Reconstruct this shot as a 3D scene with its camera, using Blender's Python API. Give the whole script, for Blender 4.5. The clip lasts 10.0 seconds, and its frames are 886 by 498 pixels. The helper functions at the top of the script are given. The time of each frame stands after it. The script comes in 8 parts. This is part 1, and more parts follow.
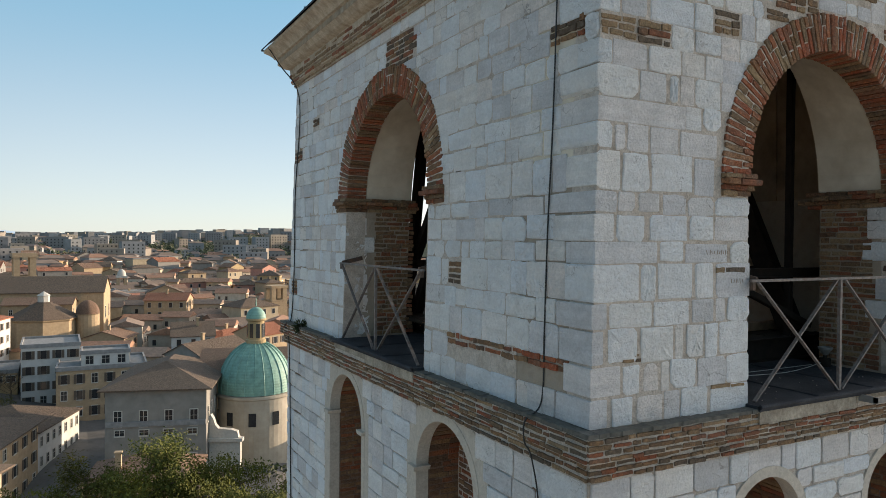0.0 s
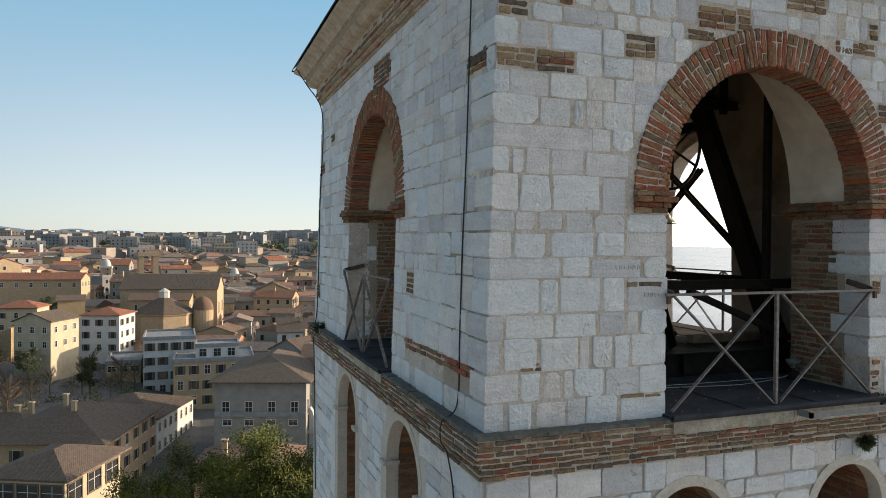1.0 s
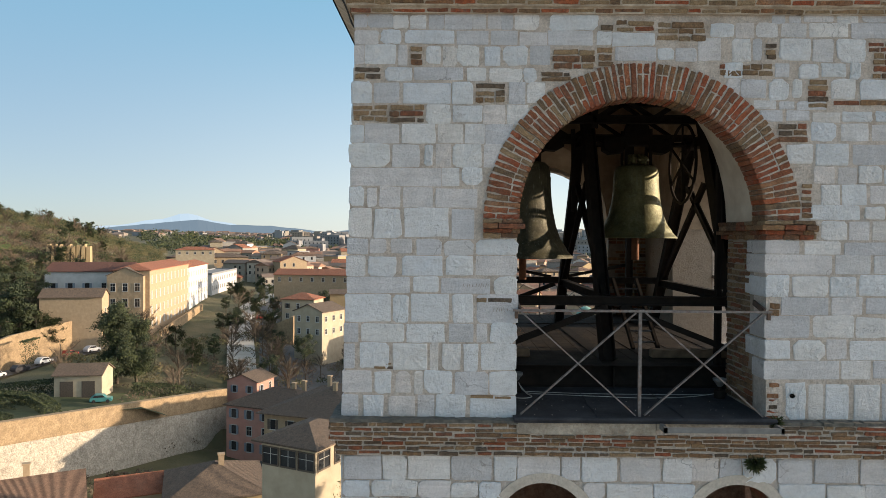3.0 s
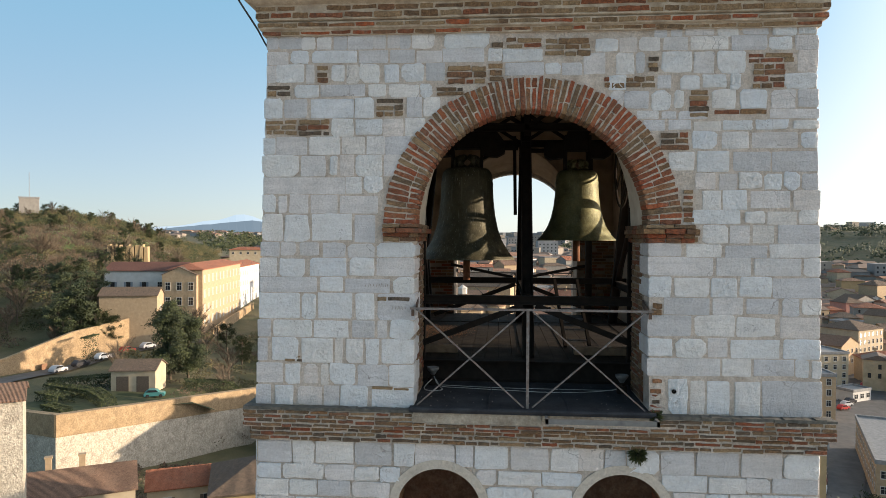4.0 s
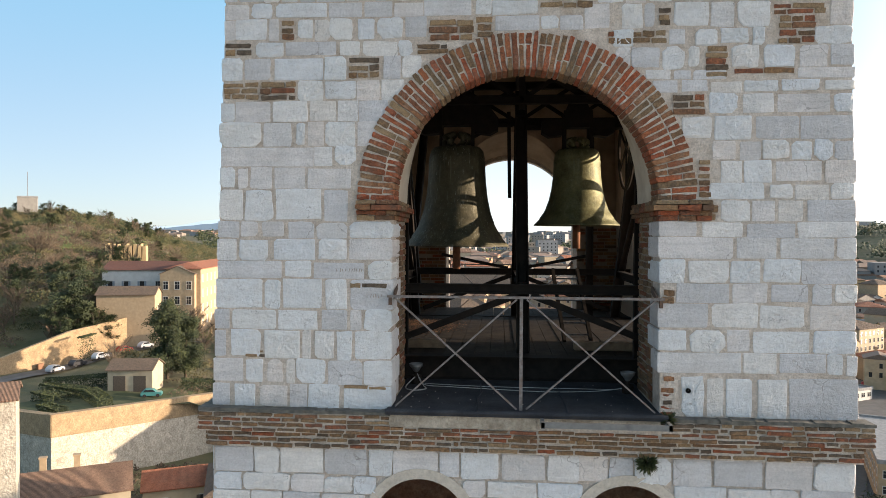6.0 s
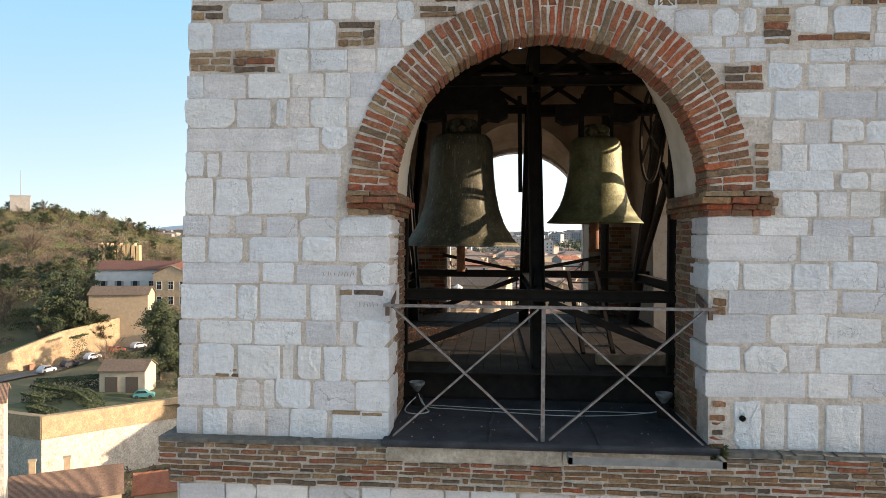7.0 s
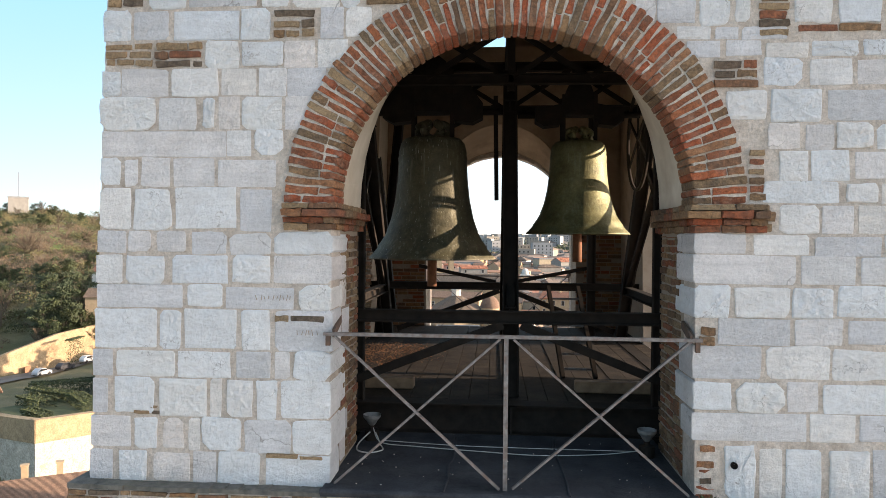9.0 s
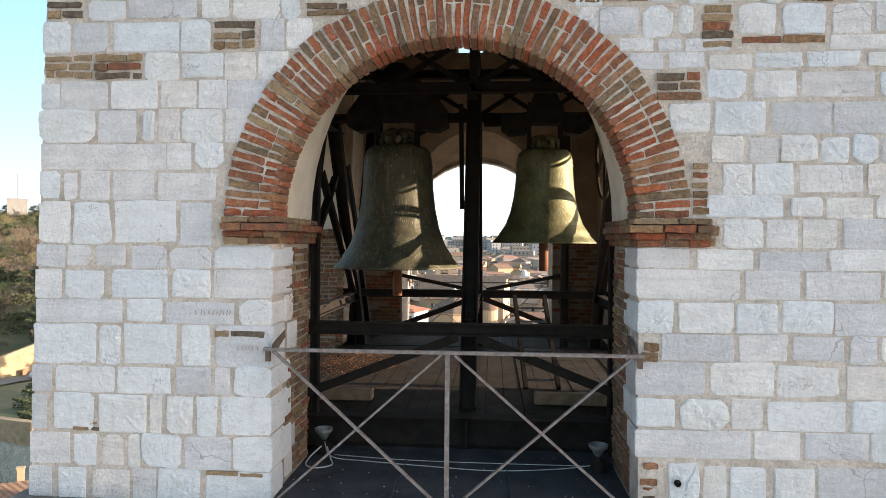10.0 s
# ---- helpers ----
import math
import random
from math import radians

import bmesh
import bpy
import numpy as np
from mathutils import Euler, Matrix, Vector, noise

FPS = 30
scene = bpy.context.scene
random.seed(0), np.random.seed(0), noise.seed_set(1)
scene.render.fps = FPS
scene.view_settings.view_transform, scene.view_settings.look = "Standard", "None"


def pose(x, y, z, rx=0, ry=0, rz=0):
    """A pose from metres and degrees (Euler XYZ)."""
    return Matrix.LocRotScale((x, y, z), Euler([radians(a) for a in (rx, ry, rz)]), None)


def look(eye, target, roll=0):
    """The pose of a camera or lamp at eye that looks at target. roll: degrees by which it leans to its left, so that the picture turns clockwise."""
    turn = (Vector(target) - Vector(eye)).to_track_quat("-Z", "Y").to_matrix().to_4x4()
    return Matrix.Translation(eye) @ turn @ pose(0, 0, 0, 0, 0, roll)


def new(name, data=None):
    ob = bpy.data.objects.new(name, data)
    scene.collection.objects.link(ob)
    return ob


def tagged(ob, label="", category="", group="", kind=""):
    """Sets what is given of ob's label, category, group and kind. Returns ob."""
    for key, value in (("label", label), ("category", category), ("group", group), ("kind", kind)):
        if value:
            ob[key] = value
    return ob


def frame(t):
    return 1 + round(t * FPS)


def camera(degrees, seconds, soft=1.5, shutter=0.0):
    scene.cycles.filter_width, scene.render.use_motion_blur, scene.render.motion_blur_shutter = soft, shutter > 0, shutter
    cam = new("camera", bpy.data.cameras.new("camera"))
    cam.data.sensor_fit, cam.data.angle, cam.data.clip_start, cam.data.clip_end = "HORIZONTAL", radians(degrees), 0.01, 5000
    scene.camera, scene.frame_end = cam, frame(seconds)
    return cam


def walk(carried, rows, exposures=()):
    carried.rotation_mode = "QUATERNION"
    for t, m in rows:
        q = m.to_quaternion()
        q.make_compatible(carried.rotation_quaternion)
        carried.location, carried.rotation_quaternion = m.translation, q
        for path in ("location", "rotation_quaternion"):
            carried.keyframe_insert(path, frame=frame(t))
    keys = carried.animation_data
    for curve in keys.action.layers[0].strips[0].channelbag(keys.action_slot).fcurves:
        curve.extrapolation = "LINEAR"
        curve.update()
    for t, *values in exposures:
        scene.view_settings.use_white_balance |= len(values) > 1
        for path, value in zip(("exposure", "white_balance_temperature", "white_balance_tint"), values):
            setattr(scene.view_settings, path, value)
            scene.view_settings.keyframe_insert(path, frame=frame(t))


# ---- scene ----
cam = camera(65.1, 10.0, soft=0.75)
METRES = 10.667
START = pose(-3.52, -3.96, 1.40, 0.0, 0.0, -28.5)
ROWS = [
    (0.0, 0.0, 0.0, 0.0, 0.01, -0.61, -0.49),
    (0.5, 0.0696, -0.0197, 0.0045, 4.15, -0.67, -0.5),
    (1.0, 0.1453, -0.0376, 0.0142, 8.36, -0.73, -0.47),
    (1.5, 0.2241, -0.0515, 0.0257, 12.63, -0.76, -0.44),
    (2.0, 0.309, -0.0576, 0.0306, 16.91, -0.78, -0.42),
    (3.5, 0.5853, -0.0297, 0.0401, 32.62, -0.93, -0.33),
    (4.0, 0.6494, -0.0135, 0.0416, 33.14, -0.92, -0.31),
    (4.5, 0.6625, -0.0063, 0.0395, 33.13, -0.97, -0.22),
    (5.0, 0.6571, 0.0075, 0.0316, 33.17, -0.97, -0.23),
    (5.5, 0.6412, 0.0329, 0.0258, 33.24, -0.96, -0.27),
    (7.0, 0.5567, 0.1421, 0.0213, 32.75, -0.96, -0.36),
    (7.5, 0.5316, 0.1723, 0.0248, 32.72, -0.92, -0.41),
    (8.0, 0.5203, 0.1816, 0.0291, 32.74, -0.94, -0.42),
    (8.5, 0.5263, 0.1934, 0.0305, 32.77, -0.85, -0.47),
    (9.0, 0.5491, 0.2142, 0.0324, 32.72, -0.8, -0.46),
    (9.5, 0.5712, 0.233, 0.0363, 32.65, -0.75, -0.42),
    (10.0, 0.5772, 0.2392, 0.0408, 32.71, -0.68, -0.42),
]
walk(cam, [(t, START @ pose(METRES * x, METRES * y, METRES * z, 90 + pitch, roll, yaw)) for t, x, y, z, yaw, pitch, roll in ROWS],
     exposures=((0.0, 1.45, 6400, 14), (2.0, 1.43, 6350, 14), (3.5, 1.57, 6330, 14), (5.0, 1.70, 6330, 15), (7.0, 2.10, 6380, 17), (8.5, 2.27, 6400, 18), (10.0, 2.52, 6380, 17)))

# ---- light ----
SUN_EL, SUN_AZ = 9.0, 85.0   # height, and degrees from +y towards +x
sun_dir = Vector((math.sin(radians(SUN_AZ)) * math.cos(radians(SUN_EL)), math.cos(radians(SUN_AZ)) * math.cos(radians(SUN_EL)), math.sin(radians(SUN_EL))))
world = bpy.data.worlds.new("sky")
scene.world = world
world.use_nodes = True
sky = world.node_tree.nodes.new("ShaderNodeTexSky")
sky.sky_type, sky.sun_disc = "NISHITA", False
sky.sun_elevation, sky.sun_rotation = radians(SUN_EL), radians(SUN_AZ)
sky.air_density, sky.dust_density, sky.ozone_density = 0.7, 0.3, 1.0
back = world.node_tree.nodes["Background"]
back.inputs["Strength"].default_value = 0.15
wn, wl = world.node_tree.nodes, world.node_tree.links
facing = wn.new("ShaderNodeTexCoord")


def sky_mix(fac, a, b, kind="MIX"):
    x = wn.new("ShaderNodeMix")
    x.data_type, x.blend_type = "RGBA", kind
    for socket, value in ((x.inputs[0], fac), (x.inputs[6], a), (x.inputs[7], b)):
        if hasattr(value, "is_output"):
            wl.new(value, socket)
        else:
            socket.default_value = value
    return x.outputs[2]


def sky_range(source, low, high, to_low=0.0, to_high=1.0, kind="SMOOTHSTEP"):
    r = wn.new("ShaderNodeMapRange")
    r.interpolation_type = kind
    for key, value in (("From Min", low), ("From Max", high), ("To Min", to_low), ("To Max", to_high)):
        r.inputs[key].default_value = value
    wl.new(source, r.inputs["Value"])
    return r.outputs["Result"]


split = wn.new("ShaderNodeSeparateXYZ")
wl.new(facing.outputs["Generated"], split.inputs[0])
toward = wn.new("ShaderNodeVectorMath")
toward.operation, toward.inputs[1].default_value = "DOT_PRODUCT", sun_dir
wl.new(facing.outputs["Generated"], toward.inputs[0])
low_sky = sky_mix(sky_range(toward.outputs["Value"], -0.6, 0.15), (0.92, 1.13, 1.24, 1), (1.62, 1.74, 1.66, 1))   # cream at the horizon, whiter away from the sun
high_sky = sky_mix(sky_range(split.outputs["Z"], 0.34, 0.8), (0.56, 1.16, 1.51, 1), (0.72, 0.98, 1.15, 1))
clear = sky_mix(sky_range(split.outputs["Z"], -0.02, 0.36), low_sky, high_sky)
falloff = sky_range(toward.outputs["Value"], -0.75, 0.25, 0.86, 1.05)   # deeper away from the sun
grey = wn.new("ShaderNodeCombineColor")
for k in range(3):
    wl.new(falloff, grey.inputs[k])
clear = sky_mix(1.0, clear, grey.outputs[0], "MULTIPLY")
milky = sky_mix(sky_range(toward.outputs["Value"], 0.38, 1.08), clear, (6.9, 6.3, 5.5, 1))   # brighter and warmer the nearer to the sun
wl.new(sky_mix(0.86, sky.outputs[0], milky), back.inputs[0])
sun = new("sun", bpy.data.lights.new("sun", "SUN"))
sun.data.energy, sun.data.angle, sun.data.color = 2.8, radians(0.6), (1.0, 0.80, 0.56)
sun.matrix_world = look(sun_dir * 300, (0, 0, 0))


# ---- materials ----
def material(name, low, high, rough=0.85, grain=8.0, bump=0.3, metal=0.0, stain=None, stain_size=0.6, stain_amount=0.35, vary="", tints=(), fine=60.0, distance=0.01, speck=0.0):
    """A surface whose colour runs from low to high by a grain, with larger stains, fine relief and, by piece, a tint of its own."""
    m = bpy.data.materials.new(name)
    m.use_nodes = True
    n, l = m.node_tree.nodes, m.node_tree.links
    bsdf = n["Principled BSDF"]
    geo = n.new("ShaderNodeNewGeometry")

    def clouds(scale, detail=6.0, roughness=0.6):
        t = n.new("ShaderNodeTexNoise")
        t.inputs["Scale"].default_value, t.inputs["Detail"].default_value, t.inputs["Roughness"].default_value = scale, detail, roughness
        l.new(geo.outputs["Position"], t.inputs["Vector"])
        return t

    def mixed(kind, fac, a, b):
        x = n.new("ShaderNodeMix")
        x.data_type, x.blend_type = "RGBA", kind
        for socket, value in ((x.inputs[0], fac), (x.inputs[6], a), (x.inputs[7], b)):
            if hasattr(value, "is_output"):
                l.new(value, socket)
            else:
                socket.default_value = value if socket == x.inputs[0] else (*value, 1)
        return x.outputs[2]

    def ramp(source, a, b):
        r = n.new("ShaderNodeMapRange")
        r.inputs["From Min"].default_value, r.inputs["From Max"].default_value = a, b
        l.new(source, r.inputs["Value"])
        return r.outputs["Result"]

    big = clouds(grain)
    colour = mixed("MIX", ramp(big.outputs["Fac"], 0.3, 0.7), low, high)
    if tints:
        info = n.new("ShaderNodeObjectInfo") if vary == "object" else geo
        pick = n.new("ShaderNodeValToRGB")
        pick.color_ramp.interpolation = "CONSTANT"
        marks = pick.color_ramp.elements
        while len(marks) < len(tints):
            marks.new(0.5)
        for i, tint in enumerate(tints):
            marks[i].position, marks[i].color = i / len(tints), (*tint, 1)
        l.new(info.outputs["Random" if vary == "object" else "Random Per Island"], pick.inputs[0])
        colour = mixed("MULTIPLY", 1.0, colour, pick.outputs[0])
    if stain:
        spots = clouds(1.0 / stain_size, 8.0, 0.65)
        amount = n.new("ShaderNodeMath")
        amount.operation = "MULTIPLY"
        amount.inputs[1].default_value = stain_amount
        l.new(ramp(spots.outputs["Fac"], 0.48, 0.72), amount.inputs[0])
        colour = mixed("MIX", amount.outputs[0], colour, stain)
    if speck:
        dots = clouds(fine, 5.0, 0.75)
        r = n.new("ShaderNodeMapRange")
        r.inputs["From Min"].default_value, r.inputs["From Max"].default_value = 0.32, 0.68
        r.inputs["To Min"].default_value, r.inputs["To Max"].default_value = 1 - speck, 1 + speck * 0.5
        l.new(dots.outputs["Fac"], r.inputs["Value"])
        grey = n.new("ShaderNodeCombineColor")
        for k in range(3):
            l.new(r.outputs["Result"], grey.inputs[k])
        colour = mixed("MULTIPLY", 1.0, colour, grey.outputs[0])
    l.new(colour, bsdf.inputs["Base Color"])
    bsdf.inputs["Roughness"].default_value, bsdf.inputs["Metallic"].default_value = rough, metal
    if bump:
        small = clouds(fine, 8.0, 0.7)
        joined = n.new("ShaderNodeMath")
        joined.operation = "ADD"
        l.new(big.outputs["Fac"], joined.inputs[0])
        l.new(small.outputs["Fac"], joined.inputs[1])
        b = n.new("ShaderNodeBump")
        b.inputs["Strength"].default_value, b.inputs["Distance"].default_value = bump, distance
        l.new(joined.outputs[0], b.inputs["Height"])
        l.new(b.outputs["Normal"], bsdf.inputs["Normal"])
    return m


def ridged(m, scale, depth, axis="X"):
    """Adds rows of rounded ribs (roof tiles, corrugation) to a material's relief."""
    n, l = m.node_tree.nodes, m.node_tree.links
    co = n.new("ShaderNodeTexCoord")
    wave = n.new("ShaderNodeTexWave")
    wave.bands_direction = axis
    wave.inputs["Scale"].default_value, wave.inputs["Distortion"].default_value = scale, 0.3
    l.new(co.outputs["Object"], wave.inputs["Vector"])
    b = n.new("ShaderNodeBump")
    b.inputs["Distance"].default_value = depth
    l.new(wave.outputs["Fac"], b.inputs["Height"])
    bsdf = n["Principled BSDF"]
    old = bsdf.inputs["Normal"].links
    if old:
        l.new(old[0].from_socket, b.inputs["Normal"])
    l.new(b.outputs["Normal"], bsdf.inputs["Normal"])
    return m


def veined(m, colour, scale, width, amount):
    """Adds thin dark cracks to a material."""
    n, l = m.node_tree.nodes, m.node_tree.links
    geo = n.new("ShaderNodeNewGeometry")
    warp = n.new("ShaderNodeTexNoise")
    warp.inputs["Scale"].default_value, warp.inputs["Detail"].default_value = scale * 1.5, 4
    l.new(geo.outputs["Position"], warp.inputs["Vector"])
    cell = n.new("ShaderNodeTexVoronoi")
    cell.feature = "DISTANCE_TO_EDGE"
    cell.inputs["Scale"].default_value = scale
    add = n.new("ShaderNodeMix")
    add.data_type = "RGBA"
    add.inputs[0].default_value = 0.35
    l.new(geo.outputs["Position"], add.inputs[6])
    l.new(warp.outputs["Color"], add.inputs[7])
    l.new(add.outputs[2], cell.inputs["Vector"])
    near = n.new("ShaderNodeMapRange")
    near.inputs["From Min"].default_value, near.inputs["From Max"].default_value = 0.0, width
    near.inputs["To Min"].default_value, near.inputs["To Max"].default_value = amount, 0.0
    l.new(cell.outputs["Distance"], near.inputs["Value"])
    gate = n.new("ShaderNodeTexNoise")
    gate.inputs["Scale"].default_value = scale * 0.7
    l.new(geo.outputs["Position"], gate.inputs["Vector"])
    cut = n.new("ShaderNodeMapRange")
    cut.inputs["From Min"].default_value, cut.inputs["From Max"].default_value = 0.52, 0.6
    l.new(gate.outputs["Fac"], cut.inputs["Value"])
    both = n.new("ShaderNodeMath")
    both.operation = "MULTIPLY"
    l.new(near.outputs["Result"], both.inputs[0])
    l.new(cut.outputs["Result"], both.inputs[1])
    bsdf = n["Principled BSDF"]
    source = bsdf.inputs["Base Color"].links[0].from_socket
    mix = n.new("ShaderNodeMix")
    mix.data_type = "RGBA"
    l.new(both.outputs[0], mix.inputs[0])
    l.new(source, mix.inputs[6])
    mix.inputs[7].default_value = (*colour, 1)
    l.new(mix.outputs[2], bsdf.inputs["Base Color"])
    return m


def streaked(m, colour, amount, scale=(26, 26, 1.6), low=0.58, high=0.72):
    """Adds pale runs that fall down a surface."""
    n, l = m.node_tree.nodes, m.node_tree.links
    geo = n.new("ShaderNodeNewGeometry")
    long = n.new("ShaderNodeVectorMath")
    long.operation = "MULTIPLY"
    long.inputs[1].default_value = scale
    l.new(geo.outputs["Position"], long.inputs[0])
    runs = n.new("ShaderNodeTexNoise")
    runs.inputs["Scale"].default_value, runs.inputs["Detail"].default_value = 1.0, 6
    l.new(long.outputs[0], runs.inputs["Vector"])
    cut = n.new("ShaderNodeMapRange")
    cut.inputs["From Min"].default_value, cut.inputs["From Max"].default_value, cut.inputs["To Max"].default_value = low, high, amount
    l.new(runs.outputs["Fac"], cut.inputs["Value"])
    bsdf = n["Principled BSDF"]
    mix = n.new("ShaderNodeMix")
    mix.data_type = "RGBA"
    l.new(cut.outputs["Result"], mix.inputs[0])
    l.new(bsdf.inputs["Base Color"].links[0].from_socket, mix.inputs[6])
    mix.inputs[7].default_value = (*colour, 1)
    l.new(mix.outputs[2], bsdf.inputs["Base Color"])
    return m


def strata(m, amount, scale=(1.2, 1.2, 17.0)):
    """Adds faint level bands, as in bedded limestone."""
    n, l = m.node_tree.nodes, m.node_tree.links
    geo = n.new("ShaderNodeNewGeometry")
    info = n.new("ShaderNodeObjectInfo")
    shift = n.new("ShaderNodeVectorMath")
    shift.operation = "ADD"
    long = n.new("ShaderNodeVectorMath")
    long.operation, long.inputs[1].default_value = "MULTIPLY", scale
    l.new(geo.outputs["Position"], long.inputs[0])
    many = n.new("ShaderNodeMath")
    many.operation, many.inputs[1].default_value = "MULTIPLY", 37.0
    l.new(info.outputs["Random"], many.inputs[0])
    l.new(long.outputs[0], shift.inputs[0])
    l.new(many.outputs[0], shift.inputs[1])
    bands = n.new("ShaderNodeTexNoise")
    bands.inputs["Scale"].default_value, bands.inputs["Detail"].default_value, bands.inputs["Roughness"].default_value, bands.inputs["Distortion"].default_value = 1.0, 7, 0.68, 0.6
    l.new(shift.outputs[0], bands.inputs["Vector"])
    r = n.new("ShaderNodeMapRange")
    for key, value in (("From Min", 0.3), ("From Max", 0.66), ("To Min", 1 - amount), ("To Max", 1 + amount * 0.35)):
        r.inputs[key].default_value = value
    l.new(bands.outputs["Fac"], r.inputs["Value"])
    tone = n.new("ShaderNodeCombineColor")
    for k in range(3):
        l.new(r.outputs["Result"], tone.inputs[k])
    bsdf = n["Principled BSDF"]
    mix = n.new("ShaderNodeMix")
    mix.data_type, mix.blend_type = "RGBA", "MULTIPLY"
    mix.inputs[0].default_value = 1.0
    l.new(bsdf.inputs["Base Color"].links[0].from_socket, mix.inputs[6])
    l.new(tone.outputs[0], mix.inputs[7])
    l.new(mix.outputs[2], bsdf.inputs["Base Color"])
    return m


STONE_TINTS = ((1, 1, 1), (0.95, 0.945, 0.945), (1.0, 0.975, 0.945), (0.94, 0.965, 1.0), (0.90, 0.88, 0.87), (1.0, 0.955, 0.93), (0.89, 0.91, 0.945), (1.0, 0.99, 0.97))
WHITE_TINTS = ((1, 1, 1), (0.96, 0.975, 0.985), (1.0, 0.985, 0.96), (0.94, 0.965, 1.0), (0.93, 0.94, 0.95), (1.0, 0.975, 0.95), (0.98, 0.99, 1.0))
GREY_TINTS = ((1, 1, 1), (0.93, 0.94, 0.965), (1.10, 1.07, 1.02), (0.98, 0.96, 0.95), (1.13, 1.13, 1.12), (0.87, 0.88, 0.90), (1.05, 1.03, 1.02), (1.09, 1.03, 0.98), (0.97, 0.98, 1.0), (1.17, 1.16, 1.13))
stone_white = veined(veined(strata(material("white_stone", (0.92, 0.925, 0.925), (0.99, 0.99, 0.985), 0.8, 5, 1.0, stain=(0.70, 0.67, 0.64), stain_size=0.22, stain_amount=0.42, vary="object", tints=WHITE_TINTS, fine=34, distance=0.06, speck=0.10), 0.08, (2.2, 2.2, 9.0)), (0.36, 0.33, 0.31), 4.0, 0.011, 0.7), (0.45, 0.42, 0.40), 11.0, 0.013, 0.35)
stone_grey = veined(veined(strata(material("grey_stone", (0.745, 0.72, 0.705), (0.88, 0.86, 0.85), 0.85, 4, 0.9, stain=(0.56, 0.55, 0.54), stain_size=0.30, stain_amount=0.5, vary="object", tints=GREY_TINTS, fine=42, distance=0.055, speck=0.15), 0.13), (0.26, 0.23, 0.21), 2.2, 0.009, 0.7), (0.36, 0.33, 0.31), 8.0, 0.012, 0.3)
mortar = material("lime_mortar", (0.61, 0.51, 0.42), (0.83, 0.745, 0.66), 0.95, 9, 0.9, stain=(0.36, 0.28, 0.21), stain_size=0.24, stain_amount=0.55, fine=50, distance=0.05, speck=0.28)
ring_mortar = material("pale_arch_mortar", (0.62, 0.54, 0.45), (0.82, 0.75, 0.66), 0.95, 14, 0.9, stain=(0.42, 0.34, 0.26), stain_size=0.1, stain_amount=0.5, fine=60, distance=0.03, speck=0.25)
archivolt_stone = material("worn_tan_archivolt", (0.44, 0.385, 0.32), (0.66, 0.60, 0.52), 0.9, 5, 0.7, stain=(0.34, 0.28, 0.21), stain_size=0.2, stain_amount=0.6, fine=30, distance=0.03, speck=0.2)
BRICK_TINTS = ((0.350, 0.107, 0.045), (0.350, 0.194, 0.092), (0.285, 0.163, 0.082), (0.360, 0.133, 0.059), (0.254, 0.133, 0.071), (0.381, 0.224, 0.111), (0.296, 0.116, 0.059), (0.201, 0.112, 0.063), (0.328, 0.202, 0.103))
RED_TINTS = ((0.425, 0.108, 0.040), (0.359, 0.128, 0.057), (0.349, 0.166, 0.078), (0.472, 0.136, 0.051), (0.312, 0.116, 0.054), (0.406, 0.105, 0.040), (0.396, 0.194, 0.093), (0.434, 0.151, 0.062), (0.283, 0.097, 0.043))
brick_mix = material("weathered_brick", (0.62, 0.6, 0.58), (1.1, 1.05, 1.0), 0.9, 22, 0.9, stain=(0.08, 0.065, 0.05), stain_size=0.14, stain_amount=0.65, vary="object", tints=BRICK_TINTS, fine=55, distance=0.03, speck=0.5)
brick_red = material("red_arch_brick", (0.6, 0.58, 0.56), (1.1, 1.05, 1.0), 0.9, 22, 0.9, stain=(0.40, 0.32, 0.24), stain_size=0.10, stain_amount=0.42, vary="object", tints=RED_TINTS, fine=55, distance=0.03, speck=0.55)
OLD_TINTS = ((0.297, 0.181, 0.096), (0.268, 0.157, 0.080), (0.356, 0.134, 0.067), (0.326, 0.204, 0.112), (0.227, 0.142, 0.080), (0.287, 0.188, 0.105), (0.336, 0.119, 0.055), (0.247, 0.165, 0.096), (0.297, 0.154, 0.084))
brick_old = material("crumbling_ochre_brick", (0.62, 0.60, 0.58), (1.2, 1.16, 1.1), 0.92, 26, 1.0, stain=(0.09, 0.07, 0.055), stain_size=0.09, stain_amount=0.75, vary="object", tints=OLD_TINTS, fine=55, distance=0.03, speck=0.55)
brick_dark = material("sooty_brick", (0.105, 0.075, 0.05), (0.215, 0.158, 0.108), 0.95, 24, 0.9, stain=(0.04, 0.032, 0.025), stain_size=0.07, stain_amount=0.7, vary="object", tints=STONE_TINTS, fine=55, distance=0.03, speck=0.5)
brick_ochre = material("ochre_brick", (0.28, 0.185, 0.10), (0.40, 0.275, 0.155), 0.95, 20, 0.8, stain=(0.16, 0.13, 0.09), stain_size=0.12, stain_amount=0.4, vary="object", tints=STONE_TINTS, fine=55, distance=0.03, speck=0.5)
mortar_dirty = material("weathered_dirty_mortar", (0.58, 0.50, 0.42), (0.82, 0.74, 0.65), 0.95, 9, 0.9, stain=(0.22, 0.18, 0.14), stain_size=0.22, stain_amount=0.55, fine=50, distance=0.05, speck=0.3)
pier_brick = material("old_inner_bricks", (0.62, 0.6, 0.58), (1.1, 1.05, 1.0), 0.95, 22, 0.8, stain=(0.10, 0.08, 0.06), stain_size=0.2, stain_amount=0.6, vary="island", tints=BRICK_TINTS, fine=80, distance=0.03, speck=0.3)
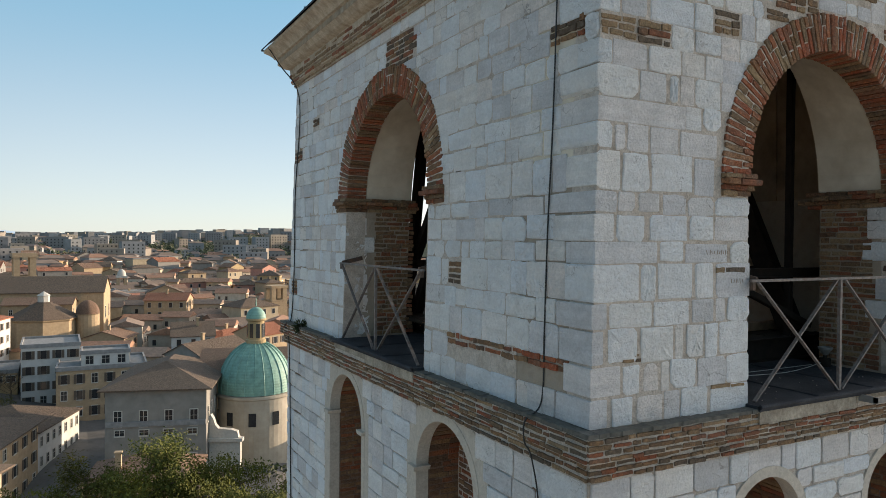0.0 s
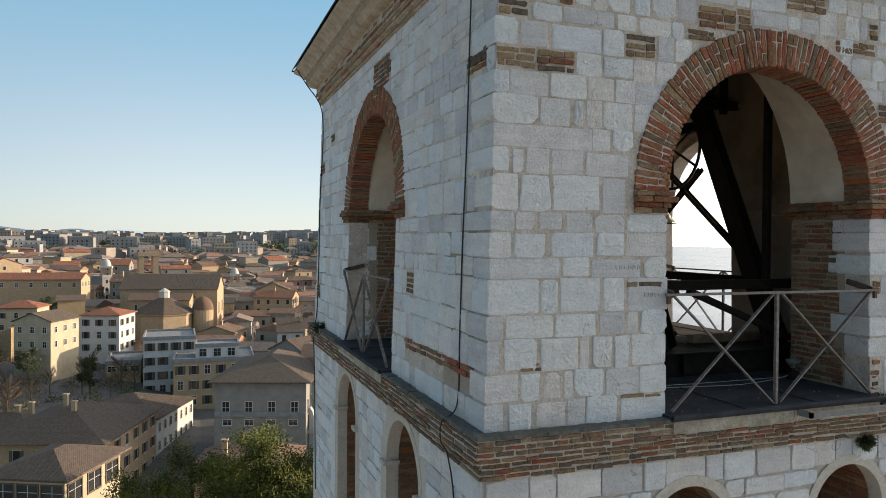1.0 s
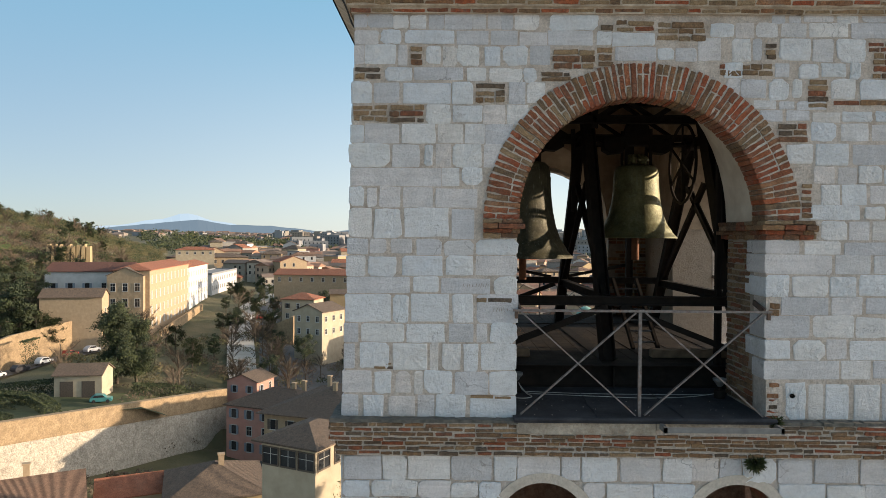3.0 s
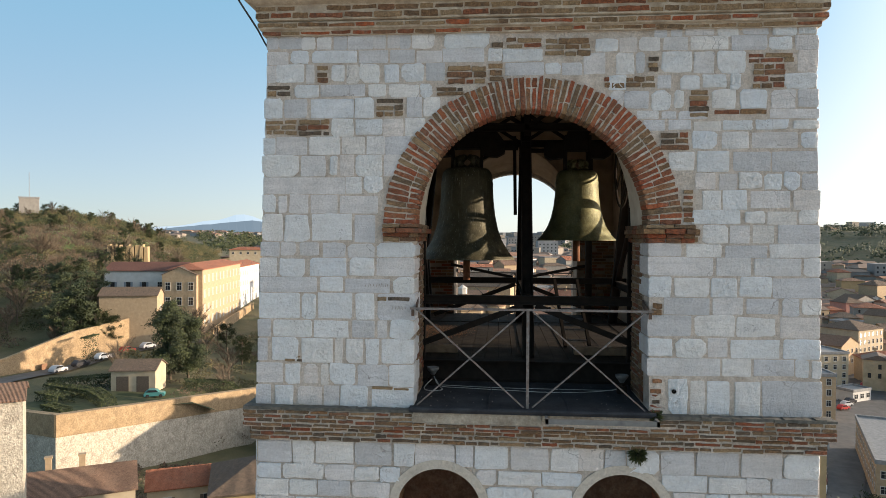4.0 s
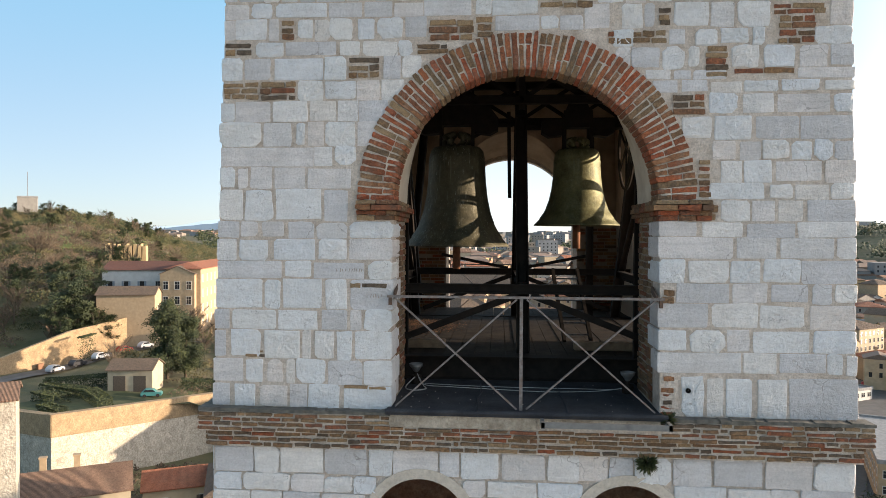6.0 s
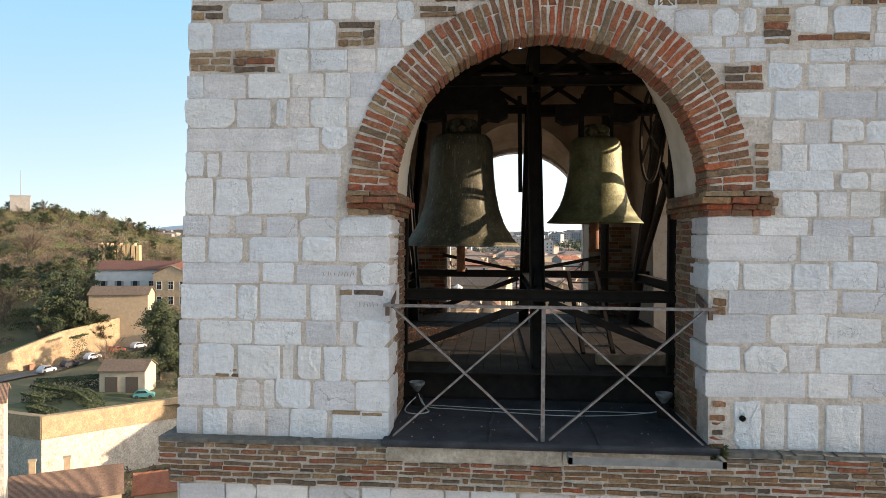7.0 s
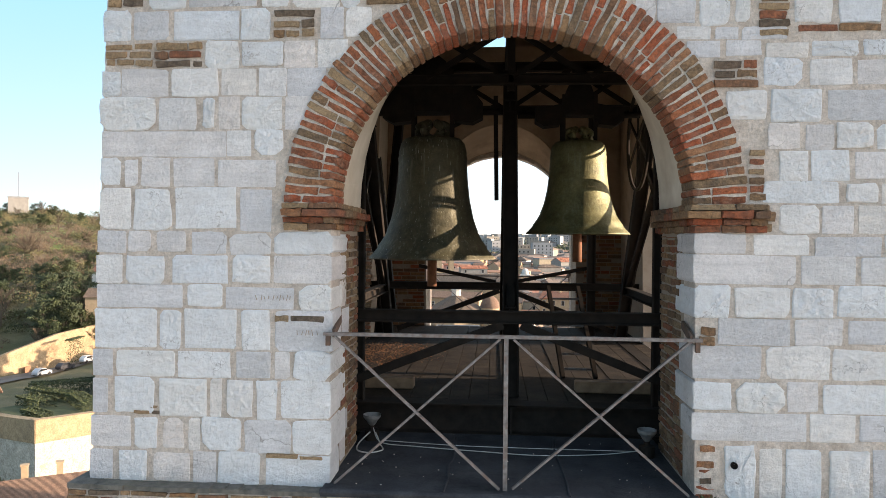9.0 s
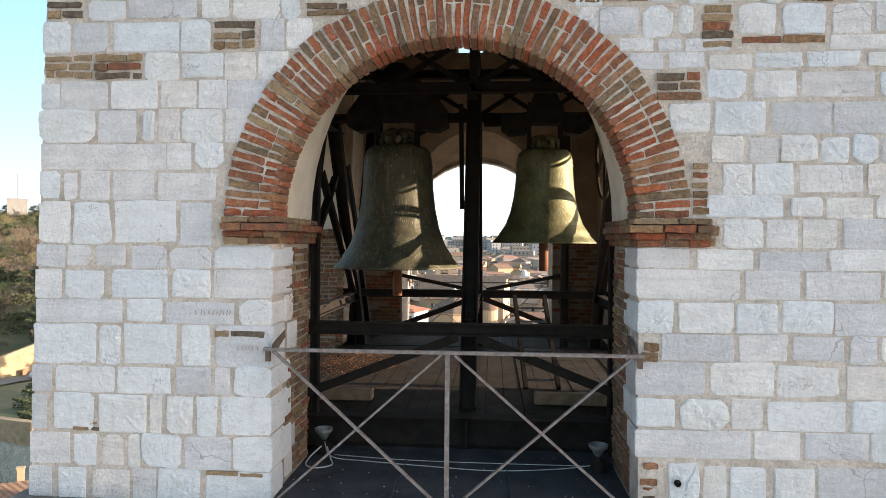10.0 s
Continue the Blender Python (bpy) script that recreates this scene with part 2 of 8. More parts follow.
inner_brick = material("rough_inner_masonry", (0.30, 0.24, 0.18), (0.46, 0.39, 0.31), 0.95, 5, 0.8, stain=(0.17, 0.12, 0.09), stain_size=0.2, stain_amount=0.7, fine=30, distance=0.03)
# reddish brick, darkened to put the shade inside the lower arches into its colour
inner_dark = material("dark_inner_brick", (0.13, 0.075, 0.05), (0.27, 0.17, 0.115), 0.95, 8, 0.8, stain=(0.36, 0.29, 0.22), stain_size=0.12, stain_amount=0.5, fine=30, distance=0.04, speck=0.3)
plaster = material("aged_lime_plaster", (0.52, 0.45, 0.345), (0.67, 0.60, 0.49), 0.9, 3, 0.25, stain=(0.30, 0.22, 0.14), stain_size=0.9, stain_amount=0.6)
# darker brown plaster for the inner faces and the far arches
brown_plaster = material("dark_brown_plaster", (0.25, 0.18, 0.118), (0.42, 0.32, 0.22), 0.95, 2, 0.4, stain=(0.08, 0.055, 0.035), stain_size=0.8, stain_amount=0.7)
ledge_moss = material("dark_mossy_ledge", (0.05, 0.05, 0.045), (0.15, 0.14, 0.12), 0.95, 18, 0.8, stain=(0.10, 0.10, 0.06), stain_size=0.15)
sill_stone = material("buff_sill_stone", (0.34, 0.285, 0.215), (0.54, 0.475, 0.385), 0.9, 5, 0.8, stain=(0.16, 0.125, 0.09), stain_size=0.25, stain_amount=0.75, fine=40, distance=0.04, speck=0.3)
lead = material("lead_sheet", (0.018, 0.020, 0.025), (0.042, 0.046, 0.054), 0.85, 4, 0.6, stain=(0.09, 0.09, 0.09), stain_size=0.2, stain_amount=0.35, speck=0.3)
iron = material("black_painted_steel", (0.011, 0.009, 0.0075), (0.024, 0.019, 0.015), 0.85, 9, 0.2, stain=(0.045, 0.025, 0.015), stain_size=0.2, stain_amount=0.3)
lead.node_tree.nodes["Principled BSDF"].inputs["Specular IOR Level"].default_value = 0.25
iron.node_tree.nodes["Principled BSDF"].inputs["Specular IOR Level"].default_value = 0.15
rail_iron = material("rusty_grey_iron", (0.10, 0.085, 0.075), (0.24, 0.22, 0.21), 0.7, 25, 0.4, metal=0.2, stain=(0.16, 0.07, 0.035), stain_size=0.06, stain_amount=0.6)
bronze = streaked(material("green_patina_bronze", (0.10, 0.10, 0.045), (0.23, 0.22, 0.10), 0.55, 5, 0.4, metal=0.35, speck=0.25, stain=(0.30, 0.33, 0.20), stain_size=0.12, stain_amount=0.4, fine=40), (0.34, 0.36, 0.24), 0.35)
bronze_dark = streaked(streaked(material("streaked_dark_bronze", (0.055, 0.052, 0.032), (0.13, 0.12, 0.068), 0.62, 6, 0.4, metal=0.25, stain=(0.19, 0.16, 0.10), stain_size=0.07, stain_amount=0.45, fine=40, speck=0.3), (0.30, 0.29, 0.22), 0.5), (0.50, 0.50, 0.42), 0.75, (70, 70, 9), 0.655, 0.70)
rust = material("rusted_iron", (0.14, 0.055, 0.025), (0.26, 0.11, 0.05), 0.85, 15, 0.4)
bracket_iron = material("rust_dark_iron", (0.05, 0.035, 0.028), (0.12, 0.075, 0.05), 0.85, 20, 0.4, stain=(0.16, 0.07, 0.035), stain_size=0.05, stain_amount=0.5)
# both floor board colours are darkened, with the belfry's shade put into them
board_brown = material("dim_dusty_brown_boards", (0.018, 0.014, 0.011), (0.048, 0.037, 0.027), 0.9, 5, 0.4, stain=(0.08, 0.062, 0.045), stain_size=0.3, stain_amount=0.4, speck=0.25)
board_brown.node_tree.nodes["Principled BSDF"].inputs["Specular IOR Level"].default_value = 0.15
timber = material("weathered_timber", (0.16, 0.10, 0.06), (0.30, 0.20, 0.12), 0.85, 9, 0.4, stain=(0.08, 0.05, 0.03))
planks = material("dim_dusty_floor_boards", (0.010, 0.009, 0.008), (0.026, 0.022, 0.018), 0.9, 6, 0.4, stain=(0.04, 0.032, 0.026))
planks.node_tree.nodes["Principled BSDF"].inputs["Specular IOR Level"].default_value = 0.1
dry_leaf = material("dry_leaves", (0.13, 0.062, 0.025), (0.26, 0.14, 0.06), 0.8, 20, 0.2, vary="island", tints=((1, 1, 1), (0.7, 0.6, 0.5), (1.1, 0.9, 0.7)))
cable_black = material("black_cable", (0.012, 0.012, 0.012), (0.02, 0.02, 0.02), 0.6, 10, 0)
cable_white = material("white_cable", (0.30, 0.30, 0.29), (0.44, 0.44, 0.42), 0.6, 10, 0)
lamp_grey = material("grey_lamp_housing", (0.10, 0.10, 0.10), (0.2, 0.2, 0.19), 0.5, 10, 0.2)
moss_green = material("wall_plant_leaves", (0.03, 0.04, 0.015), (0.09, 0.10, 0.04), 0.7, 20, 0, vary="island", tints=((1, 1, 1), (0.6, 0.7, 0.5), (1.2, 1.1, 0.8)))


# ---- making meshes ----
def part(name, bm, mat, parent=None, label="", matrix=None, kind="", smooth=False):
    """Links a bmesh as one mesh object, under a thing or on its own."""
    me = bpy.data.meshes.new(name)
    if smooth:
        for f in bm.faces:
            f.smooth = True
    bm.to_mesh(me)
    bm.free()
    me.materials.append(mat)
    return piece(name, me, parent, label, matrix, kind)


def piece(name, me, parent=None, label="", matrix=None, kind=""):
    ob = new(name, me)
    if parent is not None:
        ob.parent = parent
    if matrix is not None:
        ob.matrix_basis = matrix
    return tagged(ob, label, kind=kind)


def thing(name, label, category, matrix=None, group="", kind=""):
    ob = new(name)
    if matrix is not None:
        ob.matrix_basis = matrix
    return tagged(ob, label, category, group, kind)


def data_mesh(name, verts, faces, mat):
    me = bpy.data.meshes.new(name)
    me.from_pydata([tuple(v) for v in verts], [], faces)
    me.materials.append(mat)
    return me


def box(bm, x0, x1, y0, y1, z0, z1, m=None):
    vs = [bm.verts.new((x, y, z)) for z in (z0, z1) for y in (y0, y1) for x in (x0, x1)]
    for q in ((0, 2, 3, 1), (4, 5, 7, 6), (0, 1, 5, 4), (2, 6, 7, 3), (0, 4, 6, 2), (1, 3, 7, 5)):
        bm.faces.new([vs[i] for i in q])
    if m is not None:
        bmesh.ops.transform(bm, matrix=m, verts=vs)
    return vs


def bar(bm, a, b, w, h=None, up=(0, 0, 1)):
    """A square bar from a to b."""
    a, b = Vector(a), Vector(b)
    h = h or w
    d = (b - a).normalized()
    side = d.cross(Vector(up))
    if side.length < 1e-4:
        side = d.cross(Vector((1, 0, 0)))
    side.normalize()
    top = side.cross(d)
    ends = []
    for p in (a, b):
        ends.append([bm.verts.new(p + side * w / 2 * i + top * h / 2 * j) for i, j in ((-1, -1), (1, -1), (1, 1), (-1, 1))])
    for i in range(4):
        bm.faces.new((ends[0][i], ends[0][(i + 1) % 4], ends[1][(i + 1) % 4], ends[1][i]))
    bm.faces.new(ends[0][::-1])
    bm.faces.new(ends[1])


def channel(bm, a, b, w, h, up=(0, 0, 1), t=0.014):
    """A rolled steel I section from a to b: two flanges and a web."""
    a, b = Vector(a), Vector(b)
    d = (b - a).normalized()
    side = d.cross(Vector(up))
    if side.length < 1e-4:
        side = d.cross(Vector((1, 0, 0)))
    side.normalize()
    top = side.cross(d)
    i, j = w / 2, h / 2
    k = t * 0.7
    section = ((-i, -j), (i, -j), (i, -j + t), (k, -j + t), (k, j - t), (i, j - t), (i, j), (-i, j), (-i, j - t), (-k, j - t), (-k, -j + t), (-i, -j + t))
    ends = [[bm.verts.new(p + side * x + top * z) for x, z in section] for p in (a, b)]
    for n in range(12):
        bm.faces.new((ends[0][n], ends[0][(n + 1) % 12], ends[1][(n + 1) % 12], ends[1][n]))
    caps = [bm.faces.new(ends[0][::-1]), bm.faces.new(ends[1])]
    for f in caps:
        f.normal_update()
    bmesh.ops.triangulate(bm, faces=caps)


def tube(bm, points, r, sides=6):
    """A round rod or cable through points."""
    pts = [Vector(p) for p in points]
    rings = []
    for i, p in enumerate(pts):
        d = (pts[min(i + 1, len(pts) - 1)] - pts[max(i - 1, 0)]).normalized()
        u = d.cross(Vector((0, 0, 1)))
        if u.length < 1e-3:
            u = d.cross(Vector((1, 0, 0)))
        u.normalize()
        v = d.cross(u)
        rings.append([bm.verts.new(p + (u * math.cos(k * math.tau / sides) + v * math.sin(k * math.tau / sides)) * r) for k in range(sides)])
    for i in range(len(rings) - 1):
        for k in range(sides):
            bm.faces.new((rings[i][k], rings[i][(k + 1) % sides], rings[i + 1][(k + 1) % sides], rings[i + 1][k]))
    bm.faces.new(rings[0][::-1])
    bm.faces.new(rings[-1])


def lathe(bm, profile, sides=40, m=None, cap=False):
    """Turns (radius, height) pairs about the z axis."""
    rings = [[bm.verts.new((r * math.cos(k * math.tau / sides), r * math.sin(k * math.tau / sides), z)) for k in range(sides)] for r, z in profile]
    for i in range(len(rings) - 1):
        for k in range(sides):
            bm.faces.new((rings[i][k], rings[i][(k + 1) % sides], rings[i + 1][(k + 1) % sides], rings[i + 1][k]))
    if cap:
        bm.faces.new(rings[0][::-1])
        bm.faces.new(rings[-1])
    if m is not None:
        bmesh.ops.transform(bm, matrix=m, verts=[v for r in rings for v in r])


def prism(bm, outline, depth, axes):
    """An outline of (s, z) points pushed through depth. axes(s, z, d) gives the place."""
    front = [bm.verts.new(axes(s, z, 0)) for s, z in outline]
    rear = [bm.verts.new(axes(s, z, depth)) for s, z in outline]
    n = len(outline)
    a = bm.faces.new(front)
    b = bm.faces.new(rear[::-1])
    for i in range(n):
        bm.faces.new((front[i], rear[i], rear[(i + 1) % n], front[(i + 1) % n]))
    a.normal_update()
    b.normal_update()
    bmesh.ops.triangulate(bm, faces=[a, b])
    bmesh.ops.recalc_face_normals(bm, faces=bm.faces[:])


rng = random.Random(7)


# ---- the tower: plan ----
def west_x(z):
    return -0.135 + 0.026 * z


def east_x(z):
    return 5.80 - 0.020 * z


def south_y(z):
    return -0.012 + 0.010 * z


def north_y(z):
    return 7.86 - 0.020 * z


WALL, ARCH_X, ARCH_Y, HALF, SPRING, TOP = 0.97, 2.825, 3.94, 1.245, 1.98, 5.4


def arc(c, r, n=24, z=SPRING):
    return [(c - r * math.cos(math.pi * i / n), z + r * math.sin(math.pi * i / n)) for i in range(n + 1)]


class Side:
    """One face of the masonry: at(s, z, out) gives a place on it, turn the rotation of a piece that lies in it."""

    def __init__(self, at, turn, low, high):
        self.at, self.turn, self.low, self.high = at, turn, low, high


south = Side(lambda s, z, o=0.0: Vector((s, south_y(z) - o, z)), 0, west_x, east_x)
west = Side(lambda s, z, o=0.0: Vector((west_x(z) - o, s, z)), -90, south_y, north_y)
jamb_w = Side(lambda s, z, o=0.0: Vector((ARCH_X - HALF + o, s, z)), 90, lambda z: 0.0, lambda z: WALL)
jamb_e = Side(lambda s, z, o=0.0: Vector((ARCH_X + HALF - o, s, z)), -90, lambda z: 0.0, lambda z: WALL)
jamb_n = Side(lambda s, z, o=0.0: Vector((s, ARCH_Y + HALF - o, z)), 0, lambda z: 0.0, lambda z: WALL)
jamb_s = Side(lambda s, z, o=0.0: Vector((s, ARCH_Y - HALF + o, z)), 180, lambda z: 0.0, lambda z: WALL)


# ---- pieces of masonry ----
def brick_mesh(name, mat):
    """A worn brick of unit size, its face at y = 0."""
    bm = bmesh.new()
    j = lambda a: rng.uniform(-a, a)
    rings = []
    wave = [(-0.5, -0.42), (-0.465, -0.5), (-0.12, -0.5), (0.18, -0.5), (0.47, -0.5), (0.5, -0.40), (0.5, 0.42), (0.466, 0.5), (0.14, 0.5), (-0.17, 0.5), (-0.47, 0.5), (-0.5, 0.41)]
    wave = [(x + j(0.024), z + j(0.11)) for x, z in wave]
    for y, kx, kz in ((0.0, 0.985, 0.93), (0.035, 1.0, 1.0), (1.0, 1.0, 1.0)):
        rings.append([bm.verts.new((x * kx + j(0.006), y + (j(0.02) if y == 0 else 0), z * kz + j(0.03))) for x, z in wave])
    bm.faces.new(rings[0])
    for a, b in zip(rings, rings[1:]):
        for i in range(12):
            bm.faces.new((a[i], b[i], b[(i + 1) % 12], a[(i + 1) % 12]))
    me = bpy.data.meshes.new(name)
    bmesh.ops.recalc_face_normals(bm, faces=bm.faces[:])
    bm.to_mesh(me)
    bm.free()
    me.materials.append(mat)
    return me


BRICKS = {kind: [brick_mesh("brick", m) for _ in range(18)] for kind, m in (("mix", brick_mix), ("red", brick_red), ("dark", brick_dark), ("ochre", brick_ochre), ("old", brick_old))}


gathered = None   # when a list, bricks are gathered for one joined mesh


def join_bricks(name, label, owner):
    """Makes one mesh of the bricks gathered so far."""
    verts, faces = [], []
    for me, m in gathered:
        n = len(verts)
        verts += [m @ v.co for v in me.vertices]
        faces += [tuple(n + i for i in f.vertices) for f in me.polygons]
    return piece(name, data_mesh(name, verts, faces, pier_brick), owner, label, kind="stuff")


def lay_brick(owner, side, s, z, w, h, d=0.1, out=0.0, kind="mix", tilt=0.0):
    m = Matrix.Translation(side.at(s, z, out)) @ Matrix.Rotation(radians(side.turn), 4, "Z") @ Matrix.Rotation(radians(tilt), 4, "Y") @ Matrix.Diagonal((w, d, h, 1))
    if gathered is not None:
        gathered.append((rng.choice(BRICKS[kind]), m))
        return None
    return piece("brick", rng.choice(BRICKS[kind]), owner, matrix=m)


def brick_field(owner, side, s0, s1, z0, z1, kinds=("mix",), pitch=0.058, out=0.004, length=(0.11, 0.27), d=0.08, ragged=0.0, thick=(0.58, 0.84)):
    """Courses of bricks that fill a rectangle of a face."""
    n = max(1, round((z1 - z0) / pitch))
    pitch = (z1 - z0) / n
    for i in range(n):
        a = s0 + rng.uniform(0, ragged)
        end = s1 - rng.uniform(0, ragged)
        while a < end - 0.03:
            w = min(rng.uniform(*length) * rng.choice((0.6, 1.0, 1.0, 1.15)), end - a)
            if end - a - w < 0.06:
                w = end - a
            h = pitch * rng.uniform(*thick)
            lay_brick(owner, side, a + w / 2, z0 + (i + 0.5) * pitch + rng.uniform(-0.006, 0.006), max(0.03, w - rng.uniform(0.008, 0.026)), h, d, out + rng.uniform(-0.006, 0.008), rng.choice(kinds), rng.uniform(-1.4, 1.4))
            a += w


def lay_stone(owner, side, s0, s1, z0, z1, white, d=0.05, out=0.004):
    """A squared block with worn, uneven edges."""
    trim = [rng.choice((0.0, 0.003, 0.006, 0.010, 0.017)) for _ in range(4)]
    s0, s1, z0, z1 = s0 + trim[0], s1 - trim[1], z0 + trim[2], z1 - trim[3]
    w, h = s1 - s0, z1 - z0
    if w < 0.04 or h < 0.03:
        return
    bm = bmesh.new()
    r = min(w, h)
    j = lambda a: rng.uniform(-a, a)
    worn = rng.choice((0.5, 1.0, 1.0, 1.7)) if white else rng.choice((0.3, 0.6, 1.0))
    c = [min(0.26 * r, worn * rng.choice((0.003, 0.006, 0.010, 0.016, 0.030))) for _ in range(4)]
    slant = [j(0.008) * worn for _ in range(4)]
    corners = ((-w / 2, -h / 2), (w / 2, -h / 2), (w / 2, h / 2), (-w / 2, h / 2))
    pts = []
    for k in range(4):
        (xa, za), (xb, zb) = corners[k], corners[(k + 1) % 4]
        length = math.hypot(xb - xa, zb - za)
        nx, nz = (zb - za) / length, -(xb - xa) / length
        ca, cb = c[k] / length, c[(k + 1) % 4] / length
        bow = rng.uniform(-0.3, 1.0) * 0.006 * worn
        for f in (ca, 0.28 + j(0.06), 0.52 + j(0.06), 0.75 + j(0.06), 1 - cb):
            q = slant[k] * (f - 0.5) - bow * (1 - (2 * f - 1) ** 2) * -1 + j(0.0035) * worn
            pts.append((xa + (xb - xa) * f + nx * q, za + (zb - za) * f + nz * q))
    n = len(pts)
    b = rng.uniform(0.004, 0.009) if white else rng.uniform(0.002, 0.005)
    k = 1 - 2.2 * b / max(w, 0.1), 1 - 2.2 * b / max(h, 0.1)
    rings = [[bm.verts.new((x * k[0], j(0.0015), z * k[1])) for x, z in pts], [bm.verts.new((x, b, z)) for x, z in pts], [bm.verts.new((x, d, z)) for x, z in pts]]
    rough = rng.choice((0.002, 0.005, 0.009)) if white else rng.choice((0.001, 0.002, 0.004))
    inner = []
    for f in (0.74, 0.42):
        inner.append([bm.verts.new((x * k[0] * f + j(0.02) * w, -rng.uniform(-0.3, 1.0) * rough, z * k[1] * f + j(0.03) * h)) for x, z in pts])
    mid = bm.verts.new((j(w * 0.1), -rng.uniform(-0.4, 1.0) * rough, j(h * 0.1)))
    for i in range(n):
        bm.faces.new((mid, inner[1][i], inner[1][(i + 1) % n]))
    for p, q in ((inner[1], inner[0]), (inner[0], rings[0])):
        for i in range(n):
            u = (i + 1) % n
            if rng.random() < 0.5:
                bm.faces.new((p[i], q[i], q[u]))
                bm.faces.new((p[i], q[u], p[u]))
            else:
                bm.faces.new((p[i], q[i], p[u]))
                bm.faces.new((q[i], q[u], p[u]))
    for p, q in zip(rings, rings[1:]):
        for i in range(n):
            bm.faces.new((p[i], q[i], q[(i + 1) % n], p[(i + 1) % n]))
    z = (z0 + z1) / 2
    m = Matrix.Translation(side.at((s0 + s1) / 2, z, out + rng.uniform(-0.001, 0.008 if white else 0.003))) @ Matrix.Rotation(radians(side.turn), 4, "Z") @ Matrix.Rotation(radians(rng.uniform(-0.7, 0.7)), 4, "Y")
    part("stone", bm, stone_white if white else stone_grey, owner, matrix=m)


# ---- the tower: walls ----
def wall_core(name, label, side, c, s_low, s_high, TOP=TOP):
    """A belfry wall with its arched opening: outer leaf, inner piers of brick, plastered inner arch."""
    def place(back):
        sign = {0: (0, 1), -90: (1, 0), 180: (0, -1), 90: (-1, 0)}[side.turn]
        return lambda s, z, d: side.at(s, z, 0.0) + Vector((sign[0] * (d + back), sign[1] * (d + back), 0))
    bm = bmesh.new()
    outline = [(s_low(0), 0), (c - HALF, 0), *arc(c, HALF - 0.01), (c + HALF, 0), (s_high(0), 0), (s_high(TOP), TOP), (s_low(TOP), TOP)]
    prism(bm, outline, 0.28, place(0.0))
    wall = part(name, bm, mortar, None, label, kind="structure")
    z = SPRING - 0.18
    for left in (True, False):
        lo = (lambda q: s_low(q)) if left else (lambda q: c + HALF)
        hi = (lambda q: c - HALF) if left else (lambda q: s_high(q))
        bm = bmesh.new()
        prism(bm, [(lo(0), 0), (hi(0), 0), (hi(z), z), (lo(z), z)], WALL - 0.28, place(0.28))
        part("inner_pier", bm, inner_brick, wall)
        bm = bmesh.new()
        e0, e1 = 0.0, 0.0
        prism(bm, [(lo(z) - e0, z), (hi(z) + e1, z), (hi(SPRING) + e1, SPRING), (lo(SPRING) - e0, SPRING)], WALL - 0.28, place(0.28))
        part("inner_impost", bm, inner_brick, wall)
    bm = bmesh.new()
    put = place(0.28)
    rising = lambda s, q, d: put(s, q if q > TOP - 0.01 or q < SPRING + 0.001 else SPRING + (q - SPRING) * (1.07 + 0.30 * d / (WALL - 0.28)), d)
    prism(bm, [(s_low(SPRING), SPRING), *arc(c, HALF - 0.022), (s_high(SPRING), SPRING), (s_high(TOP), TOP), (s_low(TOP), TOP)], WALL - 0.28, rising)
    part("inner_arch", bm, plaster if side in (south, west) else brown_plaster, wall)
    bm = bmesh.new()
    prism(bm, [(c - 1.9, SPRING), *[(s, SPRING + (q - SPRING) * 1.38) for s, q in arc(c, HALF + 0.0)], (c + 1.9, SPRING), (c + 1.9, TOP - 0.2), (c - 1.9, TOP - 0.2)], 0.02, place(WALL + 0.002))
    part("inner_face", bm, brown_plaster, wall, "dark brown inner plaster")
    return wall


inset = 0.006
wall_south = wall_core("wall_south", "belfry wall of pale squared stone with brick repairs", south, ARCH_X, lambda z: west_x(z) + inset, lambda z: east_x(z) - inset)
wall_west = wall_core("wall_west", "belfry wall of pale stone blocks in shade", west, ARCH_Y, lambda z: south_y(z) + WALL, lambda z: north_y(z) - WALL)
east = Side(lambda s, z, o=0.0: Vector((east_x(z) + o, s, z)), 90, south_y, north_y)
north = Side(lambda s, z, o=0.0: Vector((s, north_y(z) + o, z)), 180, west_x, east_x)
wall_east = wall_core("wall_east", "sunlit belfry wall of pale stone", east, ARCH_Y, lambda z: south_y(z) + WALL, lambda z: north_y(z) - WALL)
wall_north = wall_core("wall_north", "rear belfry wall of pale stone", north, ARCH_X, lambda z: west_x(z) + inset, lambda z: east_x(z) - inset, 4.93)
for a, b in ((0.05, 2.46), (2.90, 5.65)):
    bm = bmesh.new()
    box(bm, a, b, 6.9, 7.7, 4.93, 5.3)
    part("attic_block", bm, inner_brick, wall_north)

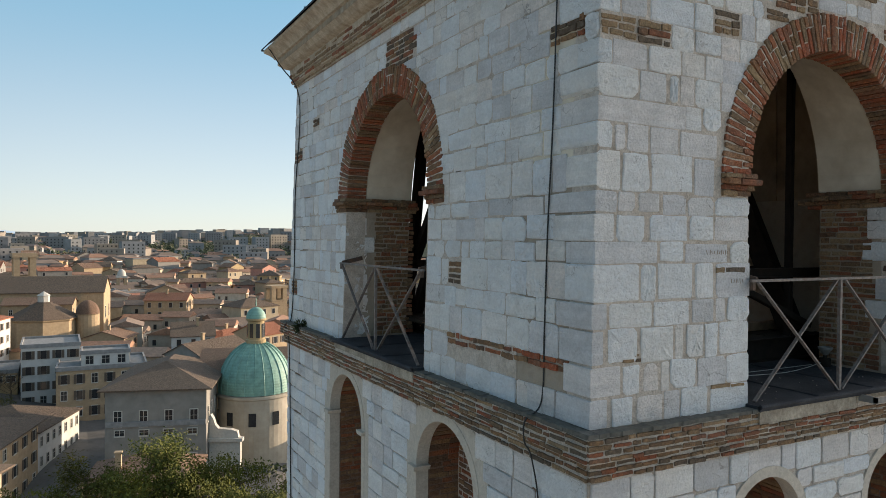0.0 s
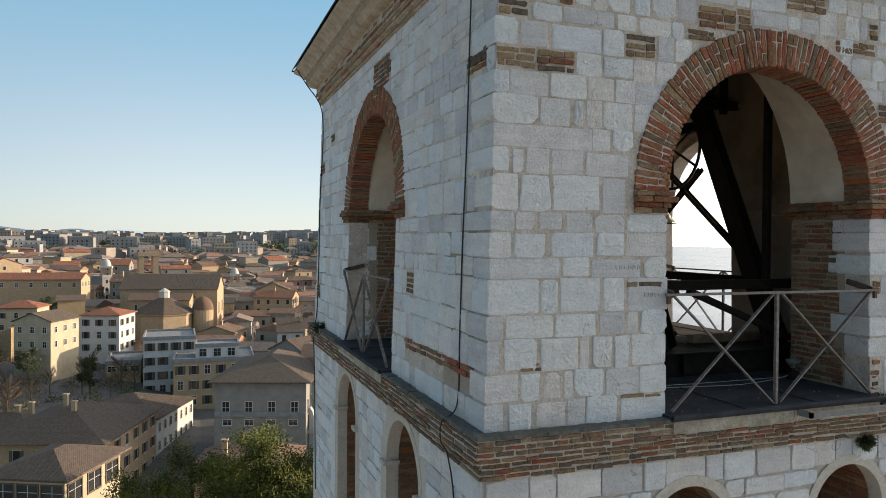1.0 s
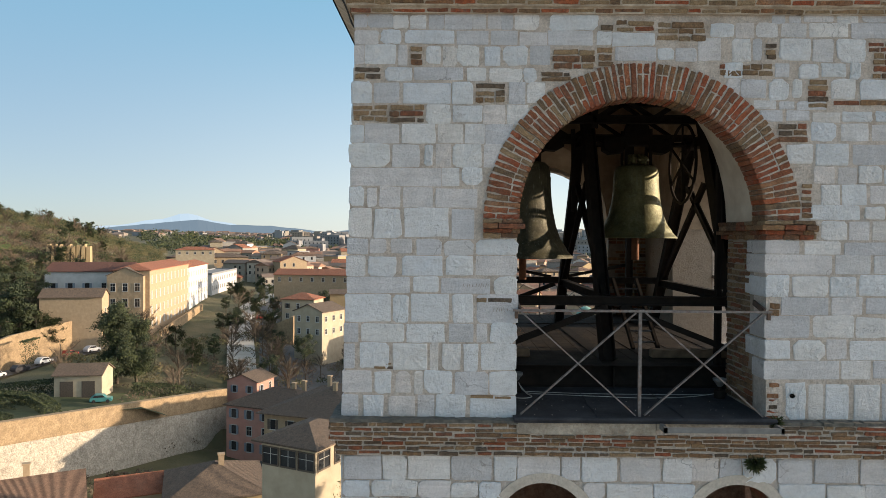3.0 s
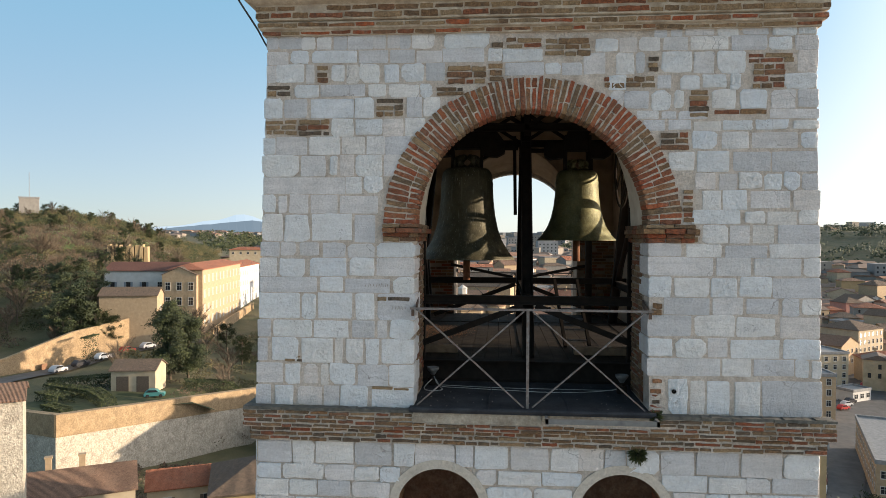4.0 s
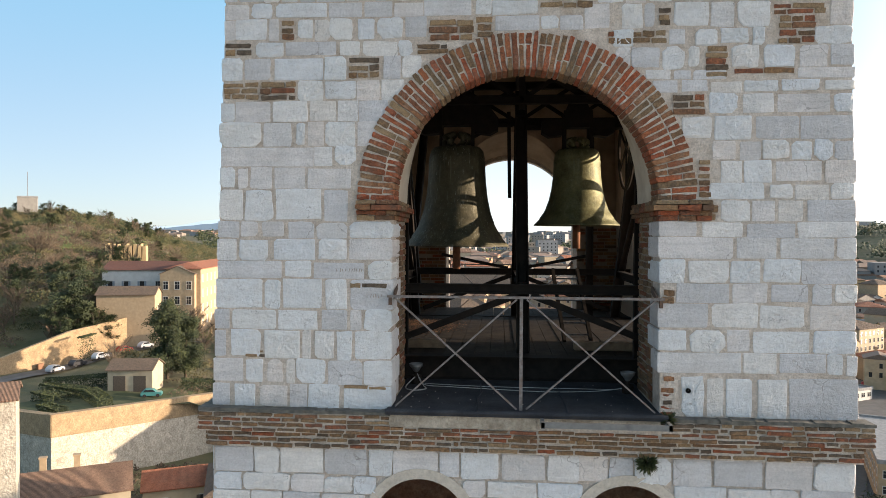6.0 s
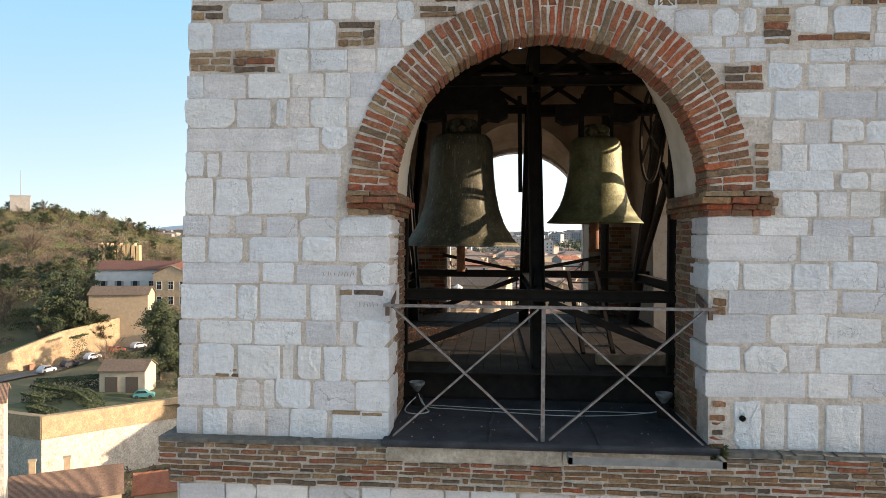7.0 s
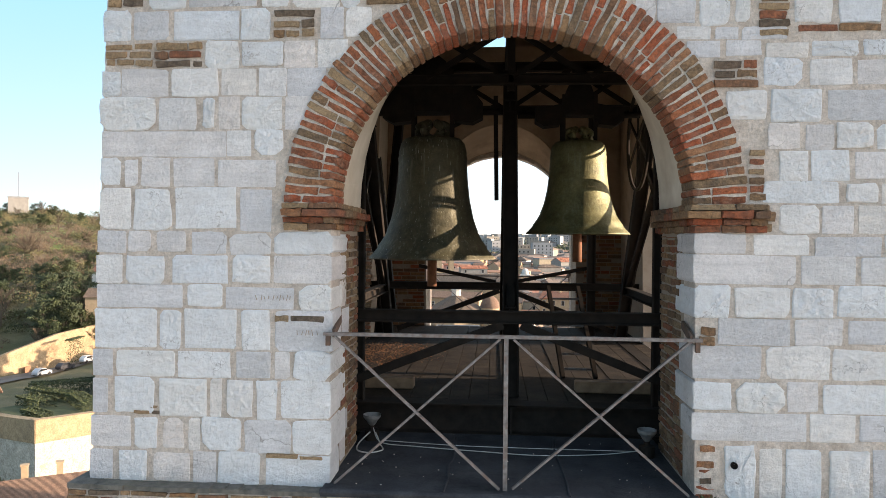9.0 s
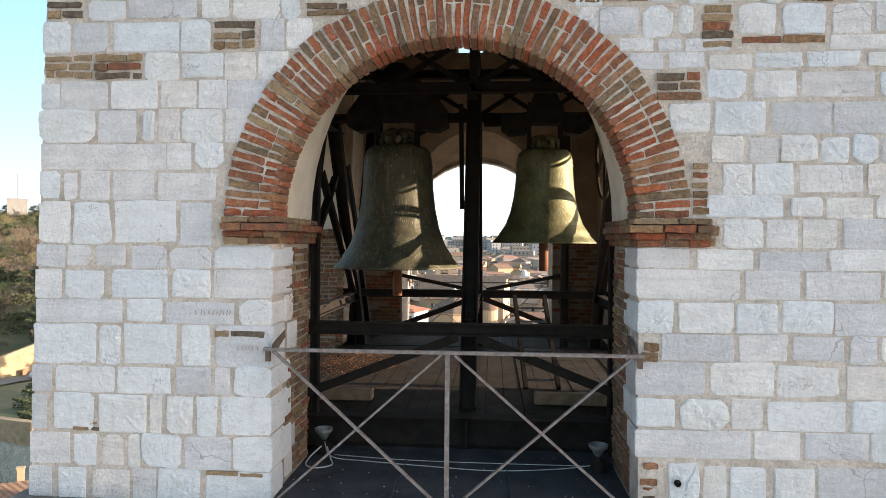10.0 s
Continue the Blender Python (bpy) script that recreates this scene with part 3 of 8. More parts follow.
LEFT_ROWS = [
    (3.869, 4.026, "-0.03>0.09 0.09>0.34 0.34>0.50w 0.50>0.69 0.69>0.85 0.85>1.13 1.13>1.27 1.27>1.42 1.42>1.54 1.54>1.79"),
    (3.711, 3.862, "-0.03>0.21 0.21>0.43w 0.45>0.96w 0.96>1.30 1.30>1.60 1.60>1.88 1.88>2.33 2.35>2.52w"),
    (3.505, 3.717, "-0.05>0.06 0.06>0.39w 0.40>0.50 0.67>0.84w 0.84>0.99 0.99>1.22w 1.24>1.42w 1.43>1.69w 1.69>1.91"),
    (3.350, 3.502, "0.26>0.54w 0.56>1.05 1.07>1.29w 1.30>1.64 1.65>1.79w"),
    (3.128, 3.353, "-0.06>0.14w 0.15>0.43 0.45>0.93w 0.93>1.15w 1.50>1.67 1.67>1.86"),
    (2.931, 3.125, "0.68>0.93w 0.94>1.24w 1.24>1.48 1.48>1.79"),
    (2.734, 2.935, "-0.08>0.06w 0.06>0.43 0.43>0.78w 0.78>1.05 1.05>1.27 1.27>1.55"),
    (2.502, 2.734, "-0.08>0.32w 0.33>0.63 0.65>0.76w 0.78>0.93 0.95>1.23w 1.24>1.49"),
    (2.307, 2.502, "-0.10>0.84 0.84>1.02 1.04>1.25w"),
    (2.099, 2.307, "-0.10>0.07w 0.09>0.20 0.21>0.43 0.45>0.76 0.78>1.21"),
    (1.786, 2.099, "-0.12>0.15 0.17>0.45w 0.46>0.93w 0.94>1.18"),
    (1.627, 1.787, "-0.12>0.12 0.12>0.31 0.33>0.56 0.58>0.86 0.87>1.16 1.18>1.59w"),
    (1.413, 1.627, "-0.12>0.09 0.11>0.40w 0.45>0.86w 0.87>1.16w 1.18>1.59"),
    (1.243, 1.414, "-0.12>0.53 0.56>0.82w 0.84>1.33 1.35>1.59w"),
    (0.953, 1.242, "-0.12>0.34w 0.35>0.52w 0.53>0.92w 0.95>1.16w 1.18>1.56"),
    (0.757, 0.953, "-0.12>0.02 0.04>0.48w 0.50>0.89w 0.92>1.17 1.19>1.30 1.32>1.56w"),
    (0.478, 0.756, "-0.13>0.00 0.02>0.34w 0.36>0.71w 0.73>0.82 0.84>1.04w 1.06>1.21w 1.23>1.56w"),
    (0.238, 0.478, "-0.13>0.16 0.18>0.37w 0.38>0.56 0.58>0.67 0.68>0.97w 0.98>1.31 1.32>1.56w"),
    (0.007, 0.236, "-0.13>0.04 0.07>0.29w 0.31>0.59 0.61>0.78 0.79>1.11w 1.13>1.58w"),
]
RIGHT_ROWS = [
    (3.941, 4.103, "4.09>4.23 4.25>4.39 4.41>4.70 4.72>4.96w 4.97>5.26 5.28>5.53w 5.54>5.73w"),
    (3.790, 3.947, "3.48>3.73w 3.74>3.92 3.94>4.15 4.17>4.44 4.46>4.85 4.86>5.24 5.25>5.48w 5.50>5.73"),
    (3.560, 3.793, "3.37>3.60 3.69>3.89w 3.91>4.00 4.17>4.48w 4.50>4.71 4.72>5.03w 5.53>5.74"),
    (3.394, 3.557, "3.61>3.83w 4.13>4.27 4.36>4.56w 4.58>4.84w 4.86>4.99w 5.40>5.74w"),
    (3.189, 3.393, "3.57>3.78 3.79>4.04 4.06>4.26w 4.28>4.41w 4.68>4.93w 4.95>5.24w 5.26>5.52 5.53>5.74"),
    (3.085, 3.190, "3.92>4.16 4.17>4.33 4.34>4.64 5.26>5.74"),
    (2.966, 3.082, "3.98>4.21 4.23>4.48 4.50>4.78 4.79>5.10w 5.12>5.47w 5.49>5.74w"),
    (2.766, 2.963, "4.47>4.76w 4.78>5.06 5.08>5.56 5.58>5.75w"),
    (2.540, 2.767, "4.25>4.51w 4.54>4.88w 4.90>5.28 5.29>5.75"),
    (2.353, 2.539, "4.51>4.74 4.76>4.95 4.96>5.19w 5.21>5.41w 5.42>5.57w 5.59>5.75"),
    (2.149, 2.353, "4.58>4.78w 4.80>5.05w 5.07>5.48 5.50>5.76"),
    (1.992, 2.149, "4.49>5.00w 5.02>5.24w 5.25>5.54 5.56>5.76"),
    (1.799, 1.992, "4.59>4.86w 4.87>5.08 5.10>5.32 5.34>5.77"),
    (1.652, 1.798, "4.05>4.40 4.42>4.80 4.82>5.25 5.27>5.77"),
    (1.460, 1.653, "4.08>4.72 4.74>5.10 5.11>5.59 5.61>5.78"),
    (1.235, 1.458, "4.08>4.29w 4.31>4.68w 4.69>4.95w 4.97>5.30w 5.31>5.78"),
    (1.057, 1.239, "4.21>4.68 4.70>5.03 5.05>5.37 5.39>5.58 5.60>5.79"),
    (0.820, 1.055, "4.08>4.50 4.51>4.93 4.95>5.35w 5.37>5.79"),
    (0.606, 0.818, "4.08>4.30w 4.33>4.64w 4.66>4.86 4.88>5.39w 5.41>5.79w"),
    (0.420, 0.613, "4.08>4.79 4.81>5.10 5.11>5.53 5.54>5.68w 5.69>5.79"),
    (0.017, 0.389, "4.25>4.46w 4.48>4.64 4.66>4.89w 4.93>5.20w 5.21>5.80"),
]
PATCHES = [
    "0.51>0.66 3.51>3.70; -0.06>0.24 3.37>3.50; 1.16>1.48 3.14>3.34; -0.08>0.31 2.95>3.12; 0.31>0.67 2.94>3.12",
    "1.92>2.36 3.48>3.68; 2.36>2.54 3.50>3.71; 1.80>2.12 3.35>3.46; 2.54>2.95 3.85>3.97; 2.39>2.54 3.86>3.92",
    "2.95>3.45 3.76>3.96; 4.02>4.15 3.58>3.74; 3.57>4.12 3.42>3.54; 5.04>5.51 3.66>3.77; 5.08>5.43 3.40>3.66",
    "4.44>4.66 3.10>3.40; 4.68>5.24 3.13>3.19; 4.16>4.46 2.76>2.96; 4.39>4.52 2.01>2.36; 4.45>4.58 1.80>1.95",
    "0.04>0.37 0.53>0.56; 0.17>0.68 0.48>0.52; 1.13>1.55 0.20>0.24; 1.18>1.55 1.16>1.21; 4.06>4.23 0.01>0.39",
    "4.08>4.21 1.04>1.18"]


def spans(text):
    out = []
    for word in text.split():
        a, b = word.rstrip("w").split(">")
        out.append((float(a), float(b), word.endswith("w")))
    return out


patches = []
for line in PATCHES:
    for one in line.split("; "):
        a, b = one.split()
        patches.append(tuple(float(v) for v in (*a.split(">"), *b.split(">"))))
R_OUT, R_IN = 1.565, 1.205


def ring_edge(z0, z1, r):
    """Half the width that an arch ring takes of a course."""
    z = min(max(SPRING, z0), z1)
    dz = z - SPRING
    return math.sqrt(r * r - dz * dz) if 0 <= dz < r else 0.0


def clip_to_arch(a, b, z0, z1, c, r):
    """What is left of a stretch of a course beside the opening and its ring."""
    if z1 < SPRING:
        half = HALF
    else:
        half = ring_edge(max(z0, SPRING), z1, r)
    if half == 0:
        return [(a, b)]
    return [(p, q) for p, q in ((a, min(b, c - half)), (max(a, c + half), b)) if q - p > 0.05]


taken = {}
for rows in (LEFT_ROWS, RIGHT_ROWS):
    for z0, z1, text in rows:
        for a, b, white in spans(text):
            for p, q in clip_to_arch(a, b, z0, z1, ARCH_X, R_OUT - 0.10):
                zm = (z0 + z1) / 2
                d = 0.05
                if p < 0.03 or q > 5.70 or (zm < SPRING and (abs(q - ARCH_X + HALF) < 0.07 or abs(p - ARCH_X - HALF) < 0.07)):
                    d = rng.uniform(0.24, 0.5)
                if p < 0.0:
                    p = west_x(zm) - 0.016
                    taken[(z0, z1)] = d
                if q > 5.70:
                    q = east_x(zm) + 0.016
                if zm < SPRING and abs(q - ARCH_X + HALF) < 0.07:
                    q = ARCH_X - HALF + 0.024
                if zm < SPRING and abs(p - ARCH_X - HALF) < 0.07:
                    p = ARCH_X + HALF - 0.024
                lay_stone(wall_south, south, p, q, z0, z1, white, d)


def fill_stones(owner, side, z0, z1, a, b, avoid, white=0.45, wide=(0.16, 0.46)):
    """Blocks of chance widths in the free stretches of a course."""
    free = [(a, b)]
    for x0, x1, y0, y1 in avoid:
        if min(z1, y1) - max(z0, y0) > 0.3 * (z1 - z0):
            free = [(p, q) for u, v in free for p, q in ((u, min(v, x0)), (max(u, x1), v)) if q - p > 0.06]
    for p, q in free:
        while q - p > 0.05:
            w = rng.uniform(*wide)
            if q - p - w < 0.12:
                w = q - p
            lay_stone(owner, side, p, p + w, z0, z1, rng.random() < white)
            p += w


# the courses over the arch
for z0, z1 in ((3.56, 3.71), (3.71, 3.86), (3.86, 4.03)):
    for p, q in clip_to_arch(1.9, 3.5 if z1 < 3.75 else 4.08, z0, z1, ARCH_X, R_OUT):
        known = [(a, b, z0, z1) for rows in (LEFT_ROWS, RIGHT_ROWS) for y0, y1, text in rows if min(y1, z1) - max(y0, z0) > 0.05 for a, b, _ in spans(text)]
        fill_stones(wall_south, south, z0, z1, p, q, patches + known, 0.5)
for x0, x1, z0, z1 in patches:
    kinds = ("dark", "old", "ochre") if rng.random() < 0.45 else ("ochre", "old", "old")
    if 0.2 < x0 < 0.7 and 2.9 < z0 < 3.0 or (x1 - x0 > 0.3 and z1 - z0 < 0.09):
        kinds = ("dark", "ochre", "mix")
    if x0 < 0 and 2.9 < z0 < 3:
        kinds = ("ochre",)
    if abs(x0 - 4.05) < 0.06 and z0 < 0.2:
        brick_field(wall_south, south, ARCH_X + HALF - 0.004, x1, z0, z1, ("red", "mix", "dark", "red"), 0.058, 0.003, d=0.16, ragged=0.05)
        continue
    brick_field(wall_south, south, max(x0, west_x(z0)), x1, z0, z1, kinds, 0.06, 0.008, ragged=0.02)

# brickwork laid bare on the inner faces of the rear wall
for x0, x1 in ((0.84, ARCH_X - HALF - 0.01), (ARCH_X + HALF + 0.01, 4.83)):
    bm = bmesh.new()
    z = 0.3
    while z < 1.78:
        x = x0 - rng.uniform(0.0, 0.1)
        while x < x1 - 0.05:
            w = min(rng.uniform(0.12, 0.27), x1 - x)
            if x > x0 - 0.02 and rng.random() < 0.86:
                o = rng.uniform(0.004, 0.016)
                box(bm, x, x + w - 0.014, north_y(1.0) - WALL - o - 0.02, north_y(1.0) - WALL + 0.03, z + rng.uniform(0, 0.006), z + 0.048 + rng.uniform(0, 0.006))
            x += w
        z += 0.064
    part("pier_bricks", bm, pier_brick, wall_north, "exposed old bricks of the rear pier", kind="stuff")

# reveals of the front opening: blocks in front, brick behind
for side, start in ((jamb_w, 0.28), (jamb_e, 0.28)):
    z = 0.06
    while z < SPRING - 0.2:
        h = min(rng.uniform(0.16, 0.3), SPRING - 0.2 - z)
        a = start + rng.uniform(0.0, 0.12)
        if rng.random() < 0.35:
            b = a + rng.uniform(0.15, 0.35)
            lay_stone(wall_south, side, a, b, z, z + h, rng.random() < 0.5, 0.05, 0.0)
            a = b
        brick_field(wall_south, side, a, 0.965, z, z + h, ("old", "ochre", "old", "mix", "old"), 0.062, 0.010)
        z += h

# the side wall
west_avoid = [(0.25, 2.18, 0.38, 0.50), (0.18, 0.62, 2.98, 3.16), (3.2, 3.95, 3.48, 3.86), (3.1, 3.3, 3.6, 3.75), (6.5, 6.8, 3.2, 3.32), (7.35, 7.75, 2.7, 2.9), (7.4, 7.7, 0.5, 0.72), (1.95, 2.2, 0.98, 1.2), (2.0, 2.12, 2.06, 2.14)]
for (z0, z1, _) in LEFT_ROWS:
    start = taken.get((z0, z1), 0.02) + 0.0
    stop = north_y(z1)
    for p, q in clip_to_arch(start, stop, z0, z1, ARCH_Y, R_OUT - 0.10):
        fill_stones(wall_west, west, z0, z1, p, q, west_avoid, 0.58, (0.15, 0.46))
for a, b, z0, z1 in west_avoid:
    brick_field(wall_west, west, a, b, z0, z1, ("red", "mix") if z0 < 0.5 else ("mix", "dark"), 0.06, 0.008)
for side in (jamb_n, jamb_s):
    brick_field(wall_west, side, 0.32, 0.965, 0.06, SPRING - 0.18, ("old", "mix", "old", "old"), 0.062, 0.010, ragged=0.03)
    z = 0.06
    while z < SPRING - 0.22:
        h = rng.uniform(0.2, 0.34)
        lay_stone(wall_west, side, 0.02, rng.uniform(0.2, 0.34), z, min(z + h, SPRING - 0.2), rng.random() < 0.4, 0.05, 0.0)
        z += h


# ---- arch rings, imposts ----
def arch_ring(name, label, side, c):
    bm = bmesh.new()
    outer, inner = arc(c, R_OUT - 0.01), arc(c, R_IN + 0.04)
    sign = {0: (0, 1), -90: (1, 0)}[side.turn]
    prism(bm, outer + inner[::-1], 0.30, lambda s, z, d: side.at(s, z, 0.009) + Vector((sign[0] * d, sign[1] * d, 0)))
    ring = part(name, bm, ring_mortar, None, label, kind="structure")
    n = 72
    for i in range(n):
        th = math.pi * (i + 0.5) / n
        cut = rng.choice((0.12, 0.24, 0.24, 0.13, 0.36))
        kinds = ("ochre", "old", "red") if 6 < i < 22 and rng.random() < 0.6 else ("red", "red", "red", "red", "mix", "old")
        for r0, r1 in ((R_IN, R_IN + cut), (R_IN + cut, R_OUT)):
            if r1 - r0 < 0.03:
                continue
            r1 += rng.uniform(-0.012, 0.012) if r1 == R_OUT else 0
            rm = (r0 + r1) / 2
            thick = math.pi * rm / n * rng.uniform(0.66, 0.84)
            s, z = c - rm * math.cos(th), SPRING + 0.008 + rm * math.sin(th)
            if side.turn == 0:
                tilt = math.degrees(th) 
            else:
                tilt = -math.degrees(th)
            lay_brick(ring, side, s, z, r1 - r0 - 0.012, thick, 0.29 if r0 == R_IN else 0.08, 0.019 + rng.uniform(-0.006, 0.006), rng.choice(kinds), tilt + rng.uniform(-0.7, 0.7))
    return ring


arch_ring("arch_south", "round arch of red and ochre bricks", south, ARCH_X)
arch_ring("arch_west", "round brick arch over the side opening", west, ARCH_Y)


def impost(name, side, a, b, inward):
    """A moulded brick cap that runs along the face from a to b and back into the opening."""
    top = thing(name, "moulded brick impost under the arch", "impost", kind="structure")
    steps = ((-0.178, -0.128, 0.022), (-0.128, -0.085, 0.040), (-0.085, -0.030, 0.088), (-0.030, 0.012, 0.060))
    kinds = (("old", "mix", "ochre"), ("old", "old", "red"), ("mix", "red", "mix", "old"), ("old", "ochre", "old", "mix"))
    for (z0, z1, o), mix in zip(steps, kinds):
        z0, z1 = SPRING + z0, SPRING + z1
        s0, s1 = (a, b + o) if inward > 0 else (a - o, b)
        x = s0
        while x < s1 - 0.02:
            w = min(rng.uniform(0.13, 0.3), s1 - x)
            if s1 - x - w < 0.08:
                w = s1 - x
            lay_brick(top, side, x + w / 2, (z0 + z1) / 2, w - 0.007, (z1 - z0) * 0.93, 0.16 + o, o + rng.uniform(-0.005, 0.004), rng.choice(mix), rng.uniform(-0.8, 0.8))
            x += w
        edge = (b + o) if inward > 0 else (a - o)
        jamb = Side((lambda e: (lambda s, z, q=0.0: side.at(e, z, -s)))(edge), (90 if inward > 0 else -90) if side is south else (180 if inward > 0 else 0), None, None)
        x = 0.10
        while x < WALL:
            w = rng.uniform(0.12, 0.26)
            lay_brick(top, jamb, x + w / 2, (z0 + z1) / 2, w - 0.008, (z1 - z0) * 0.93, 0.2, 0, rng.choice(mix), rng.uniform(-0.8, 0.8))
            x += w
    return top


impost("impost", south, 1.25, ARCH_X - HALF, 1)
impost("impost", south, ARCH_X + HALF, 4.52, -1)
impost("impost", west, 2.34, ARCH_Y - HALF, 1)
impost("impost", west, ARCH_Y + HALF, 5.55, -1)


# ---- ledge ----
def ledge(name, side, s0, s1, gap=None):
    sign = {0: (0, 1), -90: (1, 0)}[side.turn]
    bm = bmesh.new()
    prism(bm, [(s0 - 0.10, -0.20), (s1 + 0.10, -0.20), (s1 + 0.10, 0.0), (s0 - 0.10, 0.0)], 0.18, lambda s, z, d: side.at(s, z, 0.105) + Vector((sign[0] * d, sign[1] * d, 0)))
    band = part(name, bm, mortar_dirty, None, "weathered projecting brick string course", kind="structure")
    bm = bmesh.new()
    prism(bm, [(s0 - 0.04, -0.36), (s1 + 0.04, -0.36), (s1 + 0.04, -0.20), (s0 - 0.04, -0.20)], 0.2, lambda s, z, d: side.at(s, z, 0.045) + Vector((sign[0] * d, sign[1] * d, 0)))
    part("lower_step", bm, mortar_dirty, band)
    bm = bmesh.new()
    n = 60
    for i in range(n):
        a, b = s0 - 0.11 + (s1 - s0 + 0.22) * i / n, s0 - 0.11 + (s1 - s0 + 0.22) * (i + 1) / n
        if gap and gap[0] < (a + b) / 2 < gap[1]:
            continue
        o = 0.118 + rng.uniform(-0.006, 0.012)
        prism(bm, [(a, -0.012), (b, -0.012), (b, 0.012 + rng.uniform(0, 0.012)), (a, 0.012 + rng.uniform(0, 0.012))], 0.2, lambda s, z, d: side.at(s, z, o) + Vector((sign[0] * d, sign[1] * d, 0)))
    part("mossy_top", bm, ledge_moss, band, "black mossy top edge")
    for z0, z1, o in ((-0.200, -0.014, 0.112), (-0.357, -0.205, 0.052)):
        if gap and z1 > -0.1:
            brick_field(band, side, s0 - o, gap[0], z0, z1, ("old", "old", "old", "ochre", "old", "old", "mix", "dark"), 0.050, o + 0.004, (0.11, 0.27), thick=(0.46, 0.74))
            brick_field(band, side, gap[1], s1 + o, z0, z1, ("old", "old", "old", "ochre", "old", "old", "mix", "dark"), 0.050, o + 0.004, (0.11, 0.27), thick=(0.46, 0.74))
            brick_field(band, side, gap[0], gap[1], z0, -0.115, ("old", "old", "mix"), 0.050, o + 0.004, (0.12, 0.28), thick=(0.46, 0.74))
        else:
            brick_field(band, side, s0 - o, s1 + o, z0, z1, ("old", "old", "old", "ochre", "old", "old", "mix", "dark"), 0.050, o + 0.004, (0.11, 0.27), thick=(0.46, 0.74))
    return band


ledge("ledge_south", south, west_x(0), east_x(0), (1.60, 4.05))
ledge("ledge_west", west, 0.0, north_y(0), (ARCH_Y - HALF, ARCH_Y + HALF))
for side, c in ((south, ARCH_X), (west, ARCH_Y)):
    sill = thing("sill", "buff stone sill with a worn edge below the opening", "sill", kind="structure")
    sign = {0: (0, 1), -90: (1, 0)}[side.turn]
    for a, b in ((c - HALF + 0.01, c + 0.12), (c + 0.13, c + HALF - 0.02)):
        bm = bmesh.new()
        low = -0.112 if b < c + 0.5 else -0.07
        prism(bm, [(a, low), (b, low), (b, 0.0), (a, 0.0)], 0.25, lambda s, z, d: side.at(s, z, 0.125) + Vector((sign[0] * d, sign[1] * d, 0)))
        part("slab", bm, sill_stone, sill)
    bm = bmesh.new()
    prism(bm, [(c - HALF - 0.02, 0.004), (c + HALF + 0.02, 0.004), (c + HALF + 0.02, 0.045), (c - HALF - 0.02, 0.045)], 1.55, lambda s, z, d: side.at(s, z, 0.15) + Vector((sign[0] * d, sign[1] * d, 0)))
    part("lead_sheet", bm, lead, sill, "dark lead sheet with a rolled edge")
    for ds in (-0.42, 0.40):
        bm = bmesh.new()
        tube(bm, [side.at(c + ds + rng.uniform(-0.02, 0.02), 0.046, 0.12 - 0.27 * k) for k in range(6)], 0.012, 6)
        part("seam", bm, lead, sill, "raised seam in the lead")
    bm = bmesh.new()
    tube(bm, [side.at(c - HALF - 0.02, 0.04, 0.15), side.at(c + HALF + 0.04, 0.04, 0.15)], 0.022, 8)
    part("rolled_edge", bm, lead, sill)


# ---- lower storey ----
def low_spring(along_south, r):
    """Height at which an arch of the lower storey springs."""
    return (-0.62 if along_south else -0.43) - r


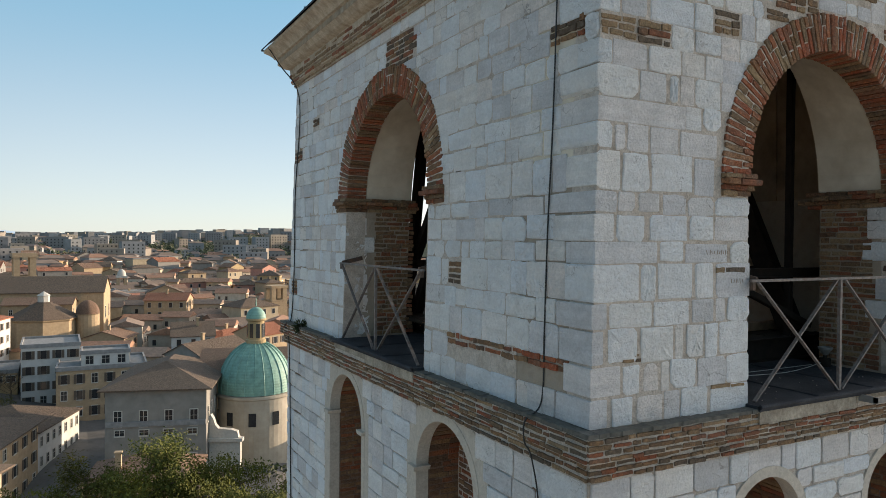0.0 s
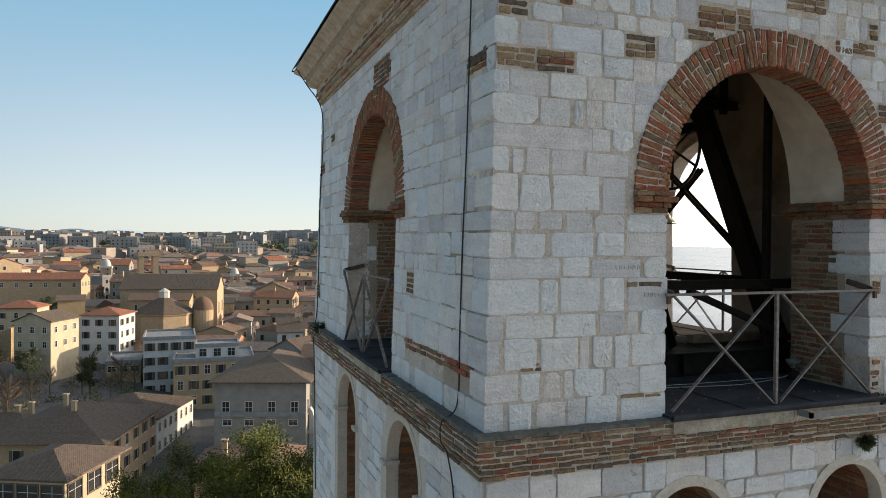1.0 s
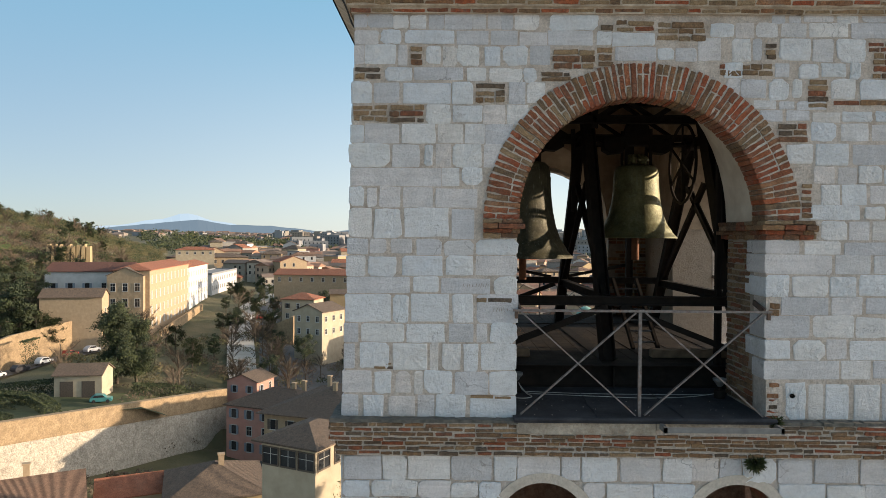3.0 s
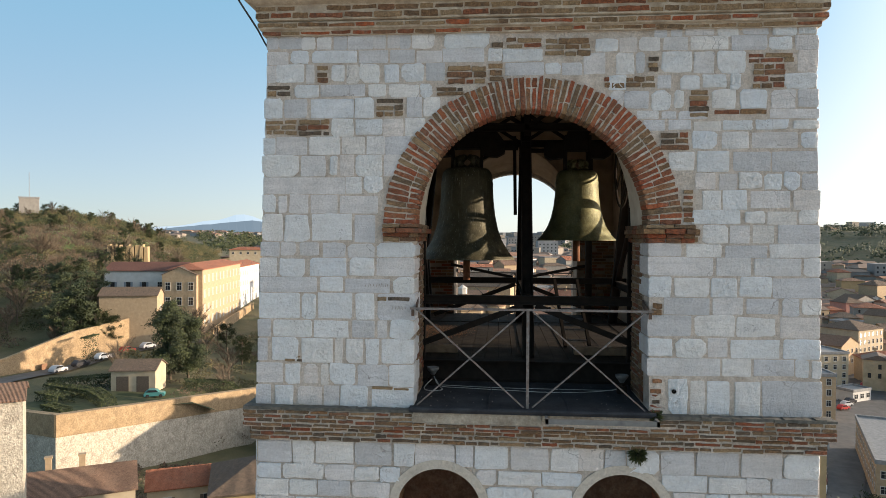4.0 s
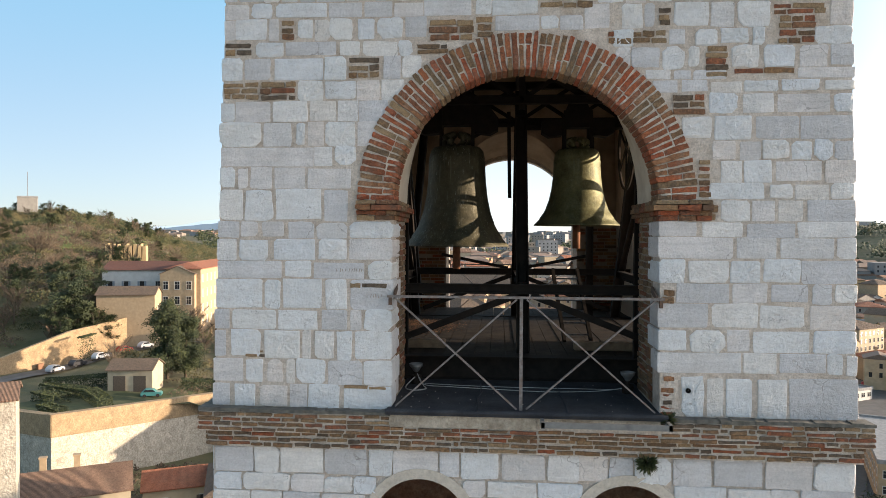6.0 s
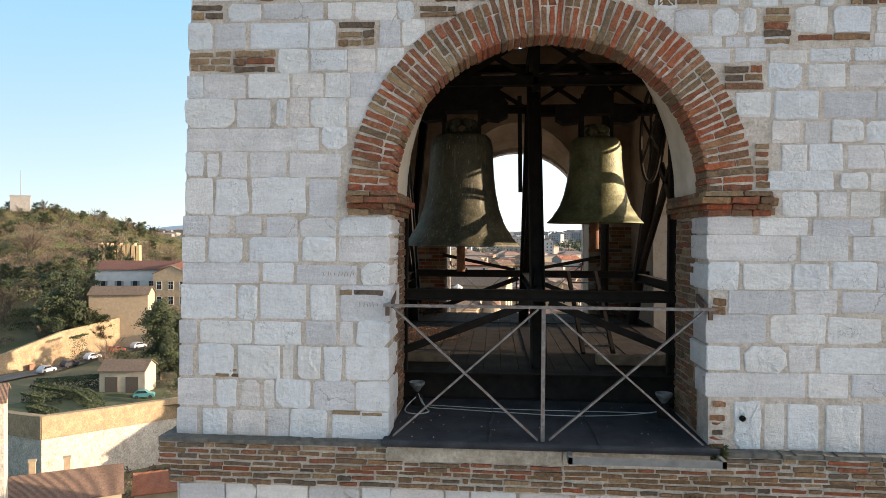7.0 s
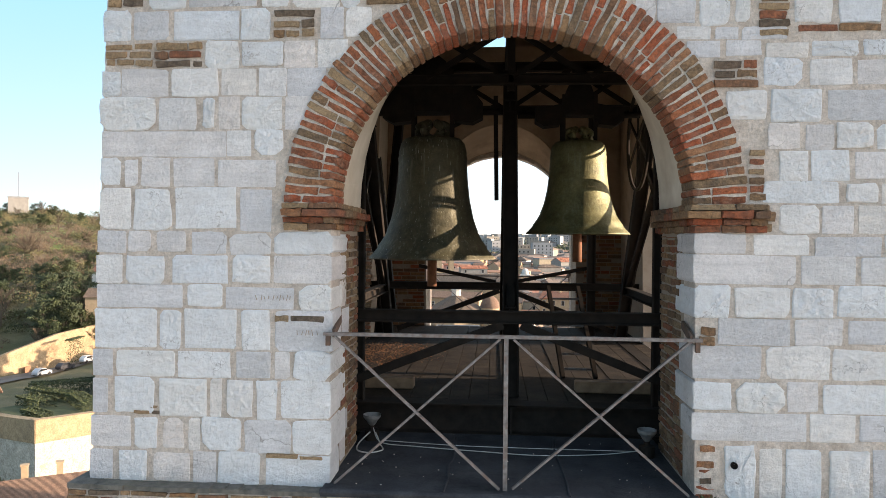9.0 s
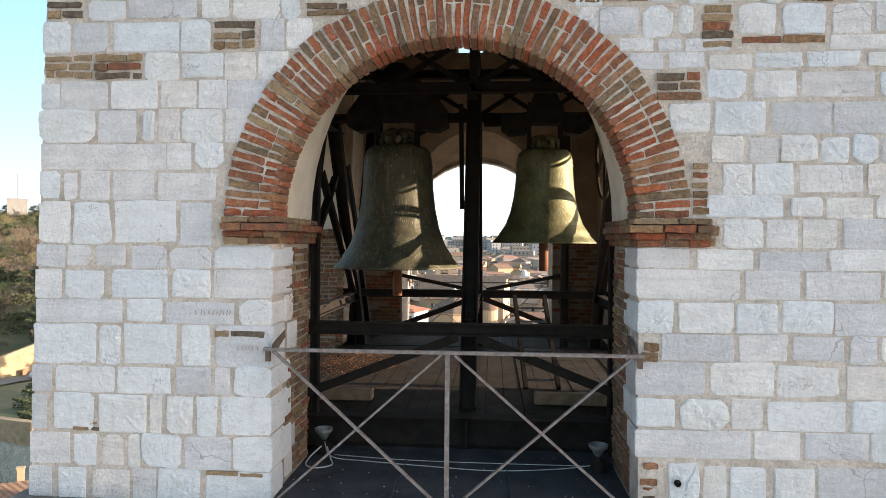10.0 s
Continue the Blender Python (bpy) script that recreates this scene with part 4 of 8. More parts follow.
def lower_wall(name, side, centres, r, s_low, s_high, label):
    sign = {0: (0, 1), -90: (1, 0), 90: (-1, 0), 180: (0, -1)}[side.turn]
    zs = low_spring(side in (south, north), r)
    outline = [(s_low, -5.0)]
    for c in centres:
        outline += [(c - r, -5.0), *arc(c, r, 16, zs), (c + r, -5.0)]
    outline += [(s_high, -5.0), (s_high, -0.36), (s_low, -0.36)]
    at = lambda s, z, d: side.at(s, -0.36, -0.012) + Vector((sign[0] * d, sign[1] * d, z + 0.36))
    bm = bmesh.new()
    prism(bm, outline, 0.10, at)
    wall = part(name, bm, mortar, None, label, kind="structure")
    bm = bmesh.new()
    prism(bm, outline, 0.62, lambda s, z, d: at(s, z, d + 0.10))
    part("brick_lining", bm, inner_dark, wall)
    bm = bmesh.new()
    prism(bm, [(s_low, -39), (s_high, -39), (s_high, -5.0), (s_low, -5.0)], 0.72, at)
    part("base", bm, stone_grey, wall)
    broad = 0.115 if side in (south, north) else 0.27
    cap = -0.366
    for c in centres:
        for ra, rb, out, deep in ((r - 0.012, r + 0.085, 0.020, 0.15), (r + 0.085, r + broad, 0.014, 0.08)):
            if rb - ra < 0.05:
                continue
            bm = bmesh.new()
            curve = [*[(s, min(z, cap)) for s, z in arc(c, rb, 24, zs)], (c + rb, -5.0), (c + ra, -5.0), *arc(c, ra, 24, zs)[::-1], (c - ra, -5.0), (c - rb, -5.0)]
            prism(bm, curve, deep, lambda s, z, d: at(s, z, d) - Vector((sign[0] * out, sign[1] * out, 0)))
            part("arch_moulding", bm, archivolt_stone, wall, "worn tan stone archivolt")
        if side is west:
            for sg in (-1, 1):
                bm = bmesh.new()
                edge = c + sg * r
                prism(bm, [(edge - 0.05, zs - 0.05), (edge + 0.10, zs - 0.05), (edge + 0.12, zs), (edge - 0.07, zs)] if sg > 0 else [(edge - 0.10, zs - 0.05), (edge + 0.05, zs - 0.05), (edge + 0.07, zs), (edge - 0.12, zs)], 0.2, lambda s, z, d: at(s, z, d) - Vector((sign[0] * 0.07, sign[1] * 0.07, 0)))
                part("capital", bm, archivolt_stone, wall, "small worn stone capital")
    return wall


low_south = lower_wall("wall_lower_south", south, (1.87, 3.80), 0.47, west_x(0) - 0.0, east_x(0), "lower storey of pale stone with paired arches")
low_west = lower_wall("wall_lower_west", west, (2.21, 5.03), 0.62, 0.72, north_y(0) - 0.72, "lower storey side wall with paired arches")
lower_wall("wall_lower_east", east, (2.21, 5.03), 0.62, 0.72, north_y(0) - 0.72, "sunlit lower storey wall")
lower_wall("wall_lower_north", north, (1.87, 3.80), 0.47, west_x(0), east_x(0), "rear lower storey wall")
for side, owner, centres, r, s_high, depth in ((south, low_south, (1.87, 3.80), 0.47, east_x(0), 1.7), (west, low_west, (2.21, 5.03), 0.62, north_y(0), 3.6)):
    flat = Side((lambda sd: (lambda s, z, o=0.0: sd.at(s, -0.36, o) + Vector((0, 0, z + 0.36))))(side), side.turn, None, None)
    z1 = -0.36
    while z1 > -depth:
        z0 = z1 - rng.uniform(0.17, 0.27)
        free = [(west_x(0) if side is south else 0.0, s_high)]
        zs = low_spring(side is south, r)
        for c in centres:
            zc = (z0 + z1) / 2
            dz = max(0.0, zc - zs)
            w_ring = r + (0.085 if side is south else 0.22)
            half = math.sqrt(max(0.0, w_ring ** 2 - dz * dz)) if dz < w_ring else 0
            if half:
                free = [(p, q) for u, v in free for p, q in ((u, min(v, c - half)), (max(u, c + half), v)) if q - p > 0.06]
        for p, q in free:
            fill_stones(owner, flat, z0, z1, p, q, [], 0.5, (0.2, 0.5))
        z1 = z0
for owner, centres, r, along_x in ((low_south, (1.87, 3.80), 0.47, True), (low_west, (2.21, 5.03), 0.62, False)):
    zs = low_spring(along_x, r)
    gathered = []
    for cc in centres:
        for sg in (-1, 1):
            e = cc + sg * (r - 0.004)
            if along_x:
                plane = Side((lambda e: (lambda s, z, o=0.0: Vector((e, s, z))))(e), 90 if sg < 0 else -90, None, None)
            else:
                plane = Side((lambda e: (lambda s, z, o=0.0: Vector((west_x(0) + s, e, z))))(e), 180 if sg < 0 else 0, None, None)
            brick_field(owner, plane, 0.145, 0.70, -3.1 if not along_x else -1.7, zs, ("mix", "red", "mix"), 0.062, 0.0, (0.14, 0.28), 0.06)
        for k in range(28):
            th = math.pi * (k + 0.5) / 28
            rm = r + 0.02
            s, z = cc - rm * math.cos(th), zs + rm * math.sin(th)
            face = south if along_x else west
            for dep, ln in ((0.15, 0.24), (0.40, 0.3)):
                lay_brick(owner, Side((lambda f, q: (lambda s, z, o=0.0: f.at(s, -0.36, -q) + Vector((0, 0, z + 0.36))))(face, dep), face.turn, None, None), s, z, 0.06, math.pi * r / 28 * 0.84, ln, 0, rng.choice(("mix", "red")), math.degrees(th) * (1 if along_x else -1))
    join_bricks("reveal_bricks", "old red and ochre bricks lining the arches", owner)
gathered = []
for cc in (2.21, 5.03):
    zs = low_spring(False, 0.62)
    bm = bmesh.new()
    prism(bm, [(cc - 0.65, -5.0), *arc(cc, 0.65, 16, zs), (cc + 0.65, -5.0)], 0.2, lambda s, z, d: Vector((west_x(0) + 0.52 + d, s, z)))
    part("arch_infill", bm, mortar, low_west, "rough brick infill set back in the arch")
    deep = Side(lambda s, z, o=0.0: Vector((west_x(0) + 0.52 - o, s, z)), -90, None, None)
    z = -3.6
    while z < zs + 0.58:
        half = 0.6 if z < zs else math.sqrt(max(0.0, 0.36 - (z - zs) ** 2))
        if half > 0.1:
            brick_field(low_west, deep, cc - half, cc + half, z, z + 0.065, ("mix", "red", "mix", "ochre"), 0.065, 0.008, (0.16, 0.3))
        z += 0.065
join_bricks("infill_bricks", "rough bricks filling the arches", low_west)
gathered = None
for x0, x1, y0, y1 in ((0.95, 1.1, 0.9, 6.9), (1.1, 4.7, 1.9, 2.05)):
    bm = bmesh.new()
    box(bm, x0, x1, y0, y1, -5.0, -0.37)
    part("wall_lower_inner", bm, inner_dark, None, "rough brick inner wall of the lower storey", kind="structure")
floor = bmesh.new()
box(floor, 0.7, 4.95, 0.7, 6.9, -0.36, 0.0)
part("floor", floor, planks, None, "timber belfry floor darkened for the dim interior", kind="structure")
low_floor = bmesh.new()
box(low_floor, 0.7, 4.95, 0.7, 6.9, -5.2, -5.0)
part("floor_lower", low_floor, planks, None, "floor of the storey below", kind="structure")
for k in range(5):
    bm = bmesh.new()
    box(bm, 0.5, 5.2, 1.3 + k * 1.25, 1.48 + k * 1.25, -0.62, -0.37)
    tagged(part("floor_joist", bm, timber), "rough dark timber joist under the floor", "beam", "joists under the belfry floor")


# ---- cornice and roof ----
profile = ((0.0, 4.02), (0.035, 4.02), (0.04, 4.075), (0.075, 4.085), (0.08, 4.15), (0.05, 4.165), (0.09, 4.175), (0.10, 4.33), (0.15, 4.345), (0.2, 4.37), (0.25, 4.415), (0.27, 4.43), (0.27, 4.52), (0.31, 4.53), (0.33, 4.56), (0.37, 4.60), (0.43, 4.64), (0.46, 4.66), (0.47, 4.70), (0.0, 4.85))


def sweep(name, prof, mat, label):
    bm = bmesh.new()
    rings = []
    for o, z in prof:
        a, b, c, d = west_x(4) - o, east_x(4) + o, south_y(4) - o, north_y(4) + o
        rings.append([bm.verts.new(p) for p in ((a, c, z), (b, c, z), (b, d, z), (a, d, z))])
    for p, q in zip(rings, rings[1:]):
        for i in range(4):
            bm.faces.new((p[i], p[(i + 1) % 4], q[(i + 1) % 4], q[i]))
    return part(name, bm, mat, None, label, kind="structure")


cornice_lime = material("limewashed_cornice", (0.40, 0.32, 0.23), (0.60, 0.51, 0.40), 0.9, 9, 0.6, stain=(0.17, 0.11, 0.07), stain_size=0.2, stain_amount=0.6, fine=40, distance=0.03, speck=0.25)
cornice = sweep("cornice", profile, cornice_lime, "moulded brick cornice with a worn pale lime wash")
for side, s1 in ((south, east_x(4)), (west, north_y(4))):
    s0 = west_x(4) if side is south else 0.03
    for z0, z1, o in ((4.025, 4.072, 0.045), (4.092, 4.147, 0.086), (4.18, 4.25, 0.104), (4.26, 4.325, 0.104)):
        brick_field(cornice, side, s0 - o, s1 + o, z0, z1, ("old", "ochre", "ochre", "red") if o < 0.1 else ("old", "ochre", "old"), 0.06, o, (0.18, 0.34), 0.06)
verts, faces = [], []
for k in range(180):
    for side, s0, s1 in ((west, -0.25, 8.0), (south, -0.3, 6.0)):
        s = s0 + (s1 - s0) * k / 180
        w = (s1 - s0) / 180 * 0.72
        p = [side.at(s + ds, 4, o) + Vector((0, 0, z - 4)) for ds in (0, w) for o, z in ((0.275, 4.435), (0.275, 4.515), (0.262, 4.515), (0.262, 4.435))]
        n = len(verts)
        verts += p
        faces += [(n, n + 1, n + 5, n + 4), (n, n + 3, n + 2, n + 1), (n + 4, n + 5, n + 6, n + 7), (n + 1, n + 2, n + 6, n + 5), (n, n + 4, n + 7, n + 3)]
piece("upright_bricks", data_mesh("upright_bricks", verts, faces, material("cornice_brick", (0.30, 0.24, 0.17), (0.42, 0.35, 0.26), 0.9, 12, 0.5, vary="island", tints=STONE_TINTS)), cornice, kind="stuff")
bm = bmesh.new()
a, b, c, d = west_x(4) - 0.5, east_x(4) + 0.5, south_y(4) - 0.5, north_y(4) + 0.5
low = [bm.verts.new(p) for p in ((a, c, 4.70), (b, c, 4.70), (b, d, 4.70), (a, d, 4.70))]
edge = [bm.verts.new((v.co.x, v.co.y, 4.73)) for v in low]
wall_top = [bm.verts.new(p) for p in ((0.3, 0.3, 5.35), (5.4, 0.3, 5.35), (5.4, 7.5, 5.35), (0.3, 7.5, 5.35))]
crown = [bm.verts.new((2.6, 3.0, 6.4)), bm.verts.new((3.0, 4.8, 6.4))]
for i in range(4):
    bm.faces.new((low[i], low[(i + 1) % 4], edge[(i + 1) % 4], edge[i]))
    if i != 2:
        bm.faces.new((edge[i], edge[(i + 1) % 4], wall_top[(i + 1) % 4], wall_top[i]))
for u0, u1 in ((0.0, 2.4), (2.95, 5.7)):
    bm.faces.new([bm.verts.new(v) for v in ((u0, 7.5, 5.35), (u1, 7.5, 5.35), (u1, d, 4.73), (u0, d, 4.73))])
bm.faces.new((wall_top[0], wall_top[1], crown[0]))
bm.faces.new((wall_top[1], wall_top[2], crown[1], crown[0]))
bm.faces.new((wall_top[2], wall_top[3], crown[1]))
bm.faces.new((wall_top[3], wall_top[0], crown[0], crown[1]))
part("roof", bm, lead, None, "low dark roof with a thin metal edge", kind="structure")
bm = bmesh.new()
box(bm, 0.8, 4.9, 0.9, 6.7, 5.2, 5.3)
part("ceiling", bm, timber, None, "dark boarded ceiling over the bells", kind="structure")


# ---- belfry: railings ----
def railing(matrix, label):
    """An iron guard: top bar, middle post, two crosses, brackets into the jambs."""
    r = thing("railing", label, "railing", matrix, "iron railings in the openings")
    bm = bmesh.new()
    bar(bm, (-1.27, 0, 1.09), (1.27, 0, 1.09), 0.035, 0.022)
    part("top_bar", bm, rail_iron, r)
    bm = bmesh.new()
    bar(bm, (-0.02, 0, 0.05), (-0.02, 0, 1.08), 0.03, 0.03)
    part("post", bm, rail_iron, r)
    for a, b in ((-1.19, -0.06), (0.03, 1.19)):
        for y, (p, q) in ((0.008, ((a, 0.06), (b, 1.075))), (-0.012, ((a, 1.075), (b, 0.06)))):
            bm = bmesh.new()
            bar(bm, (p[0], y, p[1]), (q[0], y, q[1]), 0.014, 0.032, (0, 1, 0))
            part("brace", bm, rail_iron, r)
    for sx in (-1, 1):
        bm = bmesh.new()
        bar(bm, (sx * 1.20, -0.005, 1.095), (sx * 1.222, 0.30, 1.16), 0.02, 0.055)
        bar(bm, (sx * 1.24, 0.0, 1.10), (sx * 1.24, 0.0, 1.01), 0.03, 0.03)
        part("bracket", bm, bracket_iron, r, "rust-dark wall bracket")
    return r


railing(pose(ARCH_X, -0.055, 0), "rusty iron railing with crossed bars in the front opening")
railing(pose(-0.16, ARCH_Y, 0, 0, 0, -90), "rusty iron railing with crossed bars in the side opening")
railing(pose(ARCH_X, 7.82, 0, 0, 0, 180), "iron railing in the rear opening against the light")
railing(pose(5.78, ARCH_Y, 0, 0, 0, 90), "iron railing in the sunlit opening")

# ---- belfry: bell frame ----
frame_thing = thing("steel_trestle", "black painted steel trestle that carries the bells", "trestle")


def steel(name, a, b, w=0.12, h=0.14, up=(0, 0, 1)):
    bm = bmesh.new()
    channel(bm, a, b, w, h, up)
    part(name, bm, iron, frame_thing)


TRESTLES, FRONT, REAR, AXLE = (1.16, 2.88, 4.56), 1.40, 5.50, 3.42
for x in TRESTLES:
    steel("leg", (x, FRONT + 0.24, 0.3), (x, AXLE - 0.26, 3.66), 0.27, 0.15, (1, 0, 0))
    steel("leg", (x, REAR, 0.3), (x, AXLE + 0.22, 3.25), 0.13, 0.15, (1, 0, 0))
    steel("tie", (x, FRONT + 0.4, 1.05), (x, REAR - 0.4, 1.05), 0.10, 0.12)
    steel("cap", (x, AXLE - 0.5, 3.22), (x, AXLE + 0.5, 3.22), 0.14, 0.14)
    steel("base", (x, FRONT - 0.1, 0.17), (x, REAR + 0.1, 0.17), 0.16, 0.26)
    for p, q in (((1.85, 1.1), (3.75, 2.6)), ((4.95, 1.1), (3.05, 2.6))):
        steel("brace", (x, p[0], p[1]), (x, q[0], q[1]), 0.06, 0.08, (1, 0, 0))
steel("brace", (1.16, 5.95, 0.55), (1.16, 4.30, 2.80), 0.10, 0.12, (1, 0, 0))
for y in (FRONT, REAR):
    steel("sole_beam", (0.9, y, 0.17), (4.85, y, 0.17), 0.20, 0.27)
    steel("cross_beam", (0.88, y - 0.03, 1.065), (4.85, y - 0.03, 1.065), 0.10, 0.11)
    for sx, ex in ((2.80, 1.30), (2.96, 4.45)):
        steel("knee", (sx, y - 0.05, 1.0), (ex, y - 0.05, 0.42), 0.07, 0.08, (0, 1, 0))
    for sx, ex in ((1.60, 2.75), (4.15, 3.0)) if y == REAR else ():
        steel("knee", (sx, y + 0.06, 1.35), (ex, y + 0.06, 1.12), 0.05, 0.06, (0, 1, 0))
for x in (1.53, 4.13):
    steel("post", (x, FRONT, 0.3), (x, FRONT, 3.6), 0.07, 0.07, (1, 0, 0))
    steel("post", (x - (0.52 if x < 2 else 0.0), REAR, 0.3), (x - (0.22 if x < 2 else 0.0), REAR, 3.6), 0.17 if x < 2 else 0.07, 0.12, (1, 0, 0))
for y in (2.55, 4.3):
    for z in (3.42, 3.98):
        steel("top_beam", (0.9, y, z), (4.85, y, z), 0.09, 0.11)
    for a, b in ((1.2, 2.0), (2.0, 2.85), (2.9, 3.7), (3.7, 4.5)):
        steel("top_brace", (a, y, 3.44), (b, y, 3.96), 0.05, 0.06, (0, 1, 0))
        steel("top_brace", (b, y + 0.05, 3.44), (a, y + 0.05, 3.96), 0.05, 0.06, (0, 1, 0))
for x in (1.2, 2.88, 4.5):
    steel("top_tie", (x, 2.5, 3.98), (x, 4.4, 3.98), 0.1, 0.1)
    steel("hanger", (x, 2.55, 3.3), (x, 2.55, 4.9), 0.07, 0.08, (1, 0, 0))


# ---- belfry: bells ----
def bell(x, y, rim, radius, height, mat, label, yoke_w, yoke_z, lean=0.0):
    """A bell with lip, waist, shoulder and crown, its yoke, and its clapper."""
    b = thing("bell", label, "bell", pose(x, y, rim + height + 0.16, lean), "bells in the frame")
    top = -0.16
    prof = ((0.0, 0.0), (0.30, 0.0), (0.44, -0.015), (0.50, -0.05), (0.525, -0.10), (0.535, -0.13), (0.53, -0.15), (0.545, -0.17), (0.54, -0.22), (0.555, -0.36), (0.59, -0.52), (0.65, -0.67), (0.70, -0.745), (0.715, -0.76),
            (0.72, -0.78), (0.78, -0.84), (0.86, -0.90), (0.865, -0.915), (0.93, -0.955), (0.985, -0.985), (1.0, -1.0), (0.97, -1.0), (0.90, -0.96), (0.80, -0.89), (0.68, -0.76), (0.56, -0.52), (0.50, -0.22), (0.46, -0.08), (0.0, -0.06))
    bm = bmesh.new()
    lathe(bm, [(max(0.001, r * radius), top + z * height) for r, z in prof], 56)
    part("body", bm, mat, b, smooth=True)
    for k in range(6):
        a = k * math.tau / 6
        bm = bmesh.new()
        ring = [(0.10 * radius * math.cos(a) + (0.16 * radius) * math.cos(a) * math.sin(t), 0.10 * radius * math.sin(a) + 0.16 * radius * math.sin(a) * math.sin(t), top + 0.2 * radius * (1 - math.cos(t)) * 0.55) for t in [math.pi * i / 8 for i in range(9)]]
        tube(bm, ring, 0.035 * radius / 0.6, 8)
        part("crown_loop", bm, mat, b, smooth=True)
    yoke = bmesh.new()
    w, t = yoke_w, yoke_z
    prism(yoke, [(-w / 2, 0.06), (-0.40 * w, 0.0), (-0.22 * w, 0.02), (-0.17 * w, 0.13), (0.17 * w, 0.13), (0.22 * w, 0.02), (0.40 * w, 0.0), (w / 2, 0.06), (w / 2, 0.22), (0.36 * w, t * 0.86), (0.20 * w, t), (0.13 * w, t + 0.2), (0.05 * w, t + 0.27), (-0.05 * w, t + 0.27), (-0.13 * w, t + 0.2), (-0.20 * w, t), (-0.36 * w, t * 0.86), (-w / 2, 0.22)], 0.22, lambda x, z, d: Vector((x, d - 0.11, z)))
    part("headstock", yoke, iron, b, "dark iron-strapped headstock")
    for sx in (-1, 1):
        bm = bmesh.new()
        bar(bm, (sx * radius * 0.3, -0.12, top - 0.02), (sx * radius * 0.3, -0.12, yoke_z + 0.1), 0.04, 0.02, (0, 1, 0))
        bar(bm, (sx * radius * 0.3, 0.12, top - 0.02), (sx * radius * 0.3, 0.12, yoke_z + 0.1), 0.04, 0.02, (0, 1, 0))
        part("strap", bm, iron, b)
    for sx in (-1, 1):
        bm = bmesh.new()
        tube(bm, [(sx * (yoke_w / 2 - 0.05 + 0.25 * k), 0, 0.14) for k in (0, 1)], 0.035, 10)
        part("axle", bm, iron, b)
    bm = bmesh.new()
    tube(bm, [(0, 0, top - 0.1 * height), (0, 0, top - 0.85 * height)], 0.025, 8)
    tube(bm, [(0, 0, top - 0.84 * height), (0, 0, top - 0.92 * height), (0, 0, top - height - 0.06), (0, 0, top - height - 0.32)], 0.055, 10)
    part("clapper", bm, rust, b, "rusted iron clapper", smooth=True)
    return b


bell(2.00, AXLE - 0.13, 1.52, 0.735, 1.40, bronze_dark, "large dark bronze bell streaked with droppings", 1.15, 0.5, 0)
small_bell = bell(3.68, AXLE, 1.815, 0.60, 1.08, bronze, "bronze bell with a green patina, lit by the sun", 1.0, 0.26)

bm = bmesh.new()
ring = [(0.58 * math.cos(k * math.tau / 36), 0.58 * math.sin(k * math.tau / 36), 0) for k in range(37)]
tube(bm, ring, 0.022, 6)
wheel = part("wheel", bm, iron, small_bell, "thin iron bell wheel", pose(0.68, 0, -0.14, 0, 90, 0))
for k in range(6):
    bm = bmesh.new()
    bar(bm, (0, 0, 0), (0.57 * math.cos(k * math.tau / 6), 0.57 * math.sin(k * math.tau / 6), 0), 0.03, 0.02)
    part("spoke", bm, iron, wheel)
bm = bmesh.new()
bar(bm, (2.72, 3.3, 3.4), (2.74, 3.3, 2.2), 0.05, 0.06, (0, 1, 0))
bar(bm, (2.72, 3.32, 3.3), (2.2, 3.36, 3.05), 0.03, 0.04)
tagged(part("ringing_lever", bm, iron), "black iron ringing lever hanging from the frame", "lever")

# ---- belfry: floor, step, litter ----
boards = thing("floor_inner", "raised dusty timber floor inside the trestle, darkened for the dim belfry", "floor", kind="structure")
for k in range(22):
    x = 0.88 + k * 0.18
    bm = bmesh.new()
    box(bm, x, x + 0.174, 1.55, 6.88, 0.24, 0.29 + rng.uniform(0, 0.006))
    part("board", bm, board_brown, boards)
# kerb pieces added where the raised platform's edges catch the sun
for a, b, y in ((0.9, 1.95, 1.9), (3.5, 4.8, 1.9)):
    bm = bmesh.new()
    box(bm, a, b, y, y + 0.14, 0.296, 0.40)
    bmesh.ops.bevel(bm, geom=bm.edges[:], offset=0.01, segments=1, affect="EDGES")
    tagged(part("timber_beam", bm, timber), "squared timber kerb in place of the platform's sunlit edge", "beam")
verts, faces = [], []
for k in range(3200):
    a, q = rng.uniform(0, math.tau), math.sqrt(rng.random())
    x, y = 1.35 + 0.6 * q * math.cos(a) + rng.gauss(0, 0.1), 3.9 + 0.8 * q * math.sin(a) + rng.gauss(0, 0.15)
    z = 0.30 + rng.uniform(0, 0.05) * (1 - q)
    s, w = rng.uniform(0.007, 0.018), rng.uniform(0, math.tau)
    u = Vector((math.cos(w), math.sin(w), rng.uniform(-0.4, 0.4))) * s
    v = Vector((-math.sin(w), math.cos(w), rng.uniform(-0.4, 0.4))) * s * 0.5
    n = len(verts)
    verts += [Vector((x, y, z + 0.01)) + d for d in (-u, -v, u, v)]
    faces.append((n, n + 1, n + 2, n + 3))
tagged(piece("leaf_litter", data_mesh("leaf_litter", verts, faces, dry_leaf)), "dry brown leaf litter on the belfry floor", "leaves", kind="stuff")
verts, faces = [], []
